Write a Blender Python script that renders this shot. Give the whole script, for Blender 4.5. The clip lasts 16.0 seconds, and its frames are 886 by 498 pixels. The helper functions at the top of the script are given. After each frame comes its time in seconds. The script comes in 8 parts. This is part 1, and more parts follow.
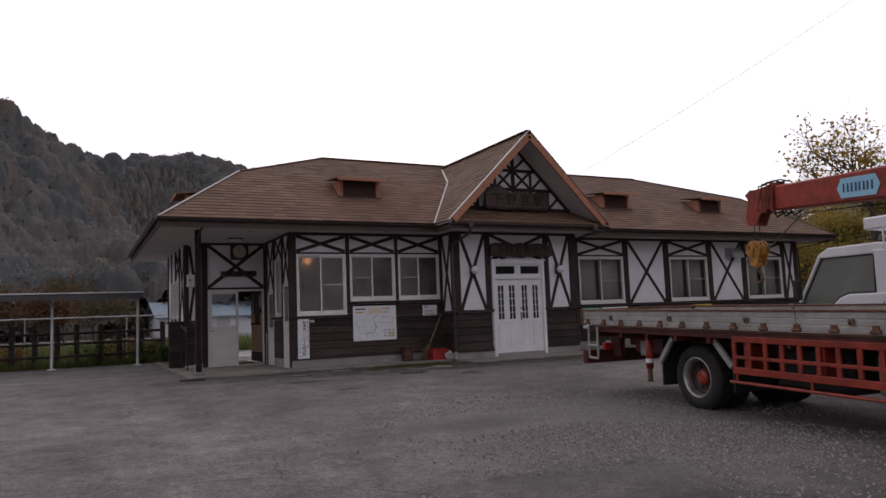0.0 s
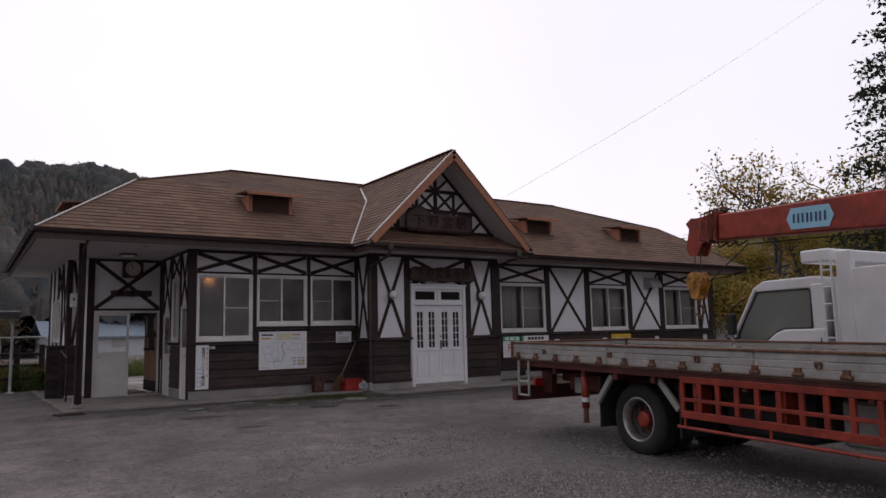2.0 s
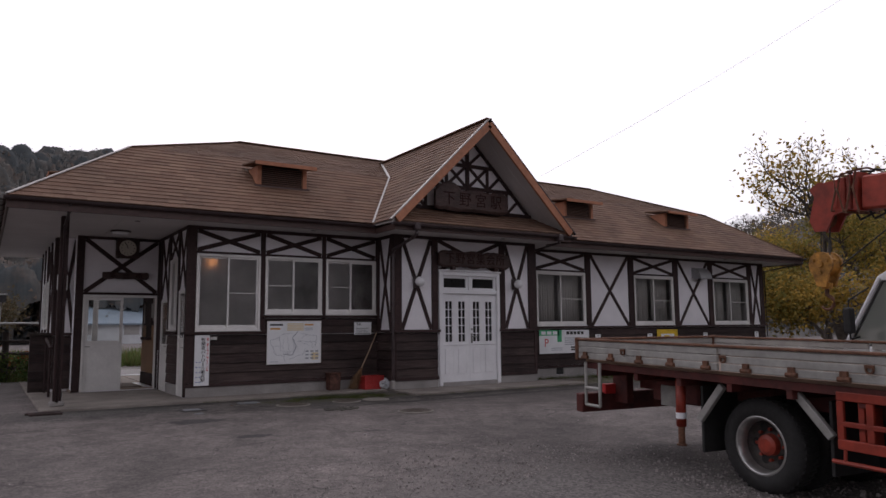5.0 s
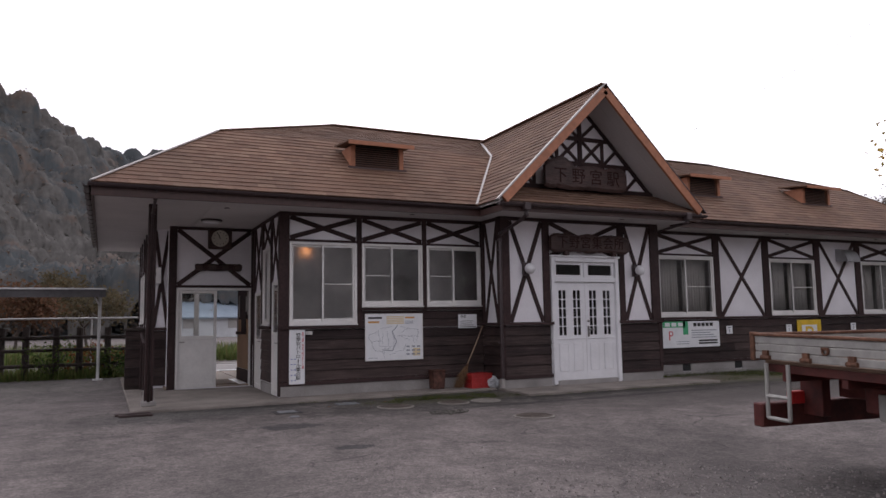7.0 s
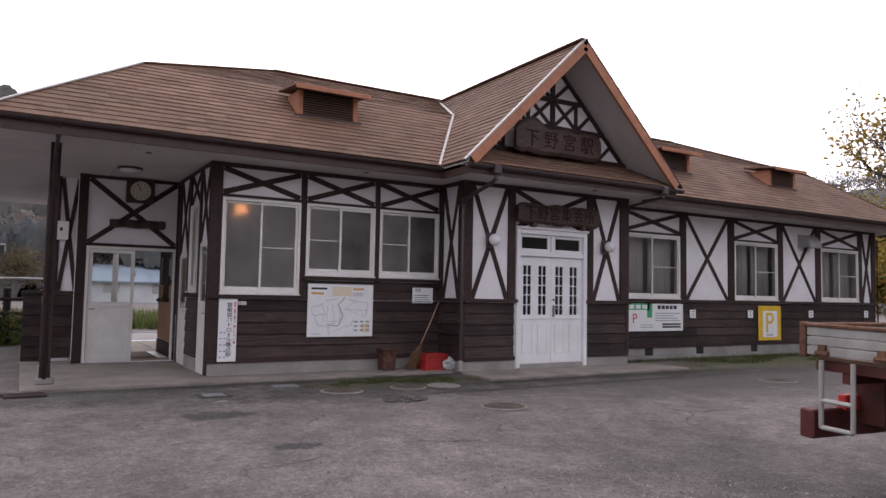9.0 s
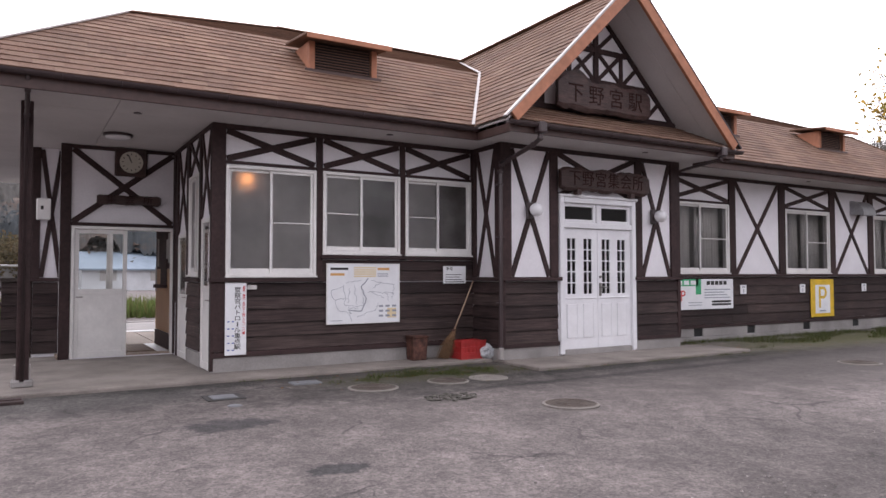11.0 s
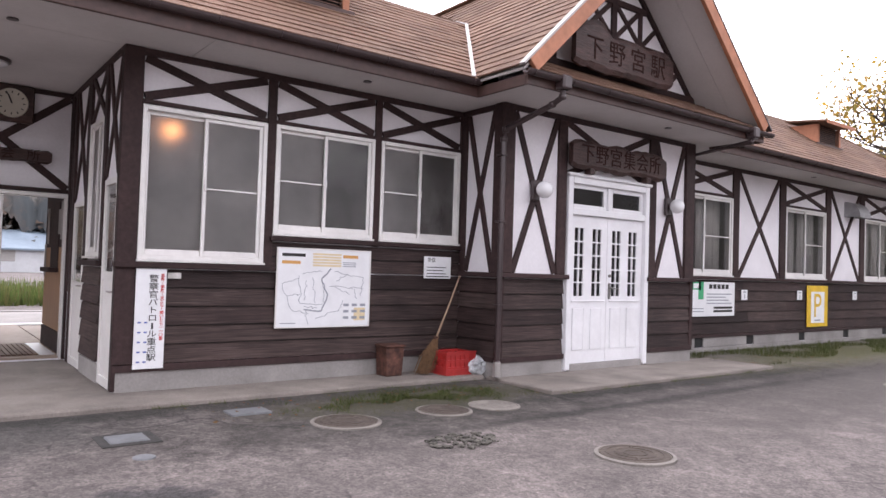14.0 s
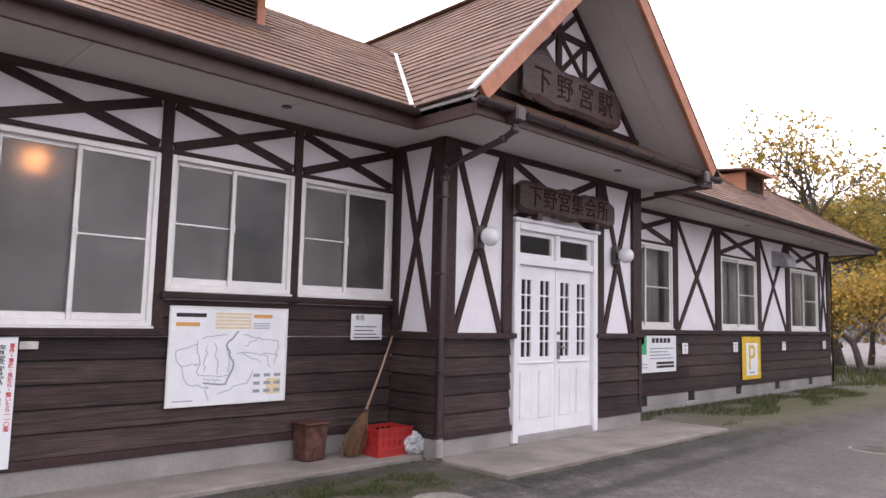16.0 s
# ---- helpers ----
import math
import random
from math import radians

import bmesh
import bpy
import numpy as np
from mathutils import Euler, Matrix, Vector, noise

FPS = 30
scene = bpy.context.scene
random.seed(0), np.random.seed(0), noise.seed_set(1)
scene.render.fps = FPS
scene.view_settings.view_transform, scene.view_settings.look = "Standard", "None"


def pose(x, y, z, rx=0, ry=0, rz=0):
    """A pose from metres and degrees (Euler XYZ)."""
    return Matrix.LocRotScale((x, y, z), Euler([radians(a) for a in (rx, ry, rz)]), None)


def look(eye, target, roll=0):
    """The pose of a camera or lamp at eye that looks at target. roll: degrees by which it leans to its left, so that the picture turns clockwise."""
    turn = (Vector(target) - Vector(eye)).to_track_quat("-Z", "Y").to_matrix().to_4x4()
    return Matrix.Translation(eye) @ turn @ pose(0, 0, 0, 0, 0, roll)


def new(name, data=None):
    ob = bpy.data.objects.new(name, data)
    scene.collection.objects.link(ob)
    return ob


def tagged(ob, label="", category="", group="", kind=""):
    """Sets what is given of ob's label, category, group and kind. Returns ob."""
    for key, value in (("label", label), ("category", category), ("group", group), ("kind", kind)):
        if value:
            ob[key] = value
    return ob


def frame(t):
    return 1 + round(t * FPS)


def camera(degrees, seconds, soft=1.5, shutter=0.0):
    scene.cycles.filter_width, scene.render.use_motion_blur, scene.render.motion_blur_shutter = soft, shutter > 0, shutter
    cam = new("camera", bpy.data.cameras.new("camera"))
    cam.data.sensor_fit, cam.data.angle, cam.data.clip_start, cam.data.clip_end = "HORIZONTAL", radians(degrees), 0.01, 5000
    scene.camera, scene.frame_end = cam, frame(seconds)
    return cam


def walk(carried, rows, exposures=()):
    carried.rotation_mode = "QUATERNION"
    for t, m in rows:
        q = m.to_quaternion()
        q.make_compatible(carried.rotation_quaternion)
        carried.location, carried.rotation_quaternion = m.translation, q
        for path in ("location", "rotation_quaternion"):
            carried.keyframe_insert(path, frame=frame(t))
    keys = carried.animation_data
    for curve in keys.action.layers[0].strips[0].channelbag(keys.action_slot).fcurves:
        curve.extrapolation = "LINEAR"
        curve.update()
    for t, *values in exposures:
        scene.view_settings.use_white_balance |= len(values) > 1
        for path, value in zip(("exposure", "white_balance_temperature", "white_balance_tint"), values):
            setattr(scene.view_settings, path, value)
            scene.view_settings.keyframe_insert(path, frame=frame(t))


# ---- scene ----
cam = camera(64.1, 16.0)
PATH = [
    (0, (-0.401, -0.04, 1.215), (0.51, 1.732, 1.399), -2.2),
    (0.5, (-0.32, 0.093, 1.298), (0.595, 1.864, 1.457), -1.8),
    (1, (-0.12, 0.269, 1.322), (0.844, 2.011, 1.507), 0.2),
    (1.5, (-0.087, 0.571, 1.313), (0.924, 2.287, 1.498), -0.7),
    (2, (0.008, 0.922, 1.331), (1.125, 2.564, 1.572), -1.4),
    (2.5, (0.142, 1.249, 1.355), (1.239, 2.899, 1.628), -1.4),
    (3, (0.271, 1.561, 1.319), (1.355, 3.219, 1.601), -0.8),
    (5.5, (0.993, 3.231, 1.353), (2.068, 4.904, 1.559), -0.6),
    (6, (1.103, 3.599, 1.316), (2.118, 5.31, 1.528), -0.1),
    (6.5, (1.2, 3.956, 1.37), (2.127, 5.717, 1.563), -1.2),
    (7, (1.329, 4.335, 1.372), (2.186, 6.131, 1.571), -0.9),
    (7.5, (1.42, 4.721, 1.387), (2.238, 6.534, 1.592), 0.8),
    (8, (1.461, 5.107, 1.386), (2.393, 6.866, 1.574), -1.4),
    (8.5, (1.524, 5.52, 1.379), (2.524, 7.246, 1.525), 0.4),
    (8.7, (1.586, 5.647, 1.377), (2.599, 7.366, 1.516), 0.9),
    (10.8, (1.908, 7.319, 1.322), (2.976, 9.009, 1.389), 0.5),
    (11, (1.952, 7.449, 1.325), (2.979, 9.163, 1.4), -0.1),
    (11.5, (2.036, 7.81, 1.321), (2.984, 9.568, 1.429), 0.6),
    (12, (2.106, 8.221, 1.335), (3.096, 9.956, 1.422), 2.1),
    (12.5, (2.237, 8.628, 1.31), (3.255, 10.349, 1.372), 1.6),
    (13, (2.355, 9.018, 1.315), (3.392, 10.727, 1.371), 1.9),
    (13.5, (2.467, 9.425, 1.33), (3.649, 11.038, 1.392), 0.5),
    (14, (2.568, 9.848, 1.311), (3.771, 11.444, 1.37), 1.8),
    (14.5, (2.663, 10.192, 1.349), (3.821, 11.822, 1.394), 1.9),
    (15, (2.78, 10.506, 1.363), (4.052, 12.048, 1.439), 1.5),
    (15.5, (2.945, 10.757, 1.398), (4.276, 12.247, 1.494), 0.1),
    (16, (3.131, 10.978, 1.437), (4.519, 12.404, 1.635), 1.3),
]
EXPOSURES = [(t, e, 6350, 15) for t, e in ((0.0, -1.18), (1.0, -1.10), (2.0, -1.33), (3.0, -1.42), (5.5, -1.05), (7.0, -0.68), (8.5, -0.38), (10.8, 0.22), (12.0, 0.48), (13.0, 0.66), (14.5, 0.79), (15.5, 0.75), (16.0, 0.66))]
walk(cam, [(t, look(eye, target, roll)) for t, eye, target, roll in PATH], EXPOSURES)
# ---------------------------------------------------------------- light
SUN_WAY = (0.30, 0.86, 0.42)
CLOUD_FAR, CLOUD_NEAR = 10.2, 21.0
world = bpy.data.worlds.new("overcast_sky")
scene.world = world
world.use_nodes = True
wn = world.node_tree
wn.nodes.clear()
w_out = wn.nodes.new("ShaderNodeOutputWorld")
w_bg = wn.nodes.new("ShaderNodeBackground")
w_sky = wn.nodes.new("ShaderNodeTexSky")
w_sky.sky_type = "NISHITA"
w_sky.sun_disc = False
w_sky.sun_elevation = radians(24)
w_sky.sun_rotation = radians(19)
w_co = wn.nodes.new("ShaderNodeTexCoord")
w_no = wn.nodes.new("ShaderNodeTexNoise")
w_no.inputs["Scale"].default_value = 2.2
w_no.inputs["Detail"].default_value = 4
# thin bright cloud round the veiled sun beyond the station, duller cloud away from it
w_dot = wn.nodes.new("ShaderNodeVectorMath")
w_dot.operation = "DOT_PRODUCT"
w_dot.inputs[1].default_value = SUN_WAY
w_far = wn.nodes.new("ShaderNodeMapRange")
w_far.interpolation_type = "SMOOTHSTEP"
w_far.inputs["From Min"].default_value = -0.5
w_far.inputs["From Max"].default_value = 0.95
w_far.inputs["To Min"].default_value = CLOUD_FAR
w_far.inputs["To Max"].default_value = CLOUD_NEAR
w_var = wn.nodes.new("ShaderNodeMapRange")
w_var.inputs["To Min"].default_value = 0.90
w_var.inputs["To Max"].default_value = 1.10
w_mul = wn.nodes.new("ShaderNodeMath")
w_mul.operation = "MULTIPLY"
w_tint = wn.nodes.new("ShaderNodeVectorMath")
w_tint.operation = "SCALE"
w_tint.inputs[0].default_value = (1.0, 0.965, 1.0)
w_mx = wn.nodes.new("ShaderNodeMixRGB")
w_mx.inputs[0].default_value = 0.88
wn.links.new(w_co.outputs["Generated"], w_no.inputs["Vector"])
wn.links.new(w_co.outputs["Generated"], w_dot.inputs[0])
wn.links.new(w_dot.outputs["Value"], w_far.inputs["Value"])
wn.links.new(w_no.outputs["Fac"], w_var.inputs["Value"])
wn.links.new(w_far.outputs[0], w_mul.inputs[0])
wn.links.new(w_var.outputs[0], w_mul.inputs[1])
wn.links.new(w_mul.outputs[0], w_tint.inputs["Scale"])
wn.links.new(w_sky.outputs[0], w_mx.inputs[1])
wn.links.new(w_tint.outputs[0], w_mx.inputs[2])
wn.links.new(w_mx.outputs[0], w_bg.inputs[0])
w_bg.inputs[1].default_value = 0.13
wn.links.new(w_bg.outputs[0], w_out.inputs[0])

sun_data = bpy.data.lights.new("sun", "SUN")
sun_data.energy = 0.5
sun_data.angle = radians(25)
sun_data.color = (1.0, 0.95, 0.9)
sun = new("sun", sun_data)
sun.matrix_world = look(Vector(SUN_WAY) * 60, (0, 0, 0))

# ---------------------------------------------------------------- materials


def material(name, color, rough=0.7, metal=0.0, grain=None, grain_amt=0.25, stain=None, stain_amt=0.3,
             bump=0.0, bump_scale=60.0, stretch=(1, 1, 1), per=None, per_amt=0.15, tint=None, spec=0.5):
    """Base colour with fine grain and broad stains in metres; per: 'object' or 'island' gives each piece its own tone."""
    m = bpy.data.materials.new(name)
    m.use_nodes = True
    nt = m.node_tree
    b = nt.nodes["Principled BSDF"]
    b.inputs["Roughness"].default_value = rough
    b.inputs["Metallic"].default_value = metal
    b.inputs["Specular IOR Level"].default_value = spec
    co = nt.nodes.new("ShaderNodeTexCoord")
    mp = nt.nodes.new("ShaderNodeMapping")
    mp.inputs["Scale"].default_value = stretch
    nt.links.new(co.outputs["Object"], mp.inputs["Vector"])
    rgb = nt.nodes.new("ShaderNodeRGB")
    rgb.outputs[0].default_value = (*color, 1)
    last = rgb.outputs[0]

    def blend(fac, other, kind="MULTIPLY"):
        nonlocal last
        mx = nt.nodes.new("ShaderNodeMixRGB")
        mx.blend_type = kind
        mx.inputs[0].default_value = 1
        nt.links.new(last, mx.inputs[1])
        nt.links.new(other, mx.inputs[2])
        if fac is not None:
            nt.links.new(fac, mx.inputs[0])
        last = mx.outputs[0]

    def noisy(scale, detail, lo, hi, vec):
        n = nt.nodes.new("ShaderNodeTexNoise")
        n.inputs["Scale"].default_value = scale
        n.inputs["Detail"].default_value = detail
        n.inputs["Roughness"].default_value = 0.62
        nt.links.new(vec, n.inputs["Vector"])
        r = nt.nodes.new("ShaderNodeMapRange")
        r.inputs["From Min"].default_value = 0.28
        r.inputs["From Max"].default_value = 0.72
        r.inputs["To Min"].default_value = lo
        r.inputs["To Max"].default_value = hi
        nt.links.new(n.outputs["Fac"], r.inputs["Value"])
        return n.outputs["Fac"], r.outputs[0]

    if per:
        if per == "object":
            src = nt.nodes.new("ShaderNodeObjectInfo").outputs["Random"]
        else:
            src = nt.nodes.new("ShaderNodeNewGeometry").outputs["Random Per Island"]
        r = nt.nodes.new("ShaderNodeMapRange")
        r.inputs["To Min"].default_value = 1 - per_amt
        r.inputs["To Max"].default_value = 1 + per_amt
        nt.links.new(src, r.inputs["Value"])
        blend(None, r.outputs[0])
        if tint:
            mx = nt.nodes.new("ShaderNodeMath")
            mx.operation = "MULTIPLY_ADD"
            mx.inputs[1].default_value = 7.31
            mx.inputs[2].default_value = 0.17
            fr = nt.nodes.new("ShaderNodeMath")
            fr.operation = "FRACT"
            nt.links.new(src, mx.inputs[0])
            nt.links.new(mx.outputs[0], fr.inputs[0])
            pw = nt.nodes.new("ShaderNodeMath")
            pw.operation = "POWER"
            pw.inputs[1].default_value = 1.8
            nt.links.new(fr.outputs[0], pw.inputs[0])
            tc = nt.nodes.new("ShaderNodeRGB")
            tc.outputs[0].default_value = (*tint, 1)
            blend(pw.outputs[0], tc.outputs[0], "MIX")
    gfac = None
    if grain:
        gfac, g = noisy(grain, 5, 1 - grain_amt, 1 + grain_amt, mp.outputs[0])
        blend(None, g)
    if stain:
        _, s = noisy(stain, 3, 1 - stain_amt, 1 + stain_amt * 0.5, co.outputs["Object"])
        blend(None, s)
    nt.links.new(last, b.inputs["Base Color"])
    if bump:
        n = nt.nodes.new("ShaderNodeTexNoise")
        n.inputs["Scale"].default_value = bump_scale
        n.inputs["Detail"].default_value = 4
        nt.links.new(mp.outputs[0], n.inputs["Vector"])
        bp = nt.nodes.new("ShaderNodeBump")
        bp.inputs["Strength"].default_value = bump
        bp.inputs["Distance"].default_value = 0.01
        nt.links.new(n.outputs["Fac"], bp.inputs["Height"])
        nt.links.new(bp.outputs[0], b.inputs["Normal"])
    return m


PLASTER = material("white_plaster", (0.82, 0.80, 0.83), 0.85, grain=30, grain_amt=0.04, stain=1.1, stain_amt=0.12, bump=0.15, bump_scale=90)
TIMBER = material("brown_timber", (0.043, 0.0245, 0.024), 0.7, grain=9, grain_amt=0.35, stain=1.7, stain_amt=0.3, stretch=(2, 2, 2), bump=0.25, bump_scale=40, per="object", spec=0.3)
PLANK = material("dark_stained_plank", (0.041, 0.0255, 0.0245), 0.72, grain=5, grain_amt=0.62, stain=1.1, stain_amt=0.5, stretch=(0.5, 0.5, 14), bump=0.8, bump_scale=10, per="object", per_amt=0.3, tint=(0.070, 0.048, 0.044), spec=0.3)


def weathered(m, col, scale, stretch, lo, hi):
    """Bare grey streaks where the stain has worn off along the grain."""
    nt = m.node_tree
    b = nt.nodes["Principled BSDF"]
    old = b.inputs["Base Color"].links[0].from_socket
    co = nt.nodes.new("ShaderNodeTexCoord")
    mp = nt.nodes.new("ShaderNodeMapping")
    mp.inputs["Scale"].default_value = stretch
    no = nt.nodes.new("ShaderNodeTexNoise")
    no.inputs["Scale"].default_value = scale
    no.inputs["Detail"].default_value = 8
    no.inputs["Roughness"].default_value = 0.72
    rr_ = nt.nodes.new("ShaderNodeMapRange")
    rr_.inputs["From Min"].default_value = lo
    rr_.inputs["From Max"].default_value = hi
    mx = nt.nodes.new("ShaderNodeMixRGB")
    mx.inputs[2].default_value = (*col, 1)
    nt.links.new(co.outputs["Object"], mp.inputs["Vector"])
    nt.links.new(mp.outputs[0], no.inputs["Vector"])
    nt.links.new(no.outputs["Fac"], rr_.inputs["Value"])
    nt.links.new(rr_.outputs[0], mx.inputs[0])
    nt.links.new(old, mx.inputs[1])
    nt.links.new(mx.outputs[0], b.inputs["Base Color"])


weathered(PLANK, (0.135, 0.105, 0.100), 1.3, (1, 1, 26), 0.58, 0.80)
CONCRETE = material("pale_concrete", (0.30, 0.283, 0.272), 0.9, grain=45, grain_amt=0.12, stain=1.4, stain_amt=0.3, bump=0.3, bump_scale=120)
SLAB = material("apron_concrete", (0.245, 0.215, 0.192), 0.88, grain=60, grain_amt=0.2, stain=1.3, stain_amt=0.42, bump=0.35, bump_scale=150)
SOFFIT = material("grey_soffit_board", (0.60, 0.57, 0.56), 0.85, grain=25, grain_amt=0.04, stain=0.8, stain_amt=0.12)
SHINGLE = material("brown_roof_shingle", (0.155, 0.084, 0.055), 0.85, grain=55, grain_amt=0.3, stain=0.55, stain_amt=0.3, bump=0.4, bump_scale=160, per="island", per_amt=0.16, tint=(0.200, 0.120, 0.080))
BARGE = material("orange_brown_bargeboard", (0.42, 0.175, 0.095), 0.6, grain=8, grain_amt=0.15, stain=2, stain_amt=0.2)
FASCIA = material("brown_painted_fascia", (0.075, 0.040, 0.034), 0.5, grain=12, grain_amt=0.2, stain=1.5, stain_amt=0.25)
GUTTER = material("dark_brown_gutter", (0.050, 0.033, 0.034), 0.32, grain=10, grain_amt=0.15, stain=2, stain_amt=0.3)
FLASH = material("pale_metal_flashing", (0.38, 0.355, 0.34), 0.45, 0.4, grain=14, grain_amt=0.1)
ALU = material("cream_aluminium", (0.78, 0.765, 0.745), 0.42, 0.15, grain=20, grain_amt=0.04, stain=3, stain_amt=0.1)
WHITE = material("white_door_paint", (0.80, 0.80, 0.82), 0.38, grain=20, grain_amt=0.03, stain=2.2, stain_amt=0.08)
CARVED = material("carved_wood_board", (0.054, 0.027, 0.023), 0.55, grain=6, grain_amt=0.5, stain=3, stain_amt=0.4, stretch=(0.6, 3, 6), bump=0.8, bump_scale=14)
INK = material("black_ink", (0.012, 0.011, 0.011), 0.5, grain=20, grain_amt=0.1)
PLY = material("orange_plywood", (0.46, 0.26, 0.13), 0.5, grain=5, grain_amt=0.15, stain=1, stain_amt=0.15, stretch=(1, 1, 0.15))
INNER = material("inner_wall_paint", (0.40, 0.385, 0.37), 0.8, grain=10, grain_amt=0.05, stain=1, stain_amt=0.1)
FLOORW = material("interior_floor", (0.30, 0.23, 0.18), 0.7, grain=10, grain_amt=0.15, stain=1.2, stain_amt=0.2)


def glass(name, tint, rough, trans=1.0, cloud_reflection=0.0):
    m = bpy.data.materials.new(name)
    m.use_nodes = True
    b = m.node_tree.nodes["Principled BSDF"]
    b.inputs["Base Color"].default_value = (*tint, 1)
    b.inputs["Roughness"].default_value = rough
    b.inputs["Transmission Weight"].default_value = trans
    b.inputs["IOR"].default_value = 1.45
    if cloud_reflection:
        nt = m.node_tree
        co = nt.nodes.new("ShaderNodeTexCoord")
        no = nt.nodes.new("ShaderNodeTexNoise")
        no.inputs["Scale"].default_value = 1.7
        no.inputs["Detail"].default_value = 3
        # blotches in the tint paint dull cloudy reflections into the pane
        rp = nt.nodes.new("ShaderNodeValToRGB")
        rp.color_ramp.elements[0].position, rp.color_ramp.elements[1].position = 0.32, 0.68
        rp.color_ramp.elements[0].color = (*[c * (1 - cloud_reflection) for c in tint], 1)
        rp.color_ramp.elements[1].color = (*[c * (1 + cloud_reflection * 0.5) for c in tint], 1)
        nt.links.new(co.outputs["Object"], no.inputs["Vector"])
        nt.links.new(no.outputs["Fac"], rp.inputs[0])
        nt.links.new(rp.outputs[0], b.inputs["Base Color"])
        fine = nt.nodes.new("ShaderNodeTexNoise")
        fine.inputs["Scale"].default_value = 220
        bp = nt.nodes.new("ShaderNodeBump")
        bp.inputs["Strength"].default_value = 0.25
        bp.inputs["Distance"].default_value = 0.002
        nt.links.new(co.outputs["Object"], fine.inputs["Vector"])
        nt.links.new(fine.outputs["Fac"], bp.inputs["Height"])
        nt.links.new(bp.outputs[0], b.inputs["Normal"])
    return m


FROST = glass("frosted_glass", (0.62, 0.60, 0.585), 0.40, 0.82, 0.35)
FROST_DARK = glass("darker_frosted_glass", (0.50, 0.485, 0.475), 0.26, 0.9, 0.45)
SEMI = glass("hazy_glass", (0.84, 0.83, 0.82), 0.10, 1.0)
# clear panes tinted dark to stand for the unlit room behind
DOOR_GLASS = glass("room_shade_door_glass", (0.30, 0.30, 0.31), 0.03)
CLEAR = glass("clear_glass", (0.92, 0.94, 0.93), 0.02)

# ---------------------------------------------------------------- building helpers
WORLD_ROOTS = {}


def thing(name, label, category, at=(0, 0, 0), group="", kind="", turn=0.0, local=False):
    """An Empty at the base of a thing. Its parts are given in world metres, or in its own when local."""
    ob = new(name)
    ob.empty_display_size = 0.2
    ob.matrix_basis = pose(*at, 0, 0, turn)
    tagged(ob, label, category, group, kind)
    if not local:
        WORLD_ROOTS[ob] = ob.matrix_basis.inverted()
    return ob


def mesh_of(name, bm, mat, smooth=False):
    me = bpy.data.meshes.new(name)
    bm.normal_update()
    bm.to_mesh(me)
    bm.free()
    if mat:
        for one in (mat if isinstance(mat, (list, tuple)) else [mat]):
            me.materials.append(one)
    if smooth:
        me.polygons.foreach_set("use_smooth", [True] * len(me.polygons))
    return me


def part(name, bm, mat, parent=None, label="", smooth=False):
    ob = new(name, mesh_of(name, bm, mat, smooth))
    if parent:
        ob.parent = parent
        if parent in WORLD_ROOTS:
            ob.matrix_parent_inverse = WORLD_ROOTS[parent]
    if label:
        ob["label"] = label
    return ob


def solid(name, bm, mat, label, category, kind="", group="", smooth=False):
    return tagged(part(name, bm, mat, None, "", smooth), label, category, group, kind)


def hexa(bm, p):
    """A solid from eight corners: four below, four above, both anticlockwise."""
    v = [bm.verts.new(q) for q in p]
    for f in ((3, 2, 1, 0), (4, 5, 6, 7), (0, 1, 5, 4), (1, 2, 6, 5), (2, 3, 7, 6), (3, 0, 4, 7)):
        bm.faces.new([v[i] for i in f])
    return v


def box(bm, x0, x1, y0, y1, z0, z1):
    return hexa(bm, [(x0, y0, z0), (x1, y0, z0), (x1, y1, z0), (x0, y1, z0), (x0, y0, z1), (x1, y0, z1), (x1, y1, z1), (x0, y1, z1)])


def soften(bm, w, seg=1):
    bmesh.ops.bevel(bm, geom=bm.edges[:], offset=w, offset_type="OFFSET", segments=seg, affect="EDGES", profile=0.6)
    return bm


def fresh():
    return bmesh.new()


def boxed(x0, x1, y0, y1, z0, z1, bevel=0.004):
    bm = fresh()
    box(bm, min(x0, x1), max(x0, x1), min(y0, y1), max(y0, y1), min(z0, z1), max(z0, z1))
    return soften(bm, bevel) if bevel else bm


def tube(bm, pts, r, seg=10, caps=True, r_end=None):
    """A round bar along points."""
    pts = [Vector(p) for p in pts]
    rings = []
    for i, p in enumerate(pts):
        a = pts[max(0, i - 1)]
        b = pts[min(len(pts) - 1, i + 1)]
        d = (b - a).normalized()
        side = d.cross(Vector((0, 0, 1)))
        if side.length < 0.05:
            side = d.cross(Vector((1, 0, 0)))
        side.normalize()
        up = side.cross(d)
        rr = r if r_end is None else r + (r_end - r) * i / (len(pts) - 1)
        rings.append([bm.verts.new(p + (side * math.cos(k * math.tau / seg) + up * math.sin(k * math.tau / seg)) * rr) for k in range(seg)])
    for q, s in zip(rings, rings[1:]):
        for k in range(seg):
            bm.faces.new((q[k], q[(k + 1) % seg], s[(k + 1) % seg], s[k]))
    if caps:
        bm.faces.new(rings[0][::-1])
        bm.faces.new(rings[-1])
    return bm


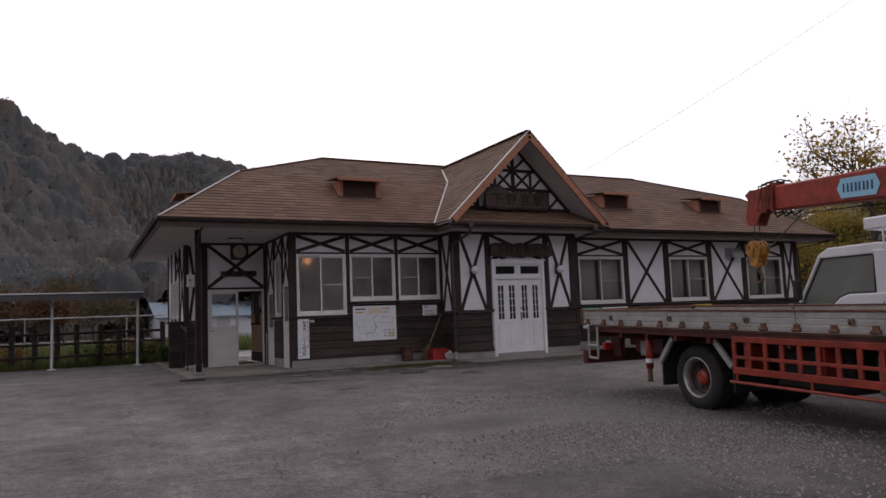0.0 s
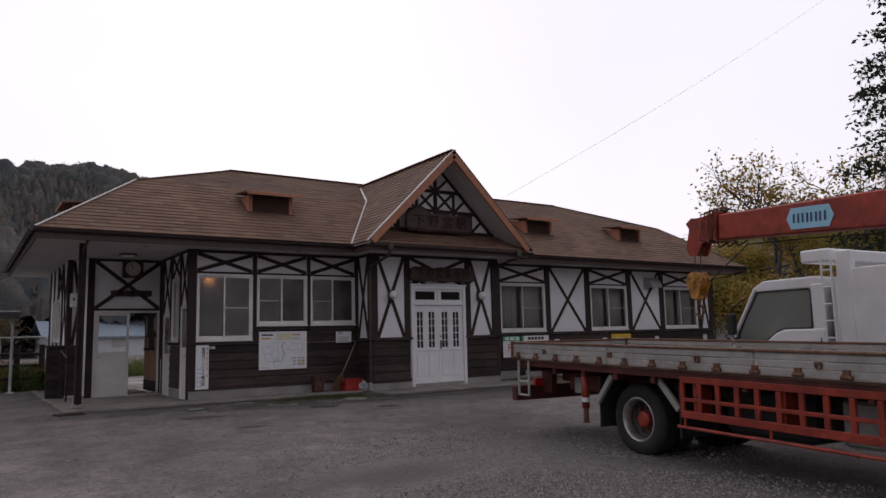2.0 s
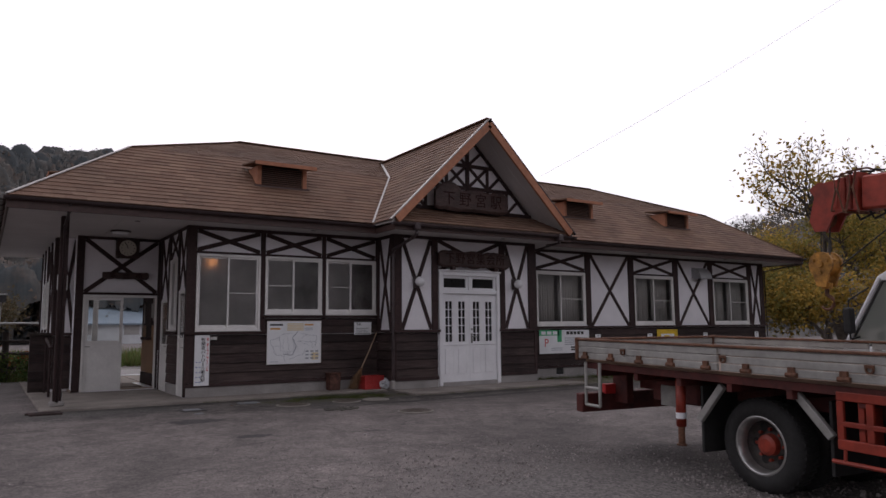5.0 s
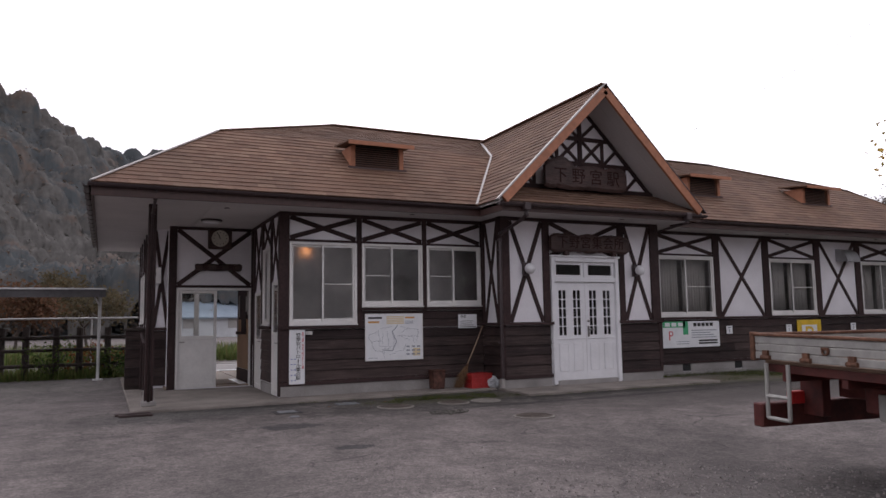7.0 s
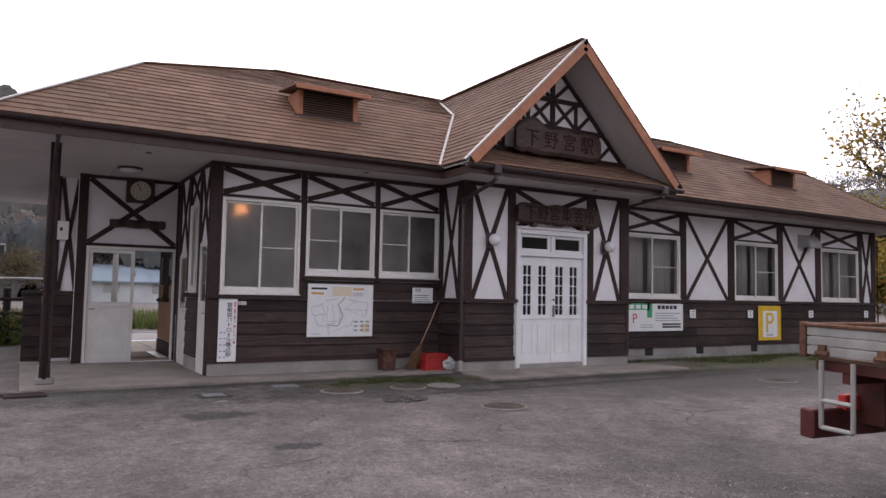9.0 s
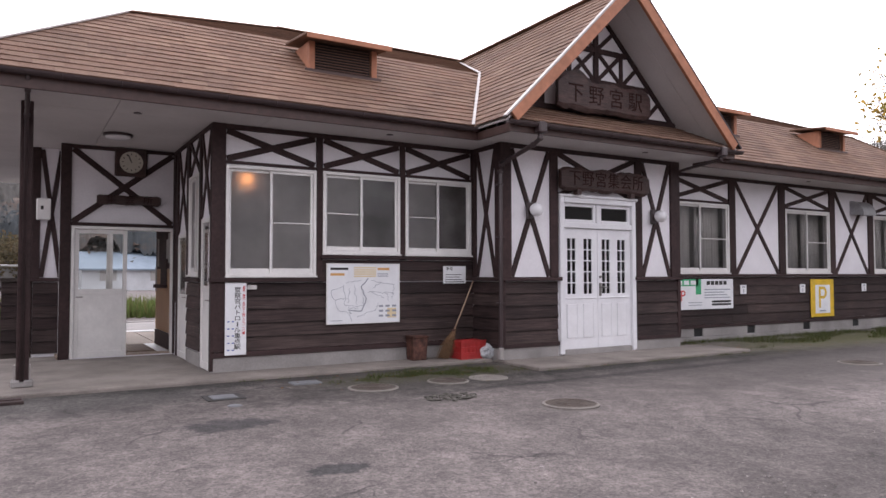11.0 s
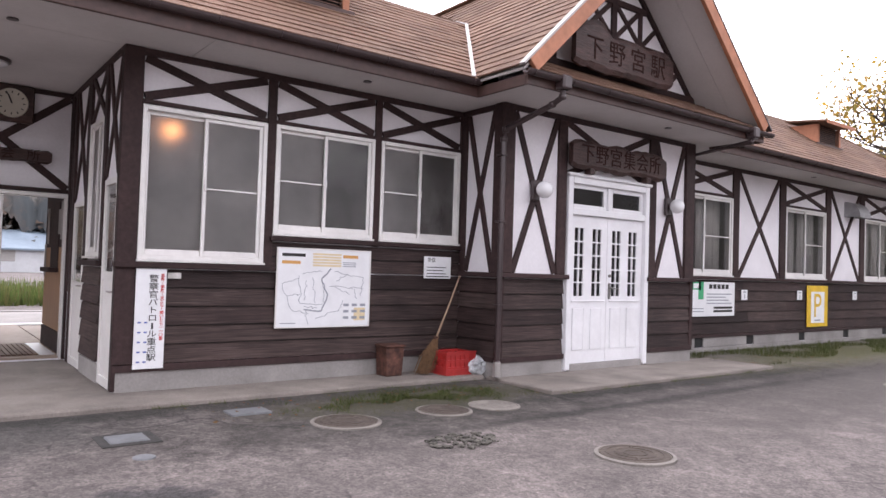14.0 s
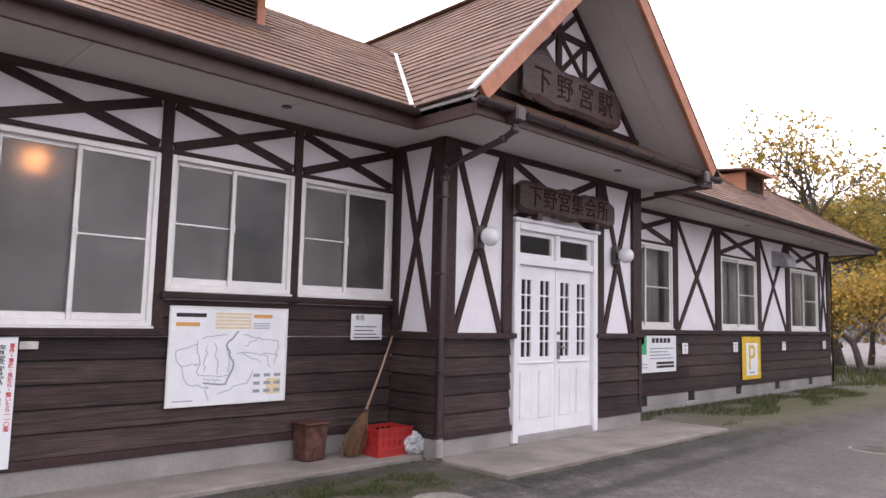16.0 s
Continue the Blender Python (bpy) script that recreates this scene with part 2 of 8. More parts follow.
def lathe(bm, prof, centre=(0, 0, 0), seg=24, axis="z", caps=True):
    """A turned form from (radius, height) pairs."""
    c = Vector(centre)
    rings = []
    for r, h in prof:
        ring = []
        for k in range(seg):
            a = k * math.tau / seg
            x, y = r * math.cos(a), r * math.sin(a)
            q = {"z": (x, y, h), "y": (x, -h, y), "x": (h, x, y)}[axis]
            ring.append(bm.verts.new(c + Vector(q)))
        rings.append(ring)
    for q, s in zip(rings, rings[1:]):
        for k in range(seg):
            bm.faces.new((q[k], q[(k + 1) % seg], s[(k + 1) % seg], s[k]))
    closed = prof[0] == prof[-1]
    if prof[0][0] > 1e-6 and caps and not closed:
        bm.faces.new(rings[0][::-1])
    if prof[-1][0] > 1e-6 and caps and not closed:
        bm.faces.new(rings[-1])
    bmesh.ops.remove_doubles(bm, verts=bm.verts[:], dist=1e-6)
    bmesh.ops.recalc_face_normals(bm, faces=bm.faces[:])
    return bm


class Face:
    """A wall face: u runs along it, z up, d out of it."""

    def __init__(self, origin, u, n):
        self.o, self.u, self.n = Vector(origin), Vector(u), Vector(n)

    def at(self, u, z, d=0.0):
        return self.o + self.u * u + self.n * d + Vector((0, 0, z))

    def block(self, u0, u1, z0, z1, d0, d1, bm=None, bevel=0.0):
        bm = bm or fresh()
        hexa(bm, [self.at(u0, z0, d1), self.at(u1, z0, d1), self.at(u1, z0, d0), self.at(u0, z0, d0),
                  self.at(u0, z1, d1), self.at(u1, z1, d1), self.at(u1, z1, d0), self.at(u0, z1, d0)])
        bmesh.ops.recalc_face_normals(bm, faces=bm.faces[:])
        if bevel:
            soften(bm, bevel)
        return bm

    def brace(self, a, b, w, d0, d1, bm=None, bevel=0.004):
        """A slanting bar from a to b, both (u, z)."""
        bm = bm or fresh()
        a, b = Vector(a), Vector(b)
        s = Vector((-(b - a).y, (b - a).x)).normalized() * w / 2
        q = [a - s, b - s, b + s, a + s]
        hexa(bm, [self.at(*c, d0) for c in q] + [self.at(*c, d1) for c in q])
        bmesh.ops.recalc_face_normals(bm, faces=bm.faces[:])
        if bevel:
            soften(bm, bevel)
        return bm


def holed(F, u0, u1, z0, z1, d0, d1, holes):
    """A slab of wall with square openings through it."""
    us = sorted({u0, u1, *[h[0] for h in holes], *[h[1] for h in holes]})
    zs = sorted({z0, z1, *[h[2] for h in holes], *[h[3] for h in holes]})
    us = [u for u in us if u0 <= u <= u1]
    zs = [z for z in zs if z0 <= z <= z1]
    bm = fresh()
    for a, b in zip(us, us[1:]):
        for c, d in zip(zs, zs[1:]):
            mu, mz = (a + b) / 2, (c + d) / 2
            if not any(h[0] < mu < h[1] and h[2] < mz < h[3] for h in holes):
                F.block(a, b, c, d, d0, d1, bm)
    bmesh.ops.remove_doubles(bm, verts=bm.verts[:], dist=1e-5)
    seen = {}
    for f in bm.faces:
        c = f.calc_center_median()
        seen.setdefault((round(c.x, 4), round(c.y, 4), round(c.z, 4)), []).append(f)
    bmesh.ops.delete(bm, geom=[f for v in seen.values() if len(v) > 1 for f in v], context="FACES_ONLY")
    return bm


def timber(F, wall, u0, u1, z0, z1, d=0.03):
    return part("timber", F.block(u0, u1, z0, z1, -0.01, d, bevel=0.004), TIMBER, wall)


def cross(F, wall, u0, u1, z0, z1, w=0.085, d=0.026):
    """Two crossed braces, one a little proud of the other."""
    du = 0.02
    part("timber", F.brace((u0 + du, z0), (u1 - du, z1), w, -0.01, d), TIMBER, wall)
    part("timber", F.brace((u0 + du, z1), (u1 - du, z0), w, -0.01, d - 0.004), TIMBER, wall)


def planks(F, wall, u0, u1, z0, z1, pitch=0.19, rnd=random.Random(3)):
    """Lapped boards up a wall, each its own piece."""
    # black sheet added behind the gaps, standing in for the shade between boards
    part("backing_board", F.block(u0 + 0.004, u1 - 0.004, z0 + 0.004, z1 - 0.014, -0.003, 0.004), INK, wall, "black sheet giving the plank joints their shade")
    n = max(1, round((z1 - z0) / pitch))
    h = (z1 - z0) / n
    for i in range(n):
        cuts = [u0]
        while u1 - cuts[-1] > 4.6:
            cuts.append(cuts[-1] + rnd.uniform(2.2, 3.6))
        cuts.append(u1)
        for a, b in zip(cuts, cuts[1:]):
            bm = fresh()
            za, zb = z0 + i * h, z0 + (i + 1) * h - 0.011
            hexa(bm, [F.at(a + 0.001, za, 0.034), F.at(b - 0.001, za, 0.034), F.at(b - 0.001, za, 0), F.at(a + 0.001, za, 0),
                      F.at(a + 0.001, zb, 0.014), F.at(b - 0.001, zb, 0.014), F.at(b - 0.001, zb, 0), F.at(a + 0.001, zb, 0)])
            bmesh.ops.recalc_face_normals(bm, faces=bm.faces[:])
            soften(bm, 0.003)
            part("plank", bm, PLANK, wall)
# ---------------------------------------------------------------- ground
YW, YP, YE = 17.10, 16.29, 19.80          # wing wall, porch front, entrance wall
X0, X1, XP0, XP1 = 4.16, 22.95, 8.30, 12.22
SOF = 3.38


def ground_z(x, y):
    return -0.014 * max(0.0, 16.2 - y) if y > -40 else -0.014 * 56.2


def ground_material():
    """Worn asphalt with pale dust, tyre-dark patches and a gravel spread."""
    m = material("worn_asphalt", (0.150, 0.129, 0.122), 0.9, grain=70, grain_amt=0.28, stain=0.35, stain_amt=0.34, bump=0.9, bump_scale=95)
    nt = m.node_tree
    b = nt.nodes["Principled BSDF"]
    old = b.inputs["Base Color"].links[0].from_socket
    co = nt.nodes.new("ShaderNodeTexCoord")

    def spot(cx, cy, rx, ry, soft, wob, fine=2.3):
        mp = nt.nodes.new("ShaderNodeMapping")
        mp.vector_type = "TEXTURE"
        mp.inputs["Location"].default_value = (cx, cy, 0)
        mp.inputs["Scale"].default_value = (rx, ry, 50)
        nt.links.new(co.outputs["Object"], mp.inputs["Vector"])
        ln = nt.nodes.new("ShaderNodeVectorMath")
        ln.operation = "LENGTH"
        nt.links.new(mp.outputs[0], ln.inputs[0])
        no = nt.nodes.new("ShaderNodeTexNoise")
        no.inputs["Scale"].default_value = fine
        no.inputs["Detail"].default_value = 6
        no.inputs["Roughness"].default_value = 0.7
        nt.links.new(co.outputs["Object"], no.inputs["Vector"])
        ad = nt.nodes.new("ShaderNodeMath")
        ad.operation = "MULTIPLY_ADD"
        ad.inputs[1].default_value = wob
        nt.links.new(no.outputs["Fac"], ad.inputs[0])
        nt.links.new(ln.outputs["Value"], ad.inputs[2])
        r = nt.nodes.new("ShaderNodeMapRange")
        r.inputs["From Min"].default_value = 1 + wob * 0.5 - soft
        r.inputs["From Max"].default_value = 1 + wob * 0.5 + soft
        r.inputs["To Min"].default_value = 1
        r.inputs["To Max"].default_value = 0
        nt.links.new(ad.outputs[0], r.inputs["Value"])
        return r.outputs[0]

    def over(fac, col):
        nonlocal old
        mx = nt.nodes.new("ShaderNodeMixRGB")
        nt.links.new(fac, mx.inputs[0])
        nt.links.new(old, mx.inputs[1])
        if isinstance(col, tuple):
            damp = nt.nodes.new("ShaderNodeMixRGB")
            damp.blend_type = "MULTIPLY"
            damp.inputs[0].default_value = 1
            damp.inputs[2].default_value = (col[0] / 0.150, col[1] / 0.129, col[2] / 0.122, 1)
            nt.links.new(old, damp.inputs[1])
            nt.links.new(damp.outputs[0], mx.inputs[2])
        else:
            nt.links.new(col, mx.inputs[2])
        old = mx.outputs[0]

    def speckle(lo, hi, scale):
        v = nt.nodes.new("ShaderNodeTexVoronoi")
        v.inputs["Scale"].default_value = scale
        nt.links.new(co.outputs["Object"], v.inputs["Vector"])
        rp = nt.nodes.new("ShaderNodeValToRGB")
        rp.color_ramp.elements[0].color = (*lo, 1)
        rp.color_ramp.elements[1].color = (*hi, 1)
        nt.links.new(v.outputs["Color"], rp.inputs[0])
        return rp.outputs[0]

    # chips of stone showing in the worn surface
    chip = nt.nodes.new("ShaderNodeTexVoronoi")
    chip.inputs["Scale"].default_value = 55
    nt.links.new(co.outputs["Object"], chip.inputs["Vector"])
    chr_ = nt.nodes.new("ShaderNodeMapRange")
    chr_.inputs["From Min"].default_value = 0.1
    chr_.inputs["From Max"].default_value = 0.9
    chr_.inputs["To Min"].default_value = 0.62
    chr_.inputs["To Max"].default_value = 1.45
    nt.links.new(chip.outputs["Color"], chr_.inputs["Value"])
    mxc = nt.nodes.new("ShaderNodeMixRGB")
    mxc.blend_type = "MULTIPLY"
    mxc.inputs[0].default_value = 0.8
    nt.links.new(old, mxc.inputs[1])
    nt.links.new(chr_.outputs[0], mxc.inputs[2])
    old = mxc.outputs[0]
    for sc, lo, hi in ((1.3, 0.70, 1.24), (4.5, 0.76, 1.22), (14.0, 0.74, 1.26), (0.16, 0.80, 1.2)):
        bl = nt.nodes.new("ShaderNodeTexNoise")
        bl.inputs["Scale"].default_value = sc
        bl.inputs["Detail"].default_value = 7
        bl.inputs["Roughness"].default_value = 0.68
        nt.links.new(co.outputs["Object"], bl.inputs["Vector"])
        br = nt.nodes.new("ShaderNodeMapRange")
        br.inputs["From Min"].default_value = 0.33
        br.inputs["From Max"].default_value = 0.67
        br.inputs["To Min"].default_value = lo
        br.inputs["To Max"].default_value = hi
        nt.links.new(bl.outputs["Fac"], br.inputs["Value"])
        bx = nt.nodes.new("ShaderNodeMixRGB")
        bx.blend_type = "MULTIPLY"
        bx.inputs[0].default_value = 1
        nt.links.new(old, bx.inputs[1])
        nt.links.new(br.outputs[0], bx.inputs[2])
        old = bx.outputs[0]
    # fine cracks that wander and fade, and loose pale grit
    wob = nt.nodes.new("ShaderNodeTexNoise")
    wob.inputs["Scale"].default_value = 1.7
    wob.inputs["Detail"].default_value = 6
    nt.links.new(co.outputs["Object"], wob.inputs["Vector"])
    wmx = nt.nodes.new("ShaderNodeMixRGB")
    wmx.inputs[0].default_value = 0.32
    nt.links.new(co.outputs["Object"], wmx.inputs[1])
    nt.links.new(wob.outputs["Color"], wmx.inputs[2])
    for vs_, width, need in ((0.85, 0.011, 0.50), (2.6, 0.016, 0.56)):
        ck = nt.nodes.new("ShaderNodeTexVoronoi")
        ck.feature = "DISTANCE_TO_EDGE"
        ck.inputs["Scale"].default_value = vs_
        nt.links.new(wmx.outputs[0], ck.inputs["Vector"])
        cr = nt.nodes.new("ShaderNodeMapRange")
        cr.inputs["From Min"].default_value = width * 0.3
        cr.inputs["From Max"].default_value = width
        cr.inputs["To Min"].default_value = 0.75
        cr.inputs["To Max"].default_value = 0
        nt.links.new(ck.outputs["Distance"], cr.inputs["Value"])
        cm = nt.nodes.new("ShaderNodeTexNoise")
        cm.inputs["Scale"].default_value = 0.8
        cm.inputs["Detail"].default_value = 3
        nt.links.new(co.outputs["Object"], cm.inputs["Vector"])
        cg = nt.nodes.new("ShaderNodeMapRange")
        cg.inputs["From Min"].default_value = need
        cg.inputs["From Max"].default_value = need + 0.08
        nt.links.new(cm.outputs["Fac"], cg.inputs["Value"])
        cx = nt.nodes.new("ShaderNodeMath")
        cx.operation = "MULTIPLY"
        nt.links.new(cr.outputs[0], cx.inputs[0])
        nt.links.new(cg.outputs[0], cx.inputs[1])
        over(cx.outputs[0], (0.050, 0.044, 0.042))
    gt_ = nt.nodes.new("ShaderNodeTexVoronoi")
    gt_.inputs["Scale"].default_value = 16
    nt.links.new(co.outputs["Object"], gt_.inputs["Vector"])
    gr_ = nt.nodes.new("ShaderNodeMapRange")
    gr_.inputs["From Min"].default_value = 0.10
    gr_.inputs["From Max"].default_value = 0.17
    gr_.inputs["To Min"].default_value = 0.55
    gr_.inputs["To Max"].default_value = 0
    nt.links.new(gt_.outputs["Distance"], gr_.inputs["Value"])
    over(gr_.outputs[0], speckle((0.06, 0.052, 0.05), (0.34, 0.31, 0.29), 16))
    over(spot(2.5, 3.0, 9.0, 1.6, 0.7, 1.8), (0.080, 0.070, 0.068))
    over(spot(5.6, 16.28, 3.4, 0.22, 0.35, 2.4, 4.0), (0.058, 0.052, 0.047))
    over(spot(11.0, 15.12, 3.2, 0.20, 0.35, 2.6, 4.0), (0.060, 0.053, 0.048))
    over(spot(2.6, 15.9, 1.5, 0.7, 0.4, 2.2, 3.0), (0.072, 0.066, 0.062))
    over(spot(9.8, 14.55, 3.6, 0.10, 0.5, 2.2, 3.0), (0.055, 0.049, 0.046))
    over(spot(5.0, 5.0, 1.9, 0.5, 0.30, 2.2), speckle((0.030, 0.027, 0.026), (0.10, 0.09, 0.085), 48))
    over(spot(5.6, 6.6, 2.6, 2.2, 0.25, 1.2), speckle((0.045, 0.04, 0.039), (0.21, 0.19, 0.18), 42))
    over(spot(3.9, 7.6, 0.8, 0.35, 0.5, 2.0), speckle((0.05, 0.044, 0.042), (0.12, 0.104, 0.10), 60))
    over(spot(3.62, 14.0, 0.42, 0.24, 0.2, 2.6, 6.0), (0.055, 0.050, 0.050))
    over(spot(3.93, 12.2, 0.23, 0.13, 0.15, 1.8, 9.0), (0.045, 0.042, 0.042))
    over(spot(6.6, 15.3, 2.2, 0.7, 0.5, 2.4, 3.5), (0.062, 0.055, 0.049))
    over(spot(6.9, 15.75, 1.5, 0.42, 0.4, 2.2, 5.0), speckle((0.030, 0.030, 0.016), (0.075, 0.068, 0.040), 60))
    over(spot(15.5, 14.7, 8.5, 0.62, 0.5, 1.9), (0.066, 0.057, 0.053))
    over(spot(13.0, 13.5, 5.0, 0.8, 0.8, 2.4), speckle((0.05, 0.043, 0.04), (0.11, 0.095, 0.088), 45))
    over(spot(19.0, 15.9, 6.5, 0.85, 0.5, 1.5), speckle((0.045, 0.055, 0.02), (0.12, 0.105, 0.05), 30))
    over(spot(-1.5, 22.5, 4.5, 3.0, 0.6, 1.5), (0.10, 0.09, 0.082))
    nt.links.new(old, b.inputs["Base Color"])
    return m


bm = fresh()
xs = sorted({-600, -200, -60, -30, 45, 80, 250, 700, *[i * 1.0 for i in range(-14, 34)]})
ys = sorted({-600, -200, -60, -40, -20, -8, 40, 70, 200, 700, 16.2, *[i * 1.0 for i in range(-4, 30)]})
vs = [[bm.verts.new((x, y, ground_z(x, y) + (0.012 * noise.noise(Vector((x * 0.4, y * 0.4, 1))) if -20 < x < 40 and -10 < y < 16 else 0))) for x in xs] for y in ys]
for j in range(len(ys) - 1):
    for i in range(len(xs) - 1):
        bm.faces.new((vs[j][i], vs[j][i + 1], vs[j + 1][i + 1], vs[j + 1][i]))
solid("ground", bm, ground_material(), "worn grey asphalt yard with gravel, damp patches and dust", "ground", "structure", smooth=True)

bm = fresh()
box(bm, 1.72, 8.22, 16.42, 19.78, -0.06, 0.045)
box(bm, 8.222, 12.9, 15.30, 16.41, -0.06, 0.035)
box(bm, 1.72, 2.55, 19.784, 24.4, -0.06, 0.045)
soften(bm, 0.012)
solid("pavement", bm, SLAB, "smooth grey concrete apron in front of the station", "pavement", "structure")

# ---------------------------------------------------------------- station building
station = thing("station_building", "half-timbered station with white plaster, dark planks and brown shingle roof", "building", (12.5, 20.8, 0))

FW = Face((0, YW, 0), (1, 0, 0), (0, -1, 0))
FP = Face((0, YP, 0), (1, 0, 0), (0, -1, 0))
FE = Face((0, YE, 0), (1, 0, 0), (0, -1, 0))
FPL = Face((XP0, 0, 0), (0, 1, 0), (-1, 0, 0))      # porch cheek to the west
FPR = Face((XP1, 0, 0), (0, 1, 0), (1, 0, 0))
FS = Face((X0, 0, 0), (0, 1, 0), (-1, 0, 0))        # side wall of the entrance recess

BASE_T, RAIL = 0.24, 1.27


def window(F, u0, u1, z0, z1, bars="both", label="cream aluminium sliding window with frosted panes", dark=(), pane=None):
    """Sliding sash window: frame, two sashes one before the other, panes, bar and sill."""
    w = thing("window", label, "")
    w.parent = station
    w.matrix_parent_inverse = WORLD_ROOTS[station]
    t = 0.045
    fr = fresh()
    F.block(u0, u0 + t, z0, z1, -0.07, 0.035, fr)
    F.block(u1 - t, u1, z0, z1, -0.07, 0.035, fr)
    F.block(u0 + t, u1 - t, z1 - t, z1, -0.07, 0.035, fr)
    F.block(u0 + t, u1 - t, z0, z0 + t, -0.07, 0.035, fr)
    part("frame", soften(fr, 0.004), ALU, w)
    part("sill", F.block(u0 - 0.01, u1 + 0.01, z0 - 0.025, z0 - 0.001, -0.05, 0.065, bevel=0.005), ALU, w)
    mid = (u0 + u1) / 2
    for k, (a, b, d) in enumerate(((u0 + t, mid + 0.03, -0.030), (mid - 0.03, u1 - t, 0.0))):
        s = fresh()
        r = 0.038
        F.block(a, a + r, z0 + t, z1 - t, d - 0.012, d + 0.012, s)
        F.block(b - r, b, z0 + t, z1 - t, d - 0.012, d + 0.012, s)
        F.block(a + r, b - r, z1 - t - r, z1 - t, d - 0.012, d + 0.012, s)
        F.block(a + r, b - r, z0 + t, z0 + t + r + 0.02, d - 0.012, d + 0.012, s)
        if bars == "both" or bars == ("left", "right")[k]:
            zm = z0 + (z1 - z0) * 0.49
            F.block(a + r, b - r, zm - 0.009, zm + 0.009, d - 0.010, d + 0.014, s)
        part("sash", soften(s, 0.003), ALU, w)
        part("pane", F.block(a + r, b - r, z0 + t + r, z1 - t - r, d - 0.004, d + 0.001), pane or (FROST_DARK if k in dark else FROST), w, "frosted glass")
    part("handle", F.block(mid - 0.012, mid + 0.012, (z0 + z1) / 2 - 0.04, (z0 + z1) / 2 + 0.04, 0.012, 0.022, bevel=0.003), ALU, w)
    return w


def wall(name, label, F, u0, u1, z0, z1, holes, mat=PLASTER, thick=0.14):
    return part(name, holed(F, u0, u1, z0, z1, -thick, 0.0, holes), mat, station, label)


# --- west wing front
W1, W2, W3 = (4.32, 5.60, 1.325, 2.83), (5.70, 6.955, 1.65, 2.84), (7.045, 8.255, 1.65, 2.84)
wall_west = wall("wall", "white plaster wall with dark timber frame", FW, X0, XP0, 0.0, SOF, [W1, W2, W3])
part("footing", FW.block(X0 + 0.0, XP0 - 0.03, 0.0, BASE_T, -0.02, 0.022, bevel=0.006), CONCRETE, wall_west)
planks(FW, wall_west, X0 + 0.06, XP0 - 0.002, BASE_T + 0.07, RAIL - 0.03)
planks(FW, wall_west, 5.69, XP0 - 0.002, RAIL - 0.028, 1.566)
part("board", FW.block(X0 - 0.02, XP0 - 0.03, BASE_T - 0.005, BASE_T + 0.065, -0.01, 0.042, bevel=0.004), TIMBER, wall_west)
part("ledge", FW.block(X0 - 0.05, 5.72, RAIL - 0.03, RAIL + 0.032, -0.01, 0.085, bevel=0.008), TIMBER, wall_west)
part("ledge", FW.block(5.66, XP0 - 0.03, 1.568, 1.622, -0.01, 0.085, bevel=0.008), TIMBER, wall_west)
part("timber", FW.block(X0 - 0.03, 4.315, BASE_T + 0.07, SOF, -0.01, 0.045, bevel=0.006), TIMBER, wall_west)
for a, b in ((5.602, 5.698), (6.957, 7.043), (8.257, 8.298)):
    timber(FW, wall_west, a, b, 1.56 if a > 5.65 else 1.30, SOF - 0.07, 0.034)
timber(FW, wall_west, X0 + 0.1, XP0 - 0.002, SOF - 0.07, SOF - 0.002, 0.038)
for a, b in ((4.315, 5.60), (5.70, 6.955), (7.045, 8.255)):
    timber(FW, wall_west, a, b, 2.845, 2.885, 0.028)
    cross(FW, wall_west, a, b, 2.91, SOF - 0.09)
window(FW, *W1, bars="right", label="large frosted sliding window with a lamp glowing inside")
window(FW, *W2, bars="left", dark=(1,))
window(FW, *W3, bars="left", dark=(1,))

# --- porch
DOOR = (9.42, 11.12, 0.05, 2.60)
wall_porch = wall("wall", "projecting white porch wall with crossed timbers", FP, XP0, XP1, 0.0, SOF, [DOOR])
part("footing", FP.block(XP0 - 0.02, 9.40, 0.0, BASE_T - 0.03, -0.02, 0.022, bevel=0.006), CONCRETE, wall_porch)
part("footing", FP.block(11.14, XP1 + 0.02, 0.0, BASE_T - 0.03, -0.02, 0.022, bevel=0.006), CONCRETE, wall_porch)
for a, b in ((XP0 + 0.0, 9.39), (11.15, XP1)):
    planks(FP, wall_porch, a, b, BASE_T + 0.03, RAIL - 0.03)
    part("board", FP.block(a - 0.02, b + 0.02, BASE_T - 0.035, BASE_T + 0.03, -0.01, 0.042, bevel=0.004), TIMBER, wall_porch)
    part("ledge", FP.block(a - 0.06, b + 0.05, RAIL - 0.03, RAIL + 0.03, -0.01, 0.085, bevel=0.008), TIMBER, wall_porch)
for a, b, d in ((XP0 - 0.03, 8.46, 0.045), (9.24, 9.40, 0.036), (11.14, 11.30, 0.036), (12.02, XP1 + 0.03, 0.045)):
    part("timber", FP.block(a, b, RAIL + 0.03, SOF - 0.07 if 8.5 < a < 12 else SOF, -0.01, d, bevel=0.006), TIMBER, wall_porch)
timber(FP, wall_porch, 8.46, 12.02, SOF - 0.07, SOF - 0.002, 0.038)
cross(FP, wall_porch, 8.46, 9.24, RAIL + 0.04, SOF - 0.08)
cross(FP, wall_porch, 11.30, 12.02, RAIL + 0.04, SOF - 0.08)
cross(FP, wall_porch, 9.40, 11.14, 2.62, SOF - 0.08)

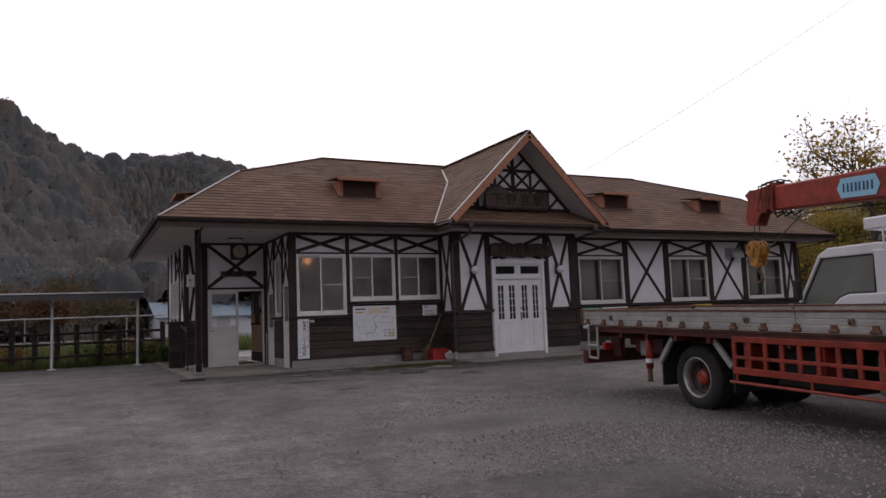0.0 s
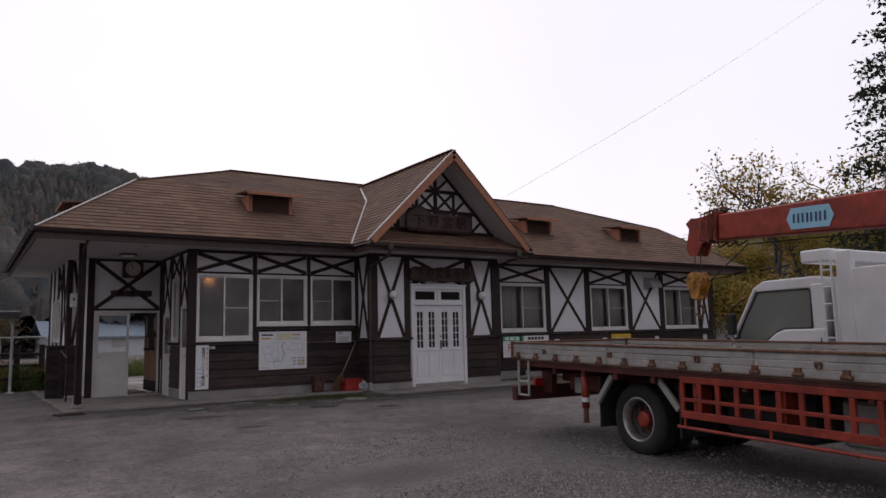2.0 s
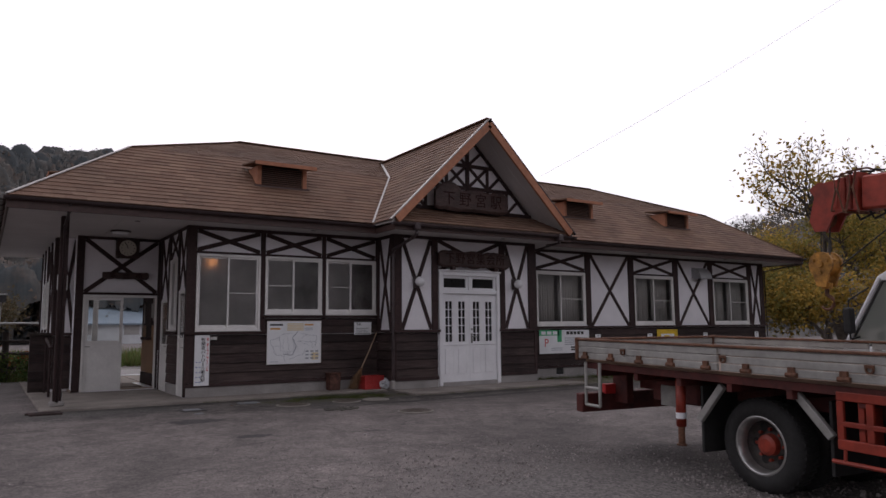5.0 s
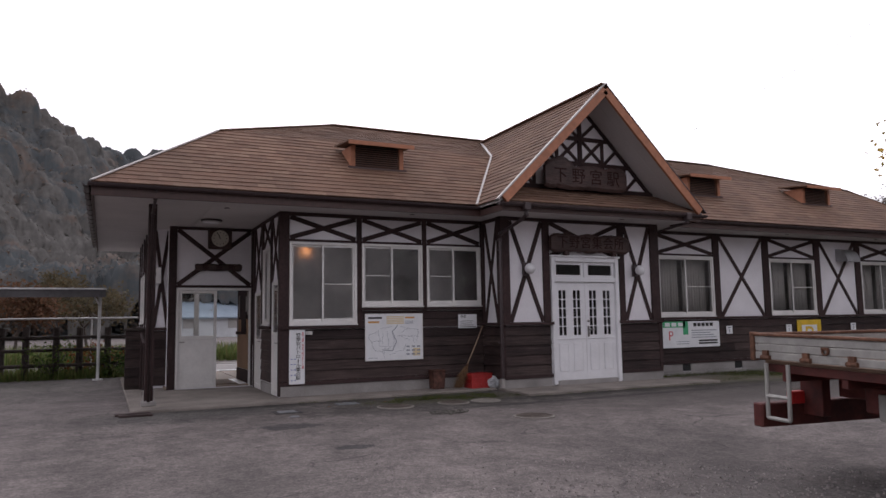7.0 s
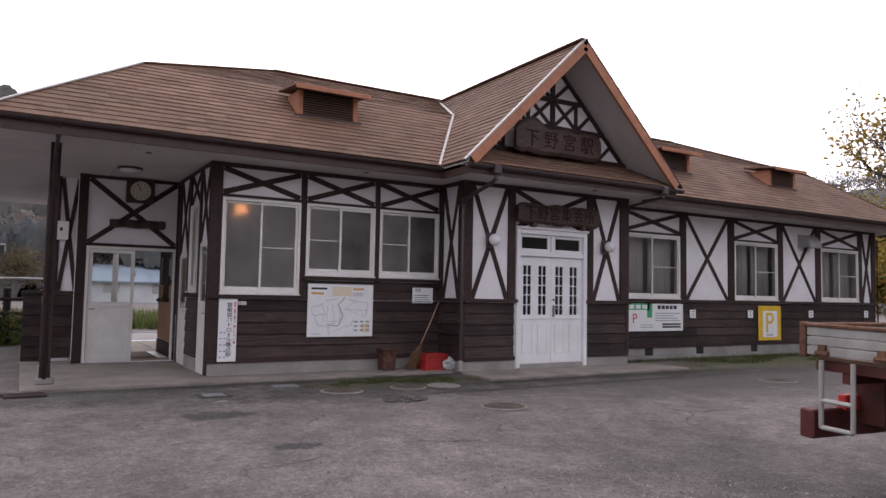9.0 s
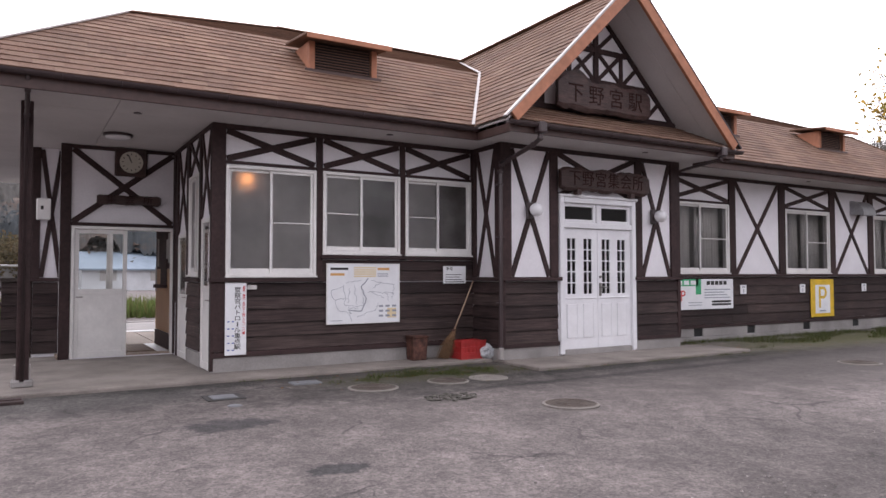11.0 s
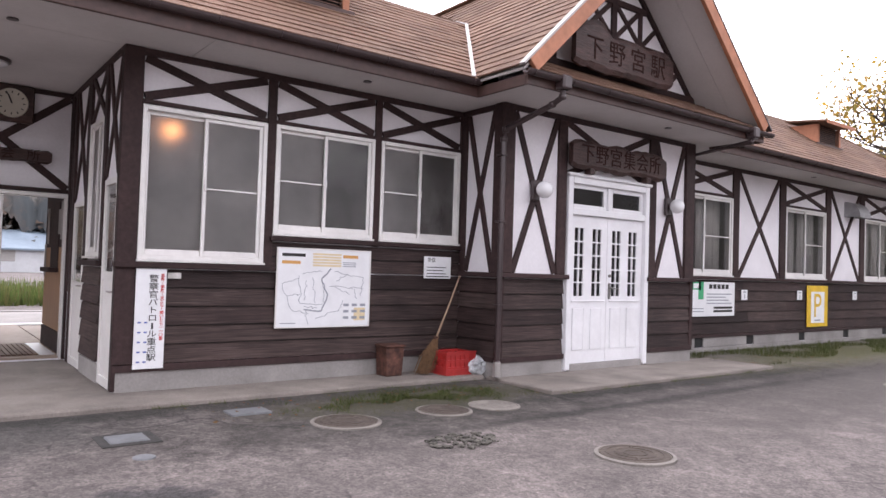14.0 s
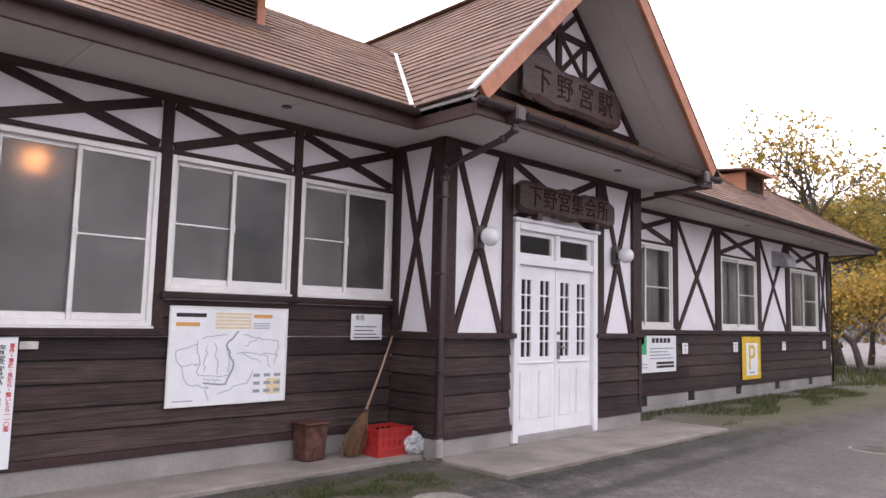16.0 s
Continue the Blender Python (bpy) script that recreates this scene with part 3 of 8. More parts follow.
for F, nm in ((FPL, "wall"), (FPR, "wall")):
    cheek = wall(nm, "narrow plaster cheek wall of the porch", F, YP + 0.14, YW - 0.0, 0.0, SOF, [])
    part("footing", F.block(YP + 0.02, YW - 0.04, 0.0, BASE_T - 0.03, -0.02, 0.022, bevel=0.006), CONCRETE, cheek)
    planks(F, cheek, YP + 0.02, YW - 0.029, BASE_T + 0.03, RAIL - 0.03)
    part("board", F.block(YP, YW - 0.045, BASE_T - 0.035, BASE_T + 0.03, -0.01, 0.040, bevel=0.004), TIMBER, cheek)
    part("ledge", F.block(YP - 0.06, YW - 0.09, RAIL - 0.03, RAIL + 0.03, -0.01, 0.085, bevel=0.008), TIMBER, cheek)
    timber(F, cheek, YP - 0.02, YP + 0.13, RAIL + 0.03, SOF, 0.042)
    timber(F, cheek, YW - 0.13, YW - 0.04, RAIL + 0.03, SOF - 0.07)
    timber(F, cheek, YP + 0.13, YW - 0.04, SOF - 0.07, SOF - 0.002)
    cross(F, cheek, YP + 0.13, YW - 0.13, RAIL + 0.04, SOF - 0.08, w=0.075)

for u in (XP0 - 0.036, XP1 - 0.045):
    part("corner_board", FP.block(u, u + 0.081, BASE_T + 0.03, RAIL - 0.03, -0.035, 0.038, bevel=0.005), TIMBER, wall_porch)

# --- white double door
door = thing("double_door", "white painted double door with glazed slots and transom", "")
door.parent = station
door.matrix_parent_inverse = WORLD_ROOTS[station]
fr = fresh()
u0, u1, z0, z1 = DOOR
FP.block(u0, u0 + 0.09, 0.055, z1, -0.10, 0.055, fr)
FP.block(u1 - 0.09, u1, 0.055, z1, -0.10, 0.055, fr)
FP.block(u0 + 0.09, u1 - 0.09, z1 - 0.09, z1, -0.10, 0.055, fr)
FP.block(u0 + 0.09, u1 - 0.09, 2.10, 2.19, -0.10, 0.045, fr)
FP.block(10.235, 10.305, 2.19, z1 - 0.09, -0.10, 0.03, fr)
part("frame", soften(fr, 0.008), WHITE, door)
part("cornice", FP.block(u0 - 0.03, u1 + 0.03, z1, z1 + 0.045, -0.02, 0.085, bevel=0.012), WHITE, door)
part("threshold", FP.block(u0 + 0.09, u1 - 0.09, 0.03, 0.12, -0.12, 0.03, bevel=0.006), CONCRETE, door, "grey stone threshold")
for a, b in ((u0 + 0.09, 10.235), (10.305, u1 - 0.09)):
    tr = fresh()
    FP.block(a, a + 0.06, 2.19, z1 - 0.09, -0.06, 0.0, tr)
    FP.block(b - 0.06, b, 2.19, z1 - 0.09, -0.06, 0.0, tr)
    FP.block(a + 0.06, b - 0.06, 2.19, 2.245, -0.06, 0.0, tr)
    FP.block(a + 0.06, b - 0.06, z1 - 0.145, z1 - 0.09, -0.06, 0.0, tr)
    part("transom_sash", soften(tr, 0.005), WHITE, door)
    part("pane", FP.block(a + 0.06, b - 0.06, 2.245, z1 - 0.145, -0.035, -0.03), DOOR_GLASS, door)
for a, b in ((u0 + 0.092, 10.267), (10.273, u1 - 0.092)):
    w = (b - a)
    slots = [(a + w * 0.13, a + w * 0.37), (a + w * 0.60, a + w * 0.84)]
    leaf = holed(FP, a, b, 0.125, 2.095, -0.045, -0.005, [(s, e, 1.02, 1.93) for s, e in slots])
    part("leaf", leaf, WHITE, door)
    for s, e in slots:
        part("pane", FP.block(s, e, 1.02, 1.93, -0.030, -0.026), DOOR_GLASS, door)
        g = fresh()
        FP.block((s + e) / 2 - 0.009, (s + e) / 2 + 0.009, 1.02, 1.93, -0.026, -0.002, g)
        for i in range(1, 5):
            zz = 1.02 + 0.91 * i / 5
            FP.block(s, (s + e) / 2 - 0.009, zz - 0.009, zz + 0.009, -0.026, -0.002, g)
            FP.block((s + e) / 2 + 0.009, e, zz - 0.009, zz + 0.009, -0.026, -0.002, g)
        part("glazing_bar", g, WHITE, door)
        p = fresh()
        FP.block(s - 0.02, e + 0.02, 0.30, 0.86, -0.006, 0.006, p)
        part("raised_panel", soften(p, 0.010), WHITE, door)
    part("moulding", FP.block(a + 0.05, b - 0.05, 0.94, 0.965, -0.006, 0.010, bevel=0.006), WHITE, door)
h = fresh()
FP.block(10.30, 10.35, 0.98, 1.20, -0.006, 0.012, h)
soften(h, 0.006)
tube(h, [FP.at(10.325, 1.13, 0.01), FP.at(10.325, 1.13, 0.055), FP.at(10.36, 1.13, 0.058), FP.at(10.45, 1.12, 0.058)], 0.011, 8)
lathe(h, [(0.0, 0.0), (0.022, 0.0), (0.022, 0.02), (0, 0.02)], FP.at(10.325, 1.30, -0.004), 12, "y")
part("handle", h, material("dark_nickel", (0.25, 0.24, 0.23), 0.35, 0.9), door, "dark metal lever handle")

# --- east wing front
E1, E2, E3 = (12.97, 14.72, 1.37, 2.80), (16.66, 18.37, 1.37, 2.80), (20.27, 22.08, 1.37, 2.80)
wall_east = wall("wall", "long white plaster wall with crossed timbers", FW, XP1, X1, 0.0, SOF, [E1, E2, E3])
gaps = [13.72, 15.40, 17.40, 19.40, 21.45]
edges = [XP1 + 0.03] + [v for g in gaps for v in (g - 0.13, g + 0.13)] + [X1]
for a, b in zip(edges[::2], edges[1::2]):
    part("footing", FW.block(a, b, 0.082, BASE_T + 0.02, -0.02, 0.022, bevel=0.006), CONCRETE, wall_east)
part("footing", FW.block(XP1 + 0.03, X1, -0.03, 0.08, -0.02, 0.024, bevel=0.006), CONCRETE, wall_east)
# near-black metal whose colour also stands for the shade inside the vents
DARKVENT = material("vent_shadow_metal", (0.03, 0.03, 0.03), 0.7, 0.3, grain=20)
for g in gaps:
    v = FW.block(g - 0.128, g + 0.128, 0.085, 0.25, -0.01, 0.002)
    for i in range(4):
        FW.block(g - 0.12, g + 0.12, 0.10 + i * 0.035, 0.112 + i * 0.035, 0.002, 0.012, v)
    part("vent", v, DARKVENT, wall_east, "dark underfloor vent grille")
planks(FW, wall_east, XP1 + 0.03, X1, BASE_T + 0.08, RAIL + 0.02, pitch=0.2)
part("board", FW.block(XP1 + 0.04, X1 + 0.02, BASE_T + 0.015, BASE_T + 0.075, -0.01, 0.042, bevel=0.004), TIMBER, wall_east)
part("ledge", FW.block(XP1 + 0.04, X1 + 0.05, RAIL + 0.022, RAIL + 0.075, -0.01, 0.085, bevel=0.008), TIMBER, wall_east)
for a, b in ((12.84, 12.965), (14.725, 14.93), (16.43, 16.655), (18.375, 18.60), (20.04, 20.265), (22.085, 22.27), (22.77, X1 + 0.02)):
    timber(FW, wall_east, a, b, RAIL + 0.075, SOF - 0.07, 0.034)
timber(FW, wall_east, XP1 + 0.04, X1 + 0.02, SOF - 0.07, SOF - 0.002, 0.038)
for a, b in (E1[:2], E2[:2], E3[:2]):
    timber(FW, wall_east, a, b, 2.81, 2.85, 0.028)
    cross(FW, wall_east, a, b, 2.87, SOF - 0.09)
for a, b in ((14.93, 16.43), (18.60, 20.04), (22.27, 22.77)):
    cross(FW, wall_east, a, b, RAIL + 0.08, SOF - 0.08, w=0.09)
for e in (E1, E2, E3):
    window(FW, *e, bars="right", label="cream sliding window with curtains drawn behind", pane=SEMI)

# --- entrance recess
ENT = (2.64, 4.16, 0.06, 2.11)
wall_ent = wall("wall", "white plaster wall over the open entrance", FE, 2.50, X0, 0.0, SOF, [ENT])
timber(FE, wall_ent, 2.48, 2.63, 0.05, SOF, 0.045)
timber(FE, wall_ent, 2.63, X0 - 0.03, SOF - 0.06, SOF - 0.002)
timber(FE, wall_ent, 2.63, X0 - 0.03, 2.115, 2.165)
cross(FE, wall_ent, 2.63, X0 - 0.03, 2.17, SOF - 0.07, w=0.09)

side_door_a, side_win, side_door_b = (17.16, 17.72, 0.06, 2.12), (17.84, 18.52, 1.34, 2.80), (18.72, 19.38, 0.06, 1.98)
wall_side = wall("wall", "plaster side wall with narrow crossed timbers", FS, YW + 0.14, 21.5, 0.0, SOF, [side_door_a, side_win, side_door_b])
part("footing", FS.block(17.76, 18.68, 0.0, BASE_T, -0.02, 0.022, bevel=0.006), CONCRETE, wall_side)
planks(FS, wall_side, 17.76, 18.68, BASE_T + 0.02, RAIL - 0.03)
part("ledge", FS.block(17.74, 18.70, RAIL - 0.03, RAIL + 0.03, -0.01, 0.07, bevel=0.008), TIMBER, wall_side)
for a, b in ((YW - 0.04, 17.155), (17.725, 17.835), (18.525, 18.71), (19.39, 19.50), (19.70, 19.80)):
    timber(FS, wall_side, a, b, RAIL + 0.03 if 17.2 < a < 19 else 0.06, SOF - 0.06)
timber(FS, wall_side, YW, 19.79, SOF - 0.06, SOF - 0.002)
cross(FS, wall_side, 17.155, 17.725, 2.16, SOF - 0.07, w=0.07)
cross(FS, wall_side, 17.835, 18.525, 2.83, SOF - 0.07, w=0.07)
cross(FS, wall_side, 18.71, 19.39, 2.03, SOF - 0.07, w=0.07)
cross(FS, wall_side, 19.50, 19.70, 0.9, SOF - 0.07, w=0.05)
window(FS, *side_win, bars="none", label="narrow frosted window beside the entrance")


def glazed_door(F, u0, u1, z0, z1, split, name="glazed_door", label="cream aluminium door with a glazed upper half", d=0.0):
    g = thing(name, label, "")
    g.parent = station
    g.matrix_parent_inverse = WORLD_ROOTS[station]
    t = 0.06
    s = fresh()
    F.block(u0, u0 + t, z0, z1, d - 0.025, d + 0.02, s)
    F.block(u1 - t, u1, z0, z1, d - 0.025, d + 0.02, s)
    for a, b in ((z0, z0 + 0.09), (split - 0.04, split + 0.04), (z1 - t, z1)):
        F.block(u0 + t, u1 - t, a, b, d - 0.025, d + 0.02, s)
    part("frame", soften(s, 0.004), ALU, g)
    part("lower_panel", F.block(u0 + t, u1 - t, z0 + 0.09, split - 0.04, d - 0.012, d + 0.006), ALU, g)
    part("pane", F.block(u0 + t, u1 - t, split + 0.04, z1 - t, d - 0.004, d + 0.0), CLEAR, g)
    k = fresh()
    tube(k, [F.at(u0 + 0.03, 1.0, d + 0.02), F.at(u0 + 0.03, 1.0, d + 0.05), F.at(u0 + 0.12, 1.0, d + 0.05)], 0.010, 8)
    part("handle", k, FLASH, g)
    return g


glazed_door(FS, *side_door_a, 1.15)
glazed_door(FS, *side_door_b, 1.0)
fr = fresh()
FE.block(2.635, 2.685, 0.05, 2.11, -0.10, 0.035, fr)
FE.block(4.105, 4.155, 0.05, 2.11, -0.10, 0.035, fr)
FE.block(2.685, 4.105, 2.06, 2.11, -0.10, 0.035, fr)
part("door_frame", soften(fr, 0.004), ALU, wall_ent)
glazed_door(FE, 2.69, 3.44, 0.06, 2.055, 1.08, "sliding_door", "cream sliding entrance door, half open, glazed above", -0.02)

# --- western end, set back beside the entrance
FN = Face((0, 20.4, 0), (1, 0, 0), (0, -1, 0))
FL = Face((2.14, 0, 0), (0, 1, 0), (-1, 0, 0))
wall_nook = wall("wall", "narrow set-back plaster wall beside the entrance", FN, 2.14, 2.60, 0.0, SOF, [])
planks(FN, wall_nook, 2.14, 2.60, 0.1, RAIL - 0.03)
part("ledge", FN.block(2.09, 2.60, RAIL - 0.03, RAIL + 0.03, -0.01, 0.08, bevel=0.008), TIMBER, wall_nook)
timber(FN, wall_nook, 2.12, 2.23, RAIL + 0.03, SOF, 0.04)
timber(FN, wall_nook, 2.54, 2.60, RAIL + 0.03, SOF, 0.036)
cross(FN, wall_nook, 2.23, 2.54, RAIL + 0.04, SOF - 0.03, w=0.07)
bm = fresh()
box(bm, 2.50, 2.62, YE + 0.142, 20.398, 0.0, SOF)
part("wall", bm, PLASTER, station, "short return wall behind the entrance post")
wall_end = wall("wall", "western end wall with planks below", FL, 20.54, 24.5, 0.0, SOF, [(21.6, 22.4, 1.4, 2.5), (22.56, 23.36, 1.4, 2.5)])
planks(FL, wall_end, 20.42, 24.5, 0.1, RAIL - 0.03)
part("ledge", FL.block(20.42, 24.5, RAIL - 0.03, RAIL + 0.03, -0.01, 0.08, bevel=0.008), TIMBER, wall_end)
for a in (20.42, 21.46, 22.42, 23.4, 24.38):
    timber(FL, wall_end, a, a + 0.12, RAIL + 0.03, SOF)
cross(FL, wall_end, 20.54, 21.44, RAIL + 0.04, SOF - 0.03, w=0.08)
cross(FL, wall_end, 21.58, 22.42, 2.55, SOF - 0.03, w=0.08)
for a in (21.6, 22.56):
    window(FL, a, a + 0.8, 1.4, 2.5, bars="none", label="small window in the western end wall")
# --- rest of the shell, floor and rooms behind
bm = fresh()
box(bm, X1 - 0.14, X1, YW + 0.14, 24.5, 0.0, SOF)
part("wall", bm, PLASTER, station, "plain eastern end wall")
FB = Face((0, 24.5, 0), (1, 0, 0), (0, -1, 0))
wall("wall", "plaster rear wall with an opening to the platform", FB, 2.14, X1, 0.0, SOF, [(2.55, 6.40, 0.06, 2.70)])
bm = fresh()
box(bm, X0 + 0.142, 6.60, 21.36, 21.5, 0.0, SOF)
box(bm, 6.46, 6.60, 21.502, 24.358, 0.0, SOF)
part("wall", bm, PLASTER, station, "plaster wall of the covered bay behind the rooms")
bm = fresh()
box(bm, X0 + 0.01, X1 - 0.15, YW + 0.01, 24.36, 0.02, 0.09)
box(bm, XP0 + 0.15, XP1 - 0.15, YP + 0.01, YW + 0.009, 0.02, 0.085)
box(bm, 2.46, X0 - 0.002, YE + 0.01, 24.64, 0.02, 0.085)
part("floor", bm, FLOORW, station)
bm = fresh()
for x in (8.9, 12.9, 19.4):
    box(bm, x, x + 0.1, YW + 0.15, 24.36, 0.1, SOF)
box(bm, X0 + 0.15, X1 - 0.15, 21.0, 21.1, 0.1, SOF)
box(bm, 6.61, 6.70, 21.11, 24.36, 0.1, SOF)
part("inner_wall", bm, INNER, station)
bm = fresh()
box(bm, X0 - 0.02, X0 - 0.002, YE + 0.15, 21.49, 0.36, 1.45)
part("panelling", bm, PLY, station, "orange plywood panelling of the waiting room")
bm = fresh()
box(bm, X0 - 0.03, X0 - 0.002, YE + 0.15, 21.49, 0.086, 0.35)
box(bm, X0 - 0.14, X0 - 0.022, 20.3, 21.0, 1.12, 1.18)
box(bm, X0 - 0.028, X0 - 0.0205, 20.35, 20.95, 1.18, 2.05)
box(bm, X0 - 0.020, X0 - 0.002, YE + 0.15, 21.49, 1.452, SOF - 0.01)
part("counter", bm, TIMBER, station, "dark boarded wall with a ticket hatch")
for y, z0_, z1_ in ((20.02, 1.55, 2.05), (20.20, 1.62, 1.95), (21.10, 1.50, 2.0), (21.30, 1.05, 1.50)):
    part("pinned_notice", boxed(X0 - 0.034, X0 - 0.030, y, y + 0.16, z0_, z1_, 0), INNER, station)

# ---------------------------------------------------------------- roof
EX0, EX1, EY0, EY1, EZ = 1.08, 23.95, 16.20, 25.70, 3.56
KIN, KZ, RIN, RZ, RY = 2.15, 5.10, 5.12, 6.19, 20.95
GX, GW, GY0, GZ, GE = 10.21, 2.44, 15.33, 6.00, 3.60


def shingled(verts, faces, a, b, c, d, expo=0.155, tab=0.31, keep=None, rnd=random.Random(5), thick=0.012):
    """Rows of lapped tabs over the quad a b c d, a-b being the eave."""
    a, b, c, d = (Vector(v) for v in (a, b, c, d))
    n = (b - a).cross(d - a).normalized()
    u = (b - a).normalized()
    rows = max(1, round(((d - a) - u * (d - a).dot(u)).length / expo))
    for j in range(rows):
        t0, t1 = j / rows, (j + 1) / rows
        l0, r0, l1, r1 = a.lerp(d, t0), b.lerp(c, t0), a.lerp(d, t1), b.lerp(c, t1)
        width = (r0 - l0).length
        cuts = [0.0]
        x = tab * rnd.random()
        while x < width - 0.05:
            if x > 0.05:
                cuts.append(x)
            x += tab * rnd.uniform(0.92, 1.08)
        cuts.append(width)
        up = (l1 - l0) - u * (l1 - l0).dot(u)
        for s, e in zip(cuts, cuts[1:]):
            def clip(v):
                lo, hi = (l1 - l0).dot(u), (r1 - l0).dot(u)
                return min(max(v, lo), hi)
            h = thick * rnd.uniform(0.75, 1.25)
            p = [l0 + u * (s + 0.002) + n * h, l0 + u * (e - 0.002) + n * h,
                 l0 + u * clip(e - 0.002) + up + n * 0.001, l0 + u * clip(s + 0.002) + up + n * 0.001,
                 l0 + u * (s + 0.002) - n * 0.004, l0 + u * (e - 0.002) - n * 0.004]
            if keep and not keep((p[0] + p[1]) / 2):
                continue
            k = len(verts)
            verts += p
            faces += [(k, k + 1, k + 2, k + 3), (k + 4, k + 5, k + 1, k)]


def sheet(name, verts, faces, mat, parent, label=""):
    me = bpy.data.meshes.new(name)
    me.from_pydata([tuple(v) for v in verts], [], faces)
    me.materials.append(mat)
    ob = new(name, me)
    ob.parent = parent
    if parent in WORLD_ROOTS:
        ob.matrix_parent_inverse = WORLD_ROOTS[parent]
    if label:
        ob["label"] = label
    return ob


def ring(inset, z):
    x0, x1 = EX0 + inset, EX1 - inset
    y0 = EY0 + (inset if inset < 4 else RY - EY0)
    y1 = EY1 - (inset if inset < 4 else EY1 - RY)
    return [Vector(p) for p in ((x0, y0, z), (x1, y0, z), (x1, y1, z), (x0, y1, z))]


r0, r1, r2 = ring(0, EZ), ring(KIN, KZ), ring(RIN, RZ)
roof = thing("roof", "brown shingle roof with bent hips and a gabled porch", "")
roof.parent = station
roof.matrix_parent_inverse = WORLD_ROOTS[station]


def gable_z(x):
    return GZ - (GZ - GE) / GW * abs(x - GX)


verts, faces = [], []
out_of_gable = lambda p: p.z > gable_z(p.x) - 0.04
shingled(verts, faces, r0[0], r0[1], r1[1], r1[0], keep=out_of_gable)
shingled(verts, faces, r1[0], r1[1], r2[1], r2[0], keep=out_of_gable)
shingled(verts, faces, r0[3], r0[0], r1[0], r1[3])
shingled(verts, faces, r1[3], r1[0], r2[0], r2[0] + Vector((0, 0.02, 0)))
shingled(verts, faces, r0[1], r0[2], r1[2], r1[1])
shingled(verts, faces, r0[2], r0[3], r1[3], r1[2], expo=0.4, tab=1.2)
shingled(verts, faces, r1[2], r1[3], r2[3], r2[2], expo=0.4, tab=1.2)


def main_z(y):
    return EZ + (KZ - EZ) / KIN * (y - EY0) if y < EY0 + KIN else KZ + (RZ - KZ) / (RY - EY0 - KIN) * (y - EY0 - KIN)


gl, gr, gt = Vector((GX - GW - 0.06, GY0, GE - 0.06)), Vector((GX + GW + 0.06, GY0, GE - 0.06)), Vector((GX, GY0, GZ))
back = Vector((0, RY - GY0, 0))
over_main = lambda p: p.y < EY0 or p.z > main_z(p.y) - 0.05
shingled(verts, faces, gl + back, gl, gt, gt + back, keep=over_main)
shingled(verts, faces, gr, gr + back, gt + back, gt, keep=over_main)
# little pent roof under the gable
shingled(verts, faces, (GX - GW + 0.05, GY0 + 0.02, 3.53), (GX + GW - 0.05, GY0 + 0.02, 3.53), (GX + GW - 0.5, 16.24, 4.0), (GX - GW + 0.5, 16.24, 4.0))
cover = sheet("shingles", verts, faces, SHINGLE, roof, "brown lapped asphalt shingles")
cover["kind"] = "stuff"
# deck below the shingles
dv, df = [], []


def quad(a, b, c, d, drop=0.008):
    k = len(dv)
    a, b, c, d = (Vector(v) for v in (a, b, c, d))
    n = (b - a).cross(c - a).normalized() * drop
    dv.extend([a - n, b - n, c - n, d - n])
    df.append((k, k + 1, k + 2, k + 3))


for p, q in ((r0, r1), (r1, r2)):
    for i in range(4):
        j = (i + 1) % 4
        if (q[j] - q[i]).length > 0.01 or True:
            quad(p[i], p[j], q[j] + Vector((0, 0.001 * j, 0)), q[i])
quad(gl + back, gl, gt, gt + back)
quad(gr, gr + back, gt + back, gt)
quad((GX - GW + 0.05, GY0 + 0.02, 3.53), (GX + GW - 0.05, GY0 + 0.02, 3.53), (GX + GW - 0.5, 16.24, 4.0), (GX - GW + 0.5, 16.24, 4.0))
sheet("deck", dv, df, SHINGLE, roof)


def strip(name, a, b, w, h, mat, lift=0.0, label=""):
    """A square bar from a to b lying on the roof."""
    a, b = Vector(a), Vector(b)
    d = (b - a).normalized()
    s = d.cross(Vector((0, 0, 1))).normalized() * w / 2
    up = s.cross(d).normalized() * h
    up = up if up.z > 0 else -up
    o = up.normalized() * lift
    bm = fresh()
    hexa(bm, [a - s + o, a + s + o, b + s + o, b - s + o, a - s + up + o, a + s + up + o, b + s + up + o, b - s + up + o])
    bmesh.ops.recalc_face_normals(bm, faces=bm.faces[:])
    return part(name, soften(bm, min(w, h) * 0.25), mat, roof, label)


for i in range(4):
    strip("hip_flashing", r0[i], r1[i], 0.065, 0.025, FLASH if i == 0 else SHINGLE, 0.004)
    strip("hip_cap", r1[i], r2[i], 0.16, 0.025, SHINGLE, 0.004)
strip("ridge_cap", r2[0], r2[1], 0.18, 0.03, SHINGLE, 0.004)
strip("gable_ridge_cap", gt, gt + back, 0.16, 0.03, SHINGLE, 0.004)
# valley flashings where the gable meets the main slope
ky = EY0 + KIN
kx = (GZ - KZ) / (GZ - GE) * GW
ex = (GZ - EZ) / (GZ - GE) * GW
for s in (-1, 1):
    strip("valley_flashing", (GX + s * ex, EY0, EZ), (GX + s * kx, ky, KZ), 0.05, 0.02, FLASH, 0.006, "pale metal valley strip")
    vy = ky + (GZ - 0.03 - KZ) / (RZ - KZ) * (RY - ky)
    strip("valley_flashing", (GX + s * kx, ky, KZ), (GX + s * 0.03, vy, GZ - 0.03), 0.06, 0.02, FLASH, 0.012, "pale metal valley strip")

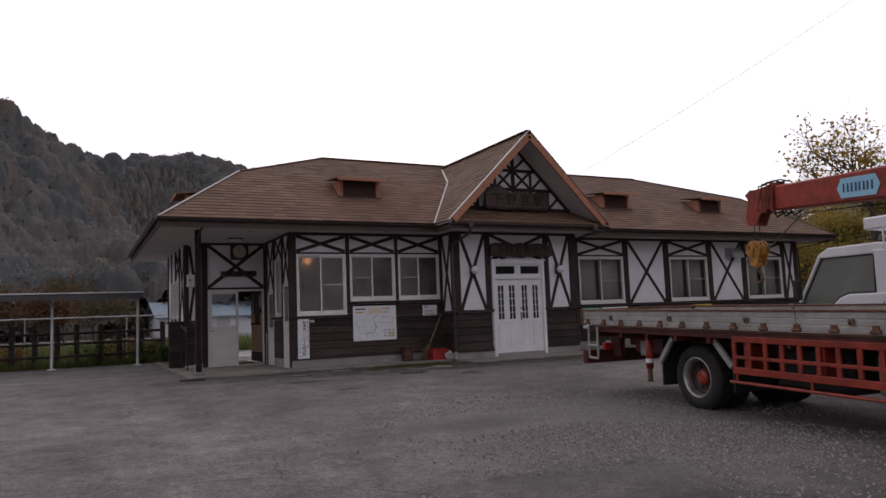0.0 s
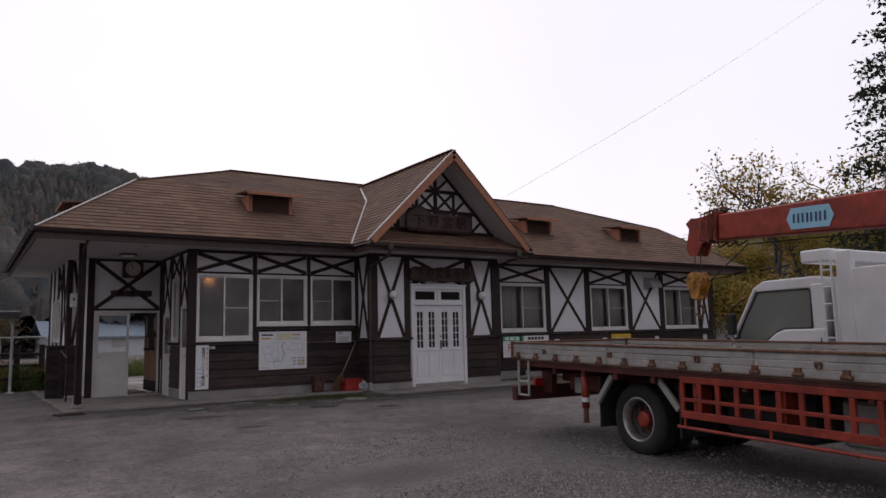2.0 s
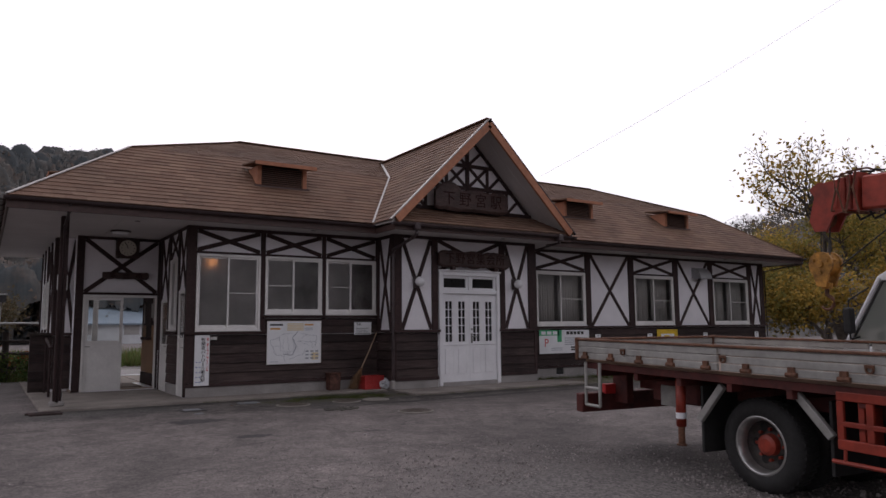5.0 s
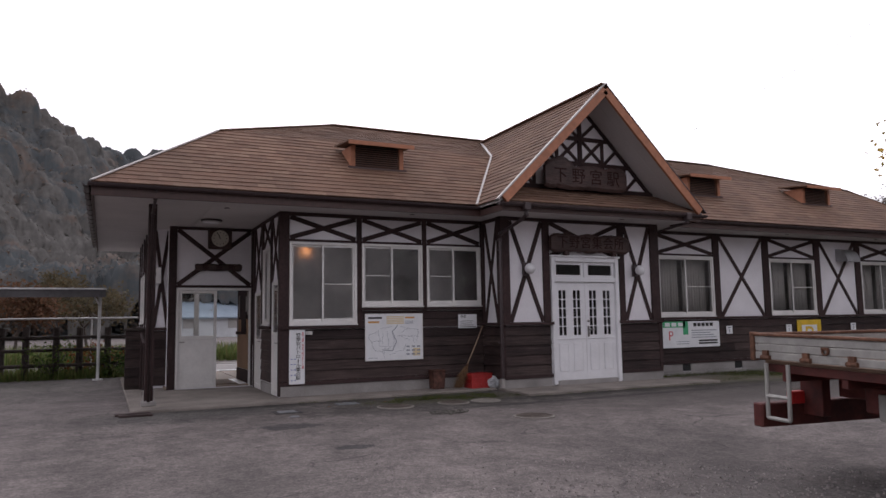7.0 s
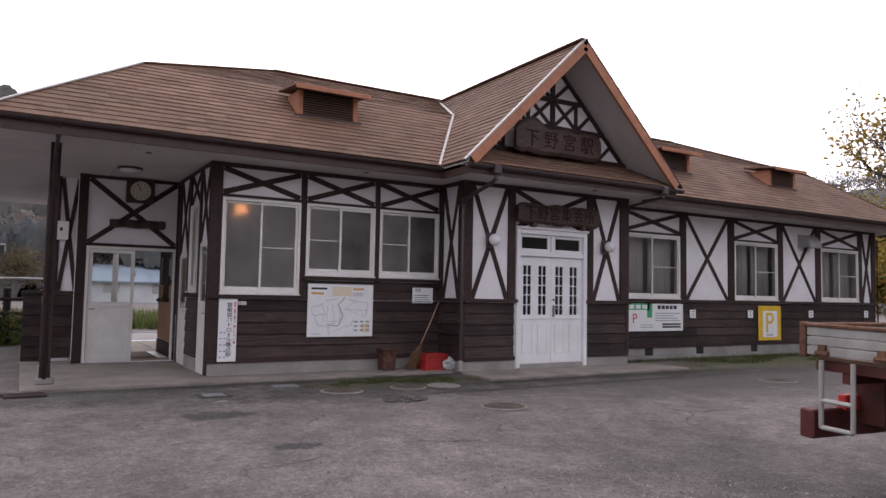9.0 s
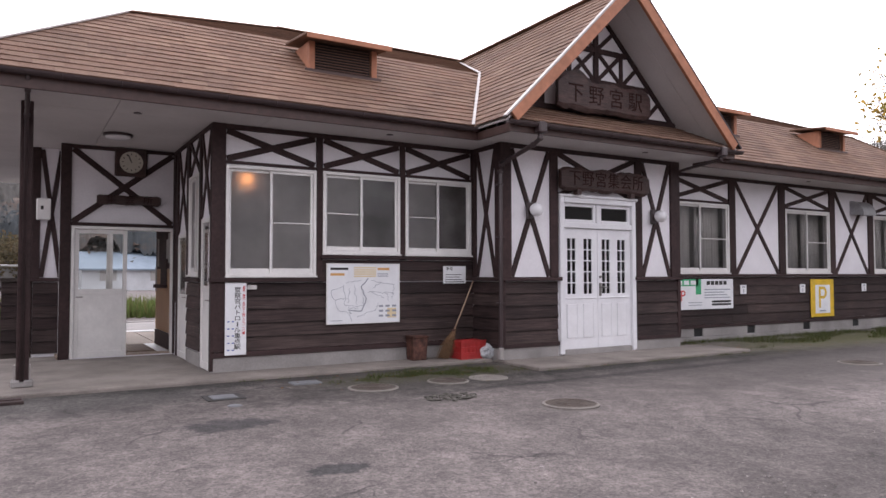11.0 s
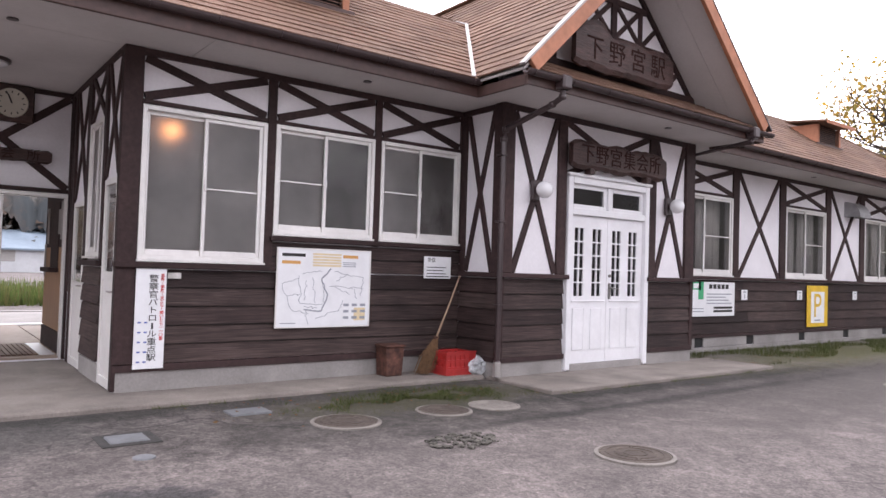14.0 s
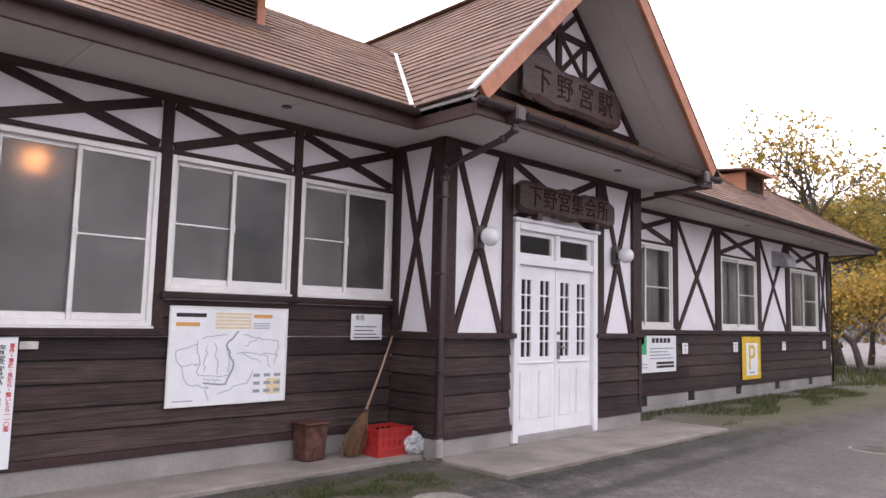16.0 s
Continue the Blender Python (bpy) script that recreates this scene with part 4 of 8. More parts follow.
# barge boards, verge strips and the lined underside of the gable
FG = Face((0, GY0, 0), (1, 0, 0), (0, -1, 0))
for s in (-1, 1):
    foot, top = (GX + s * (GW - 0.05), GE - 0.052), (GX, GZ - 0.115)
    part("bargeboard", FG.brace(foot, top, 0.185, -0.03, 0.028, bevel=0.006), BARGE, roof, "orange-brown painted bargeboard")
    part("verge_strip", FG.brace((GX + s * (GW + 0.09), GE - 0.07), (GX, GZ + 0.012), 0.028, -0.05, 0.035, bevel=0.004), FLASH if s < 0 else GUTTER, roof)
    a, b = Vector((GX + s * (GW + 0.03), 0, GE - 0.10)), Vector((GX, 0, GZ - 0.11))
    bm = fresh()
    for y0, y1 in ((GY0 + 0.032, GY0 + 0.42), (GY0 + 0.426, 16.24)):
        n = Vector((-(b - a).z, 0, (b - a).x)).normalized() * 0.012
        hexa(bm, [Vector((p.x, y, p.z)) + m for m in (-n, n) for p, y in ((a, y0), (b, y0), (b, y1), (a, y1))])
    bmesh.ops.recalc_face_normals(bm, faces=bm.faces[:])
    part("gable_lining", bm, SOFFIT, roof, "grey boarded underside of the gable")

# gable wall with its timber lattice
FK = Face((0, 16.24, 0), (1, 0, 0), (0, -1, 0))
bm = fresh()
pts = [(GX - 2.0, 3.6), (GX + 2.0, 3.6), (GX + 1.93, 3.95), (GX, GZ - 0.13), (GX - 1.93, 3.95)]
fr_v = [bm.verts.new(FK.at(u, z, 0)) for u, z in pts]
bk_v = [bm.verts.new(FK.at(u, z, -0.1)) for u, z in pts]
bm.faces.new(fr_v)
bm.faces.new(bk_v[::-1])
for i in range(5):
    bm.faces.new((fr_v[i], bk_v[i], bk_v[(i + 1) % 5], fr_v[(i + 1) % 5]))
bmesh.ops.recalc_face_normals(bm, faces=bm.faces[:])
gable_wall = part("wall", bm, PLASTER, station, "white gable wall behind a timber lattice")


def gtim(a, b, w=0.075, d=0.03):
    part("timber", FK.brace((GX + a[0], a[1]), (GX + b[0], b[1]), w, -0.01, d), TIMBER, gable_wall)


gtim((-1.90, 4.03), (1.90, 4.03), 0.09, 0.04)
gtim((-1.30, 4.57), (1.30, 4.57), 0.085, 0.036)
gtim((-0.70, 5.10), (0.70, 5.10), 0.085, 0.036)
gtim((0, 4.05), (0, 5.80), 0.10, 0.038)
for s in (-1, 1):
    gtim((s * 0.58, 4.06), (s * 0.58, 5.10), 0.075, 0.030)
    gtim((s * 1.15, 4.06), (s * 1.15, 4.57), 0.075, 0.030)
    gtim((s * 0.06, 5.06), (s * 0.55, 4.62), 0.07, 0.024)
    gtim((s * 0.06, 4.62), (s * 0.55, 5.06), 0.07, 0.020)
    gtim((s * 0.62, 4.60), (s * 0.97, 4.93), 0.07, 0.024)
    gtim((s * 0.05, 5.14), (s * 0.42, 5.46), 0.07, 0.024)
    gtim((s * 1.18, 4.08), (s * 1.52, 4.40), 0.07, 0.024)
    gtim((s * 1.92, 3.93), (s * 0.03, GZ - 0.18), 0.075, 0.042)

# dormers with louvred vents


LOUVRE = material("brown_louvre_board", (0.15, 0.078, 0.055), 0.6, grain=12, grain_amt=0.2, stain=2, stain_amt=0.25)


def dormer(m, label):
    """A shed-roofed vent, its mouth at the origin looking along -y, on a slope rising along +y."""
    d = thing("roof_vent", label, "")
    d.parent = roof
    slope = (KZ - EZ) / KIN
    d.matrix_basis = m

    def add(name, bm, mat, lab=""):
        ob = new(name, mesh_of(name, bm, mat))
        ob.parent = d
        if lab:
            ob["label"] = lab

    w, h = 0.55, 0.40
    for s in (-1, 1):
        bm = fresh()
        a = [(s * w, 0, -0.03), (s * w, h / slope * 1.05, h), (s * w, 0, h)]
        q = [bm.verts.new(v) for v in a] + [bm.verts.new((v[0] - s * 0.05, v[1], v[2])) for v in a]
        bm.faces.new((q[0], q[1], q[2]))
        bm.faces.new((q[3], q[5], q[4]))
        for i in range(3):
            bm.faces.new((q[i], q[i + 3], q[(i + 1) % 3 + 3], q[(i + 1) % 3]))
        bmesh.ops.recalc_face_normals(bm, faces=bm.faces[:])
        add("cheek", bm, BARGE, "orange-brown cheek board")
        add("corner_board", boxed(s * w - 0.09 * (s > 0) , s * w + 0.09 * (s < 0), -0.03, 0.005, -0.05, h, 0.004), BARGE)
    # dark sheet in place of the shaded hollow behind the louvres
    bm = fresh()
    box(bm, -w + 0.09, w - 0.09, 0.05, 0.06, -0.02, h)
    add("vent_backing", bm, DARKVENT)
    for i in range(9):
        bm = fresh()
        z = 0.01 + i * 0.042
        hexa(bm, [(-w + 0.09, -0.01, z), (w - 0.09, -0.01, z), (w - 0.09, 0.045, z + 0.022), (-w + 0.09, 0.045, z + 0.022),
                  (-w + 0.09, -0.01, z + 0.012), (w - 0.09, -0.01, z + 0.012), (w - 0.09, 0.045, z + 0.034), (-w + 0.09, 0.045, z + 0.034)])
        add("louvre", bm, LOUVRE)
    bm = fresh()
    hexa(bm, [(-w - 0.14, -0.28, h - 0.0), (w + 0.14, -0.28, h), (w + 0.14, 0.64, h + 0.09), (-w - 0.14, 0.64, h + 0.09),
              (-w - 0.14, -0.28, h + 0.04), (w + 0.14, -0.28, h + 0.04), (w + 0.14, 0.64, h + 0.13), (-w - 0.14, 0.64, h + 0.13)])
    add("vent_roof", soften(bm, 0.006), SHINGLE)
    add("vent_fascia", boxed(-w - 0.13, w + 0.13, -0.295, -0.275, h - 0.045, h + 0.035, 0.004), BARGE)
    add("sill", boxed(-w - 0.06, w + 0.06, -0.06, 0.02, -0.09, -0.02, 0.004), FASCIA)


DY = 17.32
for x in (6.11, 14.77, 18.94):
    dormer(pose(x, DY, main_z(DY) + 0.03), "small louvred roof vent with orange-brown cheeks")
dormer(pose(EX0 + 1.1, RY, main_z(EY0 + 1.1) + 0.03, 0, 0, -90), "louvred roof vent on the hipped end")

# soffit: boards with open joints, one mesh
bm = fresh()
x = EX0 + 0.04
while x < EX1 - 0.05:
    e = min(x + 1.815, EX1 - 0.04)
    box(bm, x, e, EY0 + 0.04, EY0 + 0.93, SOF, SOF + 0.02)
    box(bm, x, e, EY0 + 0.936, EY0 + 4.6, SOF, SOF + 0.02)
    box(bm, x, e, EY0 + 4.606, EY1 - 0.04, SOF, SOF + 0.02)
    x = e + 0.006
x = GX - GW + 0.08
while x < GX + GW - 0.1:
    e = min(x + 1.63, GX + GW - 0.08)
    box(bm, x, e, GY0 + 0.06, EY0 + 0.034, SOF, SOF + 0.02)
    x = e + 0.006
solid("ceiling", bm, SOFFIT, "grey painted eaves soffit boards", "ceiling", "structure")

# fascias and gutters


def gutter(a, b, r=0.055):
    a, b = Vector(a), Vector(b)
    d = (b - a).normalized()
    s = d.cross(Vector((0, 0, 1)))
    bm = fresh()
    rings = []
    for p in (a, b):
        rings.append([[bm.verts.new(p + s * (math.cos(t) * q) + Vector((0, 0, -math.sin(t) * q))) for t in [math.pi * k / 8 for k in range(9)]] for q in (r, r - 0.006)])
    for q in (0, 1):
        for k in range(8):
            bm.faces.new((rings[0][q][k], rings[0][q][k + 1], rings[1][q][k + 1], rings[1][q][k]))
    for k in (0, 8):
        bm.faces.new((rings[0][0][k], rings[0][1][k], rings[1][1][k], rings[1][0][k]))
    for e in (0, 1):
        for k in range(8):
            bm.faces.new((rings[e][0][k], rings[e][1][k], rings[e][1][k + 1], rings[e][0][k + 1]))
    L = (b - a).length
    n = int(L / 0.6)
    for i in range(n + 1):
        p = a + d * (0.1 + (L - 0.2) * i / max(1, n))
        c = [p + s * (math.cos(t) * (r + 0.004)) + Vector((0, 0, -math.sin(t) * (r + 0.004))) for t in [math.pi * k / 8 for k in range(9)]]
        tube(bm, c, 0.007, 4)
    bmesh.ops.recalc_face_normals(bm, faces=bm.faces[:])
    part("gutter", bm, GUTTER, roof)


def fascia(x0, x1, y0, y1, z0=SOF - 0.035, z1=EZ - 0.03):
    part("fascia", boxed(x0, x1, y0, y1, z0, z1, 0.005), FASCIA, roof)


GL, GR = GX - GW, GX + GW
fascia(EX0, GL + 0.06, EY0, EY0 + 0.038)
fascia(GR - 0.06, EX1, EY0, EY0 + 0.038)
fascia(EX0, EX0 + 0.038, EY0 + 0.04, EY1)
fascia(EX1 - 0.038, EX1, EY0 + 0.04, EY1)
fascia(GL + 0.02, GR - 0.02, GY0 + 0.03, GY0 + 0.062, SOF - 0.04, 3.52)
fascia(GL + 0.02, GL + 0.058, GY0 + 0.064, EY0, SOF - 0.04, 3.46)
fascia(GR - 0.058, GR - 0.02, GY0 + 0.064, EY0, SOF - 0.04, 3.46)
gutter((EX0 - 0.05, EY0 - 0.06, EZ - 0.03), (GL, EY0 - 0.06, EZ - 0.045))
gutter((GR, EY0 - 0.06, EZ - 0.045), (EX1 + 0.05, EY0 - 0.06, EZ - 0.03))
gutter((EX0 - 0.06, EY1, EZ - 0.03), (EX0 - 0.06, EY0 - 0.05, EZ - 0.03))
gutter((GL - 0.07, GY0 - 0.035, 3.475), (GR + 0.07, GY0 - 0.035, 3.47))


def downpipe(pts, r=0.03):
    bm = fresh()
    tube(bm, pts, r, 10)
    for p in pts[1:-1]:
        lathe(bm, [(0, -r * 1.25), (r * 1.25, -r * 0.8), (r * 1.25, r * 0.8), (0, r * 1.25)], p, 10)
    part("downpipe", bm, GUTTER, roof, "dark brown rainwater pipe", smooth=True)


HL, HR = 8.27, 12.19
part("hopper", boxed(HL - 0.07, HL + 0.07, GY0 - 0.12, GY0 + 0.03, 3.34, 3.50, 0.02), GUTTER, roof)
downpipe([(HL, GY0 - 0.04, 3.38), (HL, GY0 - 0.03, 3.27), (HL - 0.02, GY0 + 0.10, 3.20), (8.22, YP - 0.12, 3.02), (8.21, YP - 0.105, 2.90), (8.20, YP - 0.105, 0.22), (8.20, YP - 0.105, 0.05)], 0.034)
bm = fresh()
lathe(bm, [(0.036, 0.24), (0.048, 0.23), (0.048, 0.06), (0, 0.06)], (8.20, YP - 0.105, 0), 14)
part("pipe_boot", bm, FLASH, roof, "grey pipe boot")
for z in (0.9, 1.9, 2.7):
    part("pipe_clip", boxed(8.158, 8.242, YP - 0.15, YP - 0.03, z, z + 0.02, 0.003), GUTTER, roof)
part("hopper", boxed(HR - 0.07, HR + 0.07, GY0 - 0.12, GY0 + 0.03, 3.34, 3.50, 0.02), GUTTER, roof)
downpipe([(HR, GY0 - 0.04, 3.38), (HR, GY0 - 0.02, 3.30), (XP1 + 0.10, YW - 0.075, 3.16), (XP1 + 0.10, YW - 0.075, 0.1)], 0.032)
downpipe([(EX1 - 0.1, EY0 - 0.06, 3.47), (EX1 - 0.12, EY0 + 0.0, 3.36), (X1 + 0.06, YW - 0.05, 3.12), (X1 + 0.06, YW - 0.05, 0.1)], 0.03)

# timber post of the entrance canopy
bm = boxed(1.94, 2.07, 16.98, 17.11, 0.12, SOF, 0.008)
post = part("post", bm, TIMBER, station, "dark timber canopy post")
part("post_foot", boxed(1.89, 2.12, 16.93, 17.16, 0.04, 0.13, 0.02), CONCRETE, post, "concrete foot")
for s in (-1, 1):
    part("foot_plate", boxed(2.005 + s * 0.078 - 0.008, 2.005 + s * 0.078 + 0.008, 16.99, 17.10, 0.10, 0.30, 0.003), FLASH, post, "grey steel foot plate")
downpipe([(2.0, EY0 - 0.06, 3.50), (2.0, EY0 + 0.15, 3.36), (2.0, 16.94, 3.2), (2.0, 16.94, 0.12)], 0.026)
# ---------------------------------------------------------------- signs and fittings on the station
PAPER = material("white_sign_board", (0.80, 0.81, 0.83), 0.45, grain=15, grain_amt=0.03, stain=4, stain_amt=0.06)
RED = material("red_sign_ink", (0.55, 0.03, 0.03), 0.5, grain=20, grain_amt=0.1)
BLUE = material("blue_sign_ink", (0.10, 0.14, 0.42), 0.5, grain=20, grain_amt=0.1)
GREEN = material("green_sign_ink", (0.05, 0.38, 0.17), 0.5, grain=20, grain_amt=0.1)
YELLOW = material("yellow_sign_paint", (0.72, 0.47, 0.03), 0.45, grain=12, grain_amt=0.08, stain=6, stain_amt=0.15)
ORANGE = material("orange_sign_ink", (0.62, 0.33, 0.10), 0.5, grain=20, grain_amt=0.1)
GREYINK = material("grey_map_ink", (0.30, 0.32, 0.36), 0.5, grain=20, grain_amt=0.1)
CREAM = material("cream_sign_ink", (0.72, 0.60, 0.38), 0.5, grain=20, grain_amt=0.1)


def hang(ob, parent):
    ob.parent = parent
    if parent in WORLD_ROOTS:
        ob.matrix_parent_inverse = WORLD_ROOTS[parent]
    return ob


def lettering(F, text, u, z, size, mat, parent, d, name="lettering", depth=0.001, wide=1.0, bold=0.0):
    """Built-in font, centred at (u, z) of a wall face, standing d out of it."""
    cu = bpy.data.curves.new("t", "FONT")
    cu.body = text
    cu.size = size
    cu.align_x, cu.align_y = "CENTER", "CENTER"
    cu.extrude = depth
    cu.offset = size * bold
    tmp = new("t", cu)
    me = bpy.data.meshes.new_from_object(tmp.evaluated_get(bpy.context.evaluated_depsgraph_get()))
    bpy.data.objects.remove(tmp)
    m = Matrix((( *F.u, 0), (*Vector((0, 0, 1)), 0), (*F.n, 0), (0, 0, 0, 1))).transposed()
    m.translation = F.at(u, z, d)
    me.transform(m @ Matrix.Diagonal((wide, 1, 1, 1)))
    me.materials.clear()
    me.materials.append(mat)
    me.name = name
    return hang(new(name, me), parent)


def plate(F, name, label, u0, u1, z0, z1, d0, frame_mat=None, mat=None, category="sign", t=0.012, rim=0.015, group=""):
    """A flat board on the wall, with a thin frame where it has one."""
    g = thing(name, label, category, tuple(F.at((u0 + u1) / 2, z0, d0)), group)
    part("board", F.block(u0, u1, z0, z1, d0, d0 + t, bevel=0.002), mat or PAPER, g)
    if frame_mat:
        b = fresh()
        e = d0 + t + 0.006
        F.block(u0 - rim, u0, z0 - rim, z1 + rim, d0, e, b)
        F.block(u1, u1 + rim, z0 - rim, z1 + rim, d0, e, b)
        F.block(u0, u1, z0 - rim, z0, d0, e, b)
        F.block(u0, u1, z1, z1 + rim, d0, e, b)
        part("frame", soften(b, 0.003), frame_mat, g)
    return g


def bars(F, parent, mat, spots, d, name="printed_bar"):
    bm = fresh()
    for u0, u1, z0, z1 in spots:
        F.block(u0, u1, z0, z1, d, d + 0.0012, bm)
    ob = part(name, bm, mat, parent)
    if len(spots) > 1:
        ob["kind"] = "stuff"
    return ob


# patrol notice, written downwards
u0, u1, z0, z1 = 4.315, 4.60, 0.265, 1.235
g = plate(FW, "patrol_sign", "tall white sign with black and red vertical lettering", u0, u1, z0, z1, 0.05)
d = 0.0635
col = u0 + 0.165
for i, ch in enumerate("警察官パトロール重点駅"):
    if ch == "ー":
        bars(FW, g, INK, [(col - 0.009, col + 0.009, z1 - 0.10 - i * 0.0765 - 0.03, z1 - 0.10 - i * 0.0765 + 0.03)], d, "lettering")
    else:
        lettering(FW, ch, col, z1 - 0.10 - i * 0.0765, 0.077, INK, g, d, bold=0.005, wide=1.2)
for i, ch in enumerate("事件・事故・見たら・聞いたら一一〇番"):
    lettering(FW, ch, u0 + 0.248, z1 - 0.07 - i * 0.036, 0.040, RED, g, d, bold=0.012)
bars(FW, g, BLUE, [(u0 + 0.03 + 0.06 * j, u0 + 0.06 + 0.06 * j, z0 + 0.06 + i * 0.095, z0 + 0.075 + i * 0.095) for i in range(5) for j in range(2)], d)
part("tag", FW.block(4.61, 4.74, 1.14, 1.20, 0.045, 0.060, bevel=0.004), material("torn_paper", (0.5, 0.48, 0.46), 0.8, grain=20, stain=8), g, "torn pale paper tag")

# area map
u0, u1, z0, z1 = 5.76, 6.915, 0.635, 1.49
g = plate(FW, "map_board", "framed white area map with grey rivers and roads", u0, u1, z0, z1, 0.045, ALU)
d = 0.0585
W, H = u1 - u0, z1 - z0
q = lambda a, b: (u0 + a * W, z0 + b * H)
bars(FW, g, INK, [(*(q(0.04, 0)[0], q(0.28, 0)[0]), q(0, 0.905)[1], q(0, 0.945)[1])], d)
bars(FW, g, ORANGE, [(q(0.04, 0)[0], q(0.23, 0)[0], q(0, 0.81)[1], q(0, 0.85)[1]), (q(0.69, 0)[0], q(0.86, 0)[0], q(0, 0.905)[1], q(0, 0.945)[1])], d)
bars(FW, g, CREAM, [(q(0.36, 0)[0], q(0.67, 0)[0], q(0, 0.785 + i * 0.037)[1], q(0, 0.810 + i * 0.037)[1]) for i in range(5)], d)
bars(FW, g, GREYINK, [(q(0.69, 0)[0], q(0.84, 0)[0], q(0, 0.84 - i * 0.025)[1], q(0, 0.85 - i * 0.025)[1]) for i in range(3)]
     + [(q(0.71 + 0.095 * i, 0)[0], q(0.77 + 0.095 * i, 0)[0], q(0, 0.09 + 0.085 * j)[1], q(0, 0.125 + 0.085 * j)[1]) for i in range(3) for j in range(3)]
     + [(q(0.04, 0)[0], q(0.20, 0)[0], q(0, 0.04)[1], q(0, 0.05)[1])], d)
bars(FW, g, CREAM, [(q(0.83, 0)[0], q(0.96, 0)[0], q(0, 0.07)[1], q(0, 0.24)[1])], d - 0.0005)


def road(pts, w, mat, name="map_line"):
    bm = fresh()
    for a, b in zip(pts, pts[1:]):
        FW.brace(q(*a), q(*b), w, d, d + 0.0012, bm, bevel=0)
    part(name, bm, mat, g)


rr = random.Random(11)


def wander(a, b, n, amp):
    return [(a[0] + (b[0] - a[0]) * i / n + (rr.uniform(-amp, amp) if 0 < i < n else 0), a[1] + (b[1] - a[1]) * i / n + (rr.uniform(-amp, amp) if 0 < i < n else 0)) for i in range(n + 1)]


road(wander((0.56, 0.76), (0.46, 0.62), 4, 0.01) + wander((0.46, 0.62), (0.53, 0.42), 5, 0.012) + wander((0.53, 0.42), (0.47, 0.20), 5, 0.012) + wander((0.47, 0.2), (0.28, 0.22), 4, 0.01), 0.016, GREYINK)
for a, b in (((0.05, 0.55), (0.22, 0.62)), ((0.22, 0.66), (0.24, 0.30)), ((0.24, 0.30), (0.50, 0.28)), ((0.05, 0.55), (0.15, 0.22)), ((0.15, 0.22), (0.33, 0.16)),
             ((0.60, 0.72), (0.93, 0.65)), ((0.93, 0.65), (0.90, 0.40)), ((0.55, 0.52), (0.93, 0.50)), ((0.60, 0.52), (0.78, 0.42)), ((0.30, 0.2), (0.33, 0.03)),
             ((0.40, 0.10), (0.66, 0.20)), ((0.25, 0.68), (0.46, 0.72)), ((0.66, 0.2), (0.70, 0.34)), ((0.8, 0.52), (0.86, 0.36)), ((0.28, 0.26), (0.42, 0.24)), ((0.3, 0.6), (0.28, 0.34)), ((0.36, 0.64), (0.40, 0.3)), ((0.1, 0.4), (0.24, 0.42)), ((0.62, 0.6), (0.74, 0.7)), ((0.5, 0.3), (0.46, 0.62))):
    road(wander(a, b, 7, 0.016), 0.0055, GREYINK)

# small notice by the porch
g = plate(FW, "notice_board", "small white handwritten notice on the planks", 7.71, 8.13, 1.20, 1.475, 0.04)
lettering(FW, "各位", 7.82, 1.43, 0.062, INK, g, 0.0525, bold=0.012)
bars(FW, g, INK, [(7.75, 8.05 - 0.04 * (i % 2), 1.335 - i * 0.04, 1.345 - i * 0.04) for i in range(3)] + [(7.74, 8.10, 1.218, 1.230)], 0.0525)

# parking notice and yellow P board on the east wing
u0, u1, z0, z1 = 13.0, 14.78, 0.635, 1.245
g = plate(FW, "parking_sign", "white parking notice with a green heading", u0, u1, z0, z1, 0.04)
d = 0.0525
bars(FW, g, GREEN, [(u0, u0 + 0.70, z1 - 0.14, z1), (u0 + 0.62, u0 + 0.78, z0 + 0.3, z1)], d)
bars(FW, g, PAPER, [(u0 + 0.07 + 0.2 * i, u0 + 0.22 + 0.2 * i, z1 - 0.115, z1 - 0.03) for i in range(3)], d + 0.0015)
lettering(FW, "P", u0 + 0.24, z0 + 0.27, 0.30, RED, g, d)
bars(FW, g, INK, [(u0 + 0.95 + 0.13 * i, u0 + 1.05 + 0.13 * i, z1 - 0.12, z1 - 0.04) for i in range(5)], d)
bars(FW, g, GREYINK, [(u0 + 0.88, u1 - 0.10 - 0.1 * (i % 3), z0 + 0.22 + i * 0.055, z0 + 0.24 + i * 0.055) for i in range(4)] + [(u0 + 0.40, u0 + 0.80, z0 + 0.08 + 0.05 * i, z0 + 0.095 + 0.05 * i) for i in range(2)], d)
bars(FW, g, INK, [(u0 + 1.1, u1 - 0.08, z0 + 0.07 + i * 0.06, z0 + 0.11 + i * 0.06) for i in range(2)], d)

u0, u1, z0, z1 = 17.53, 18.44, 0.36, 1.225
g = plate(FW, "parking_board", "yellow board with a white panel and yellow letter P", u0, u1, z0, z1, 0.04, mat=YELLOW)
part("white_panel", FW.block(u0 + 0.17, u1 - 0.16, z0 + 0.08, z1 - 0.13, 0.052, 0.056), PAPER, g)
lettering(FW, "P", (u0 + u1) / 2 - 0.02, z0 + 0.42, 0.72, YELLOW, g, 0.058)
bars(FW, g, GREYINK, [(u0 + 0.32, u1 - 0.34, z0 + 0.12, z0 + 0.15)], 0.058)

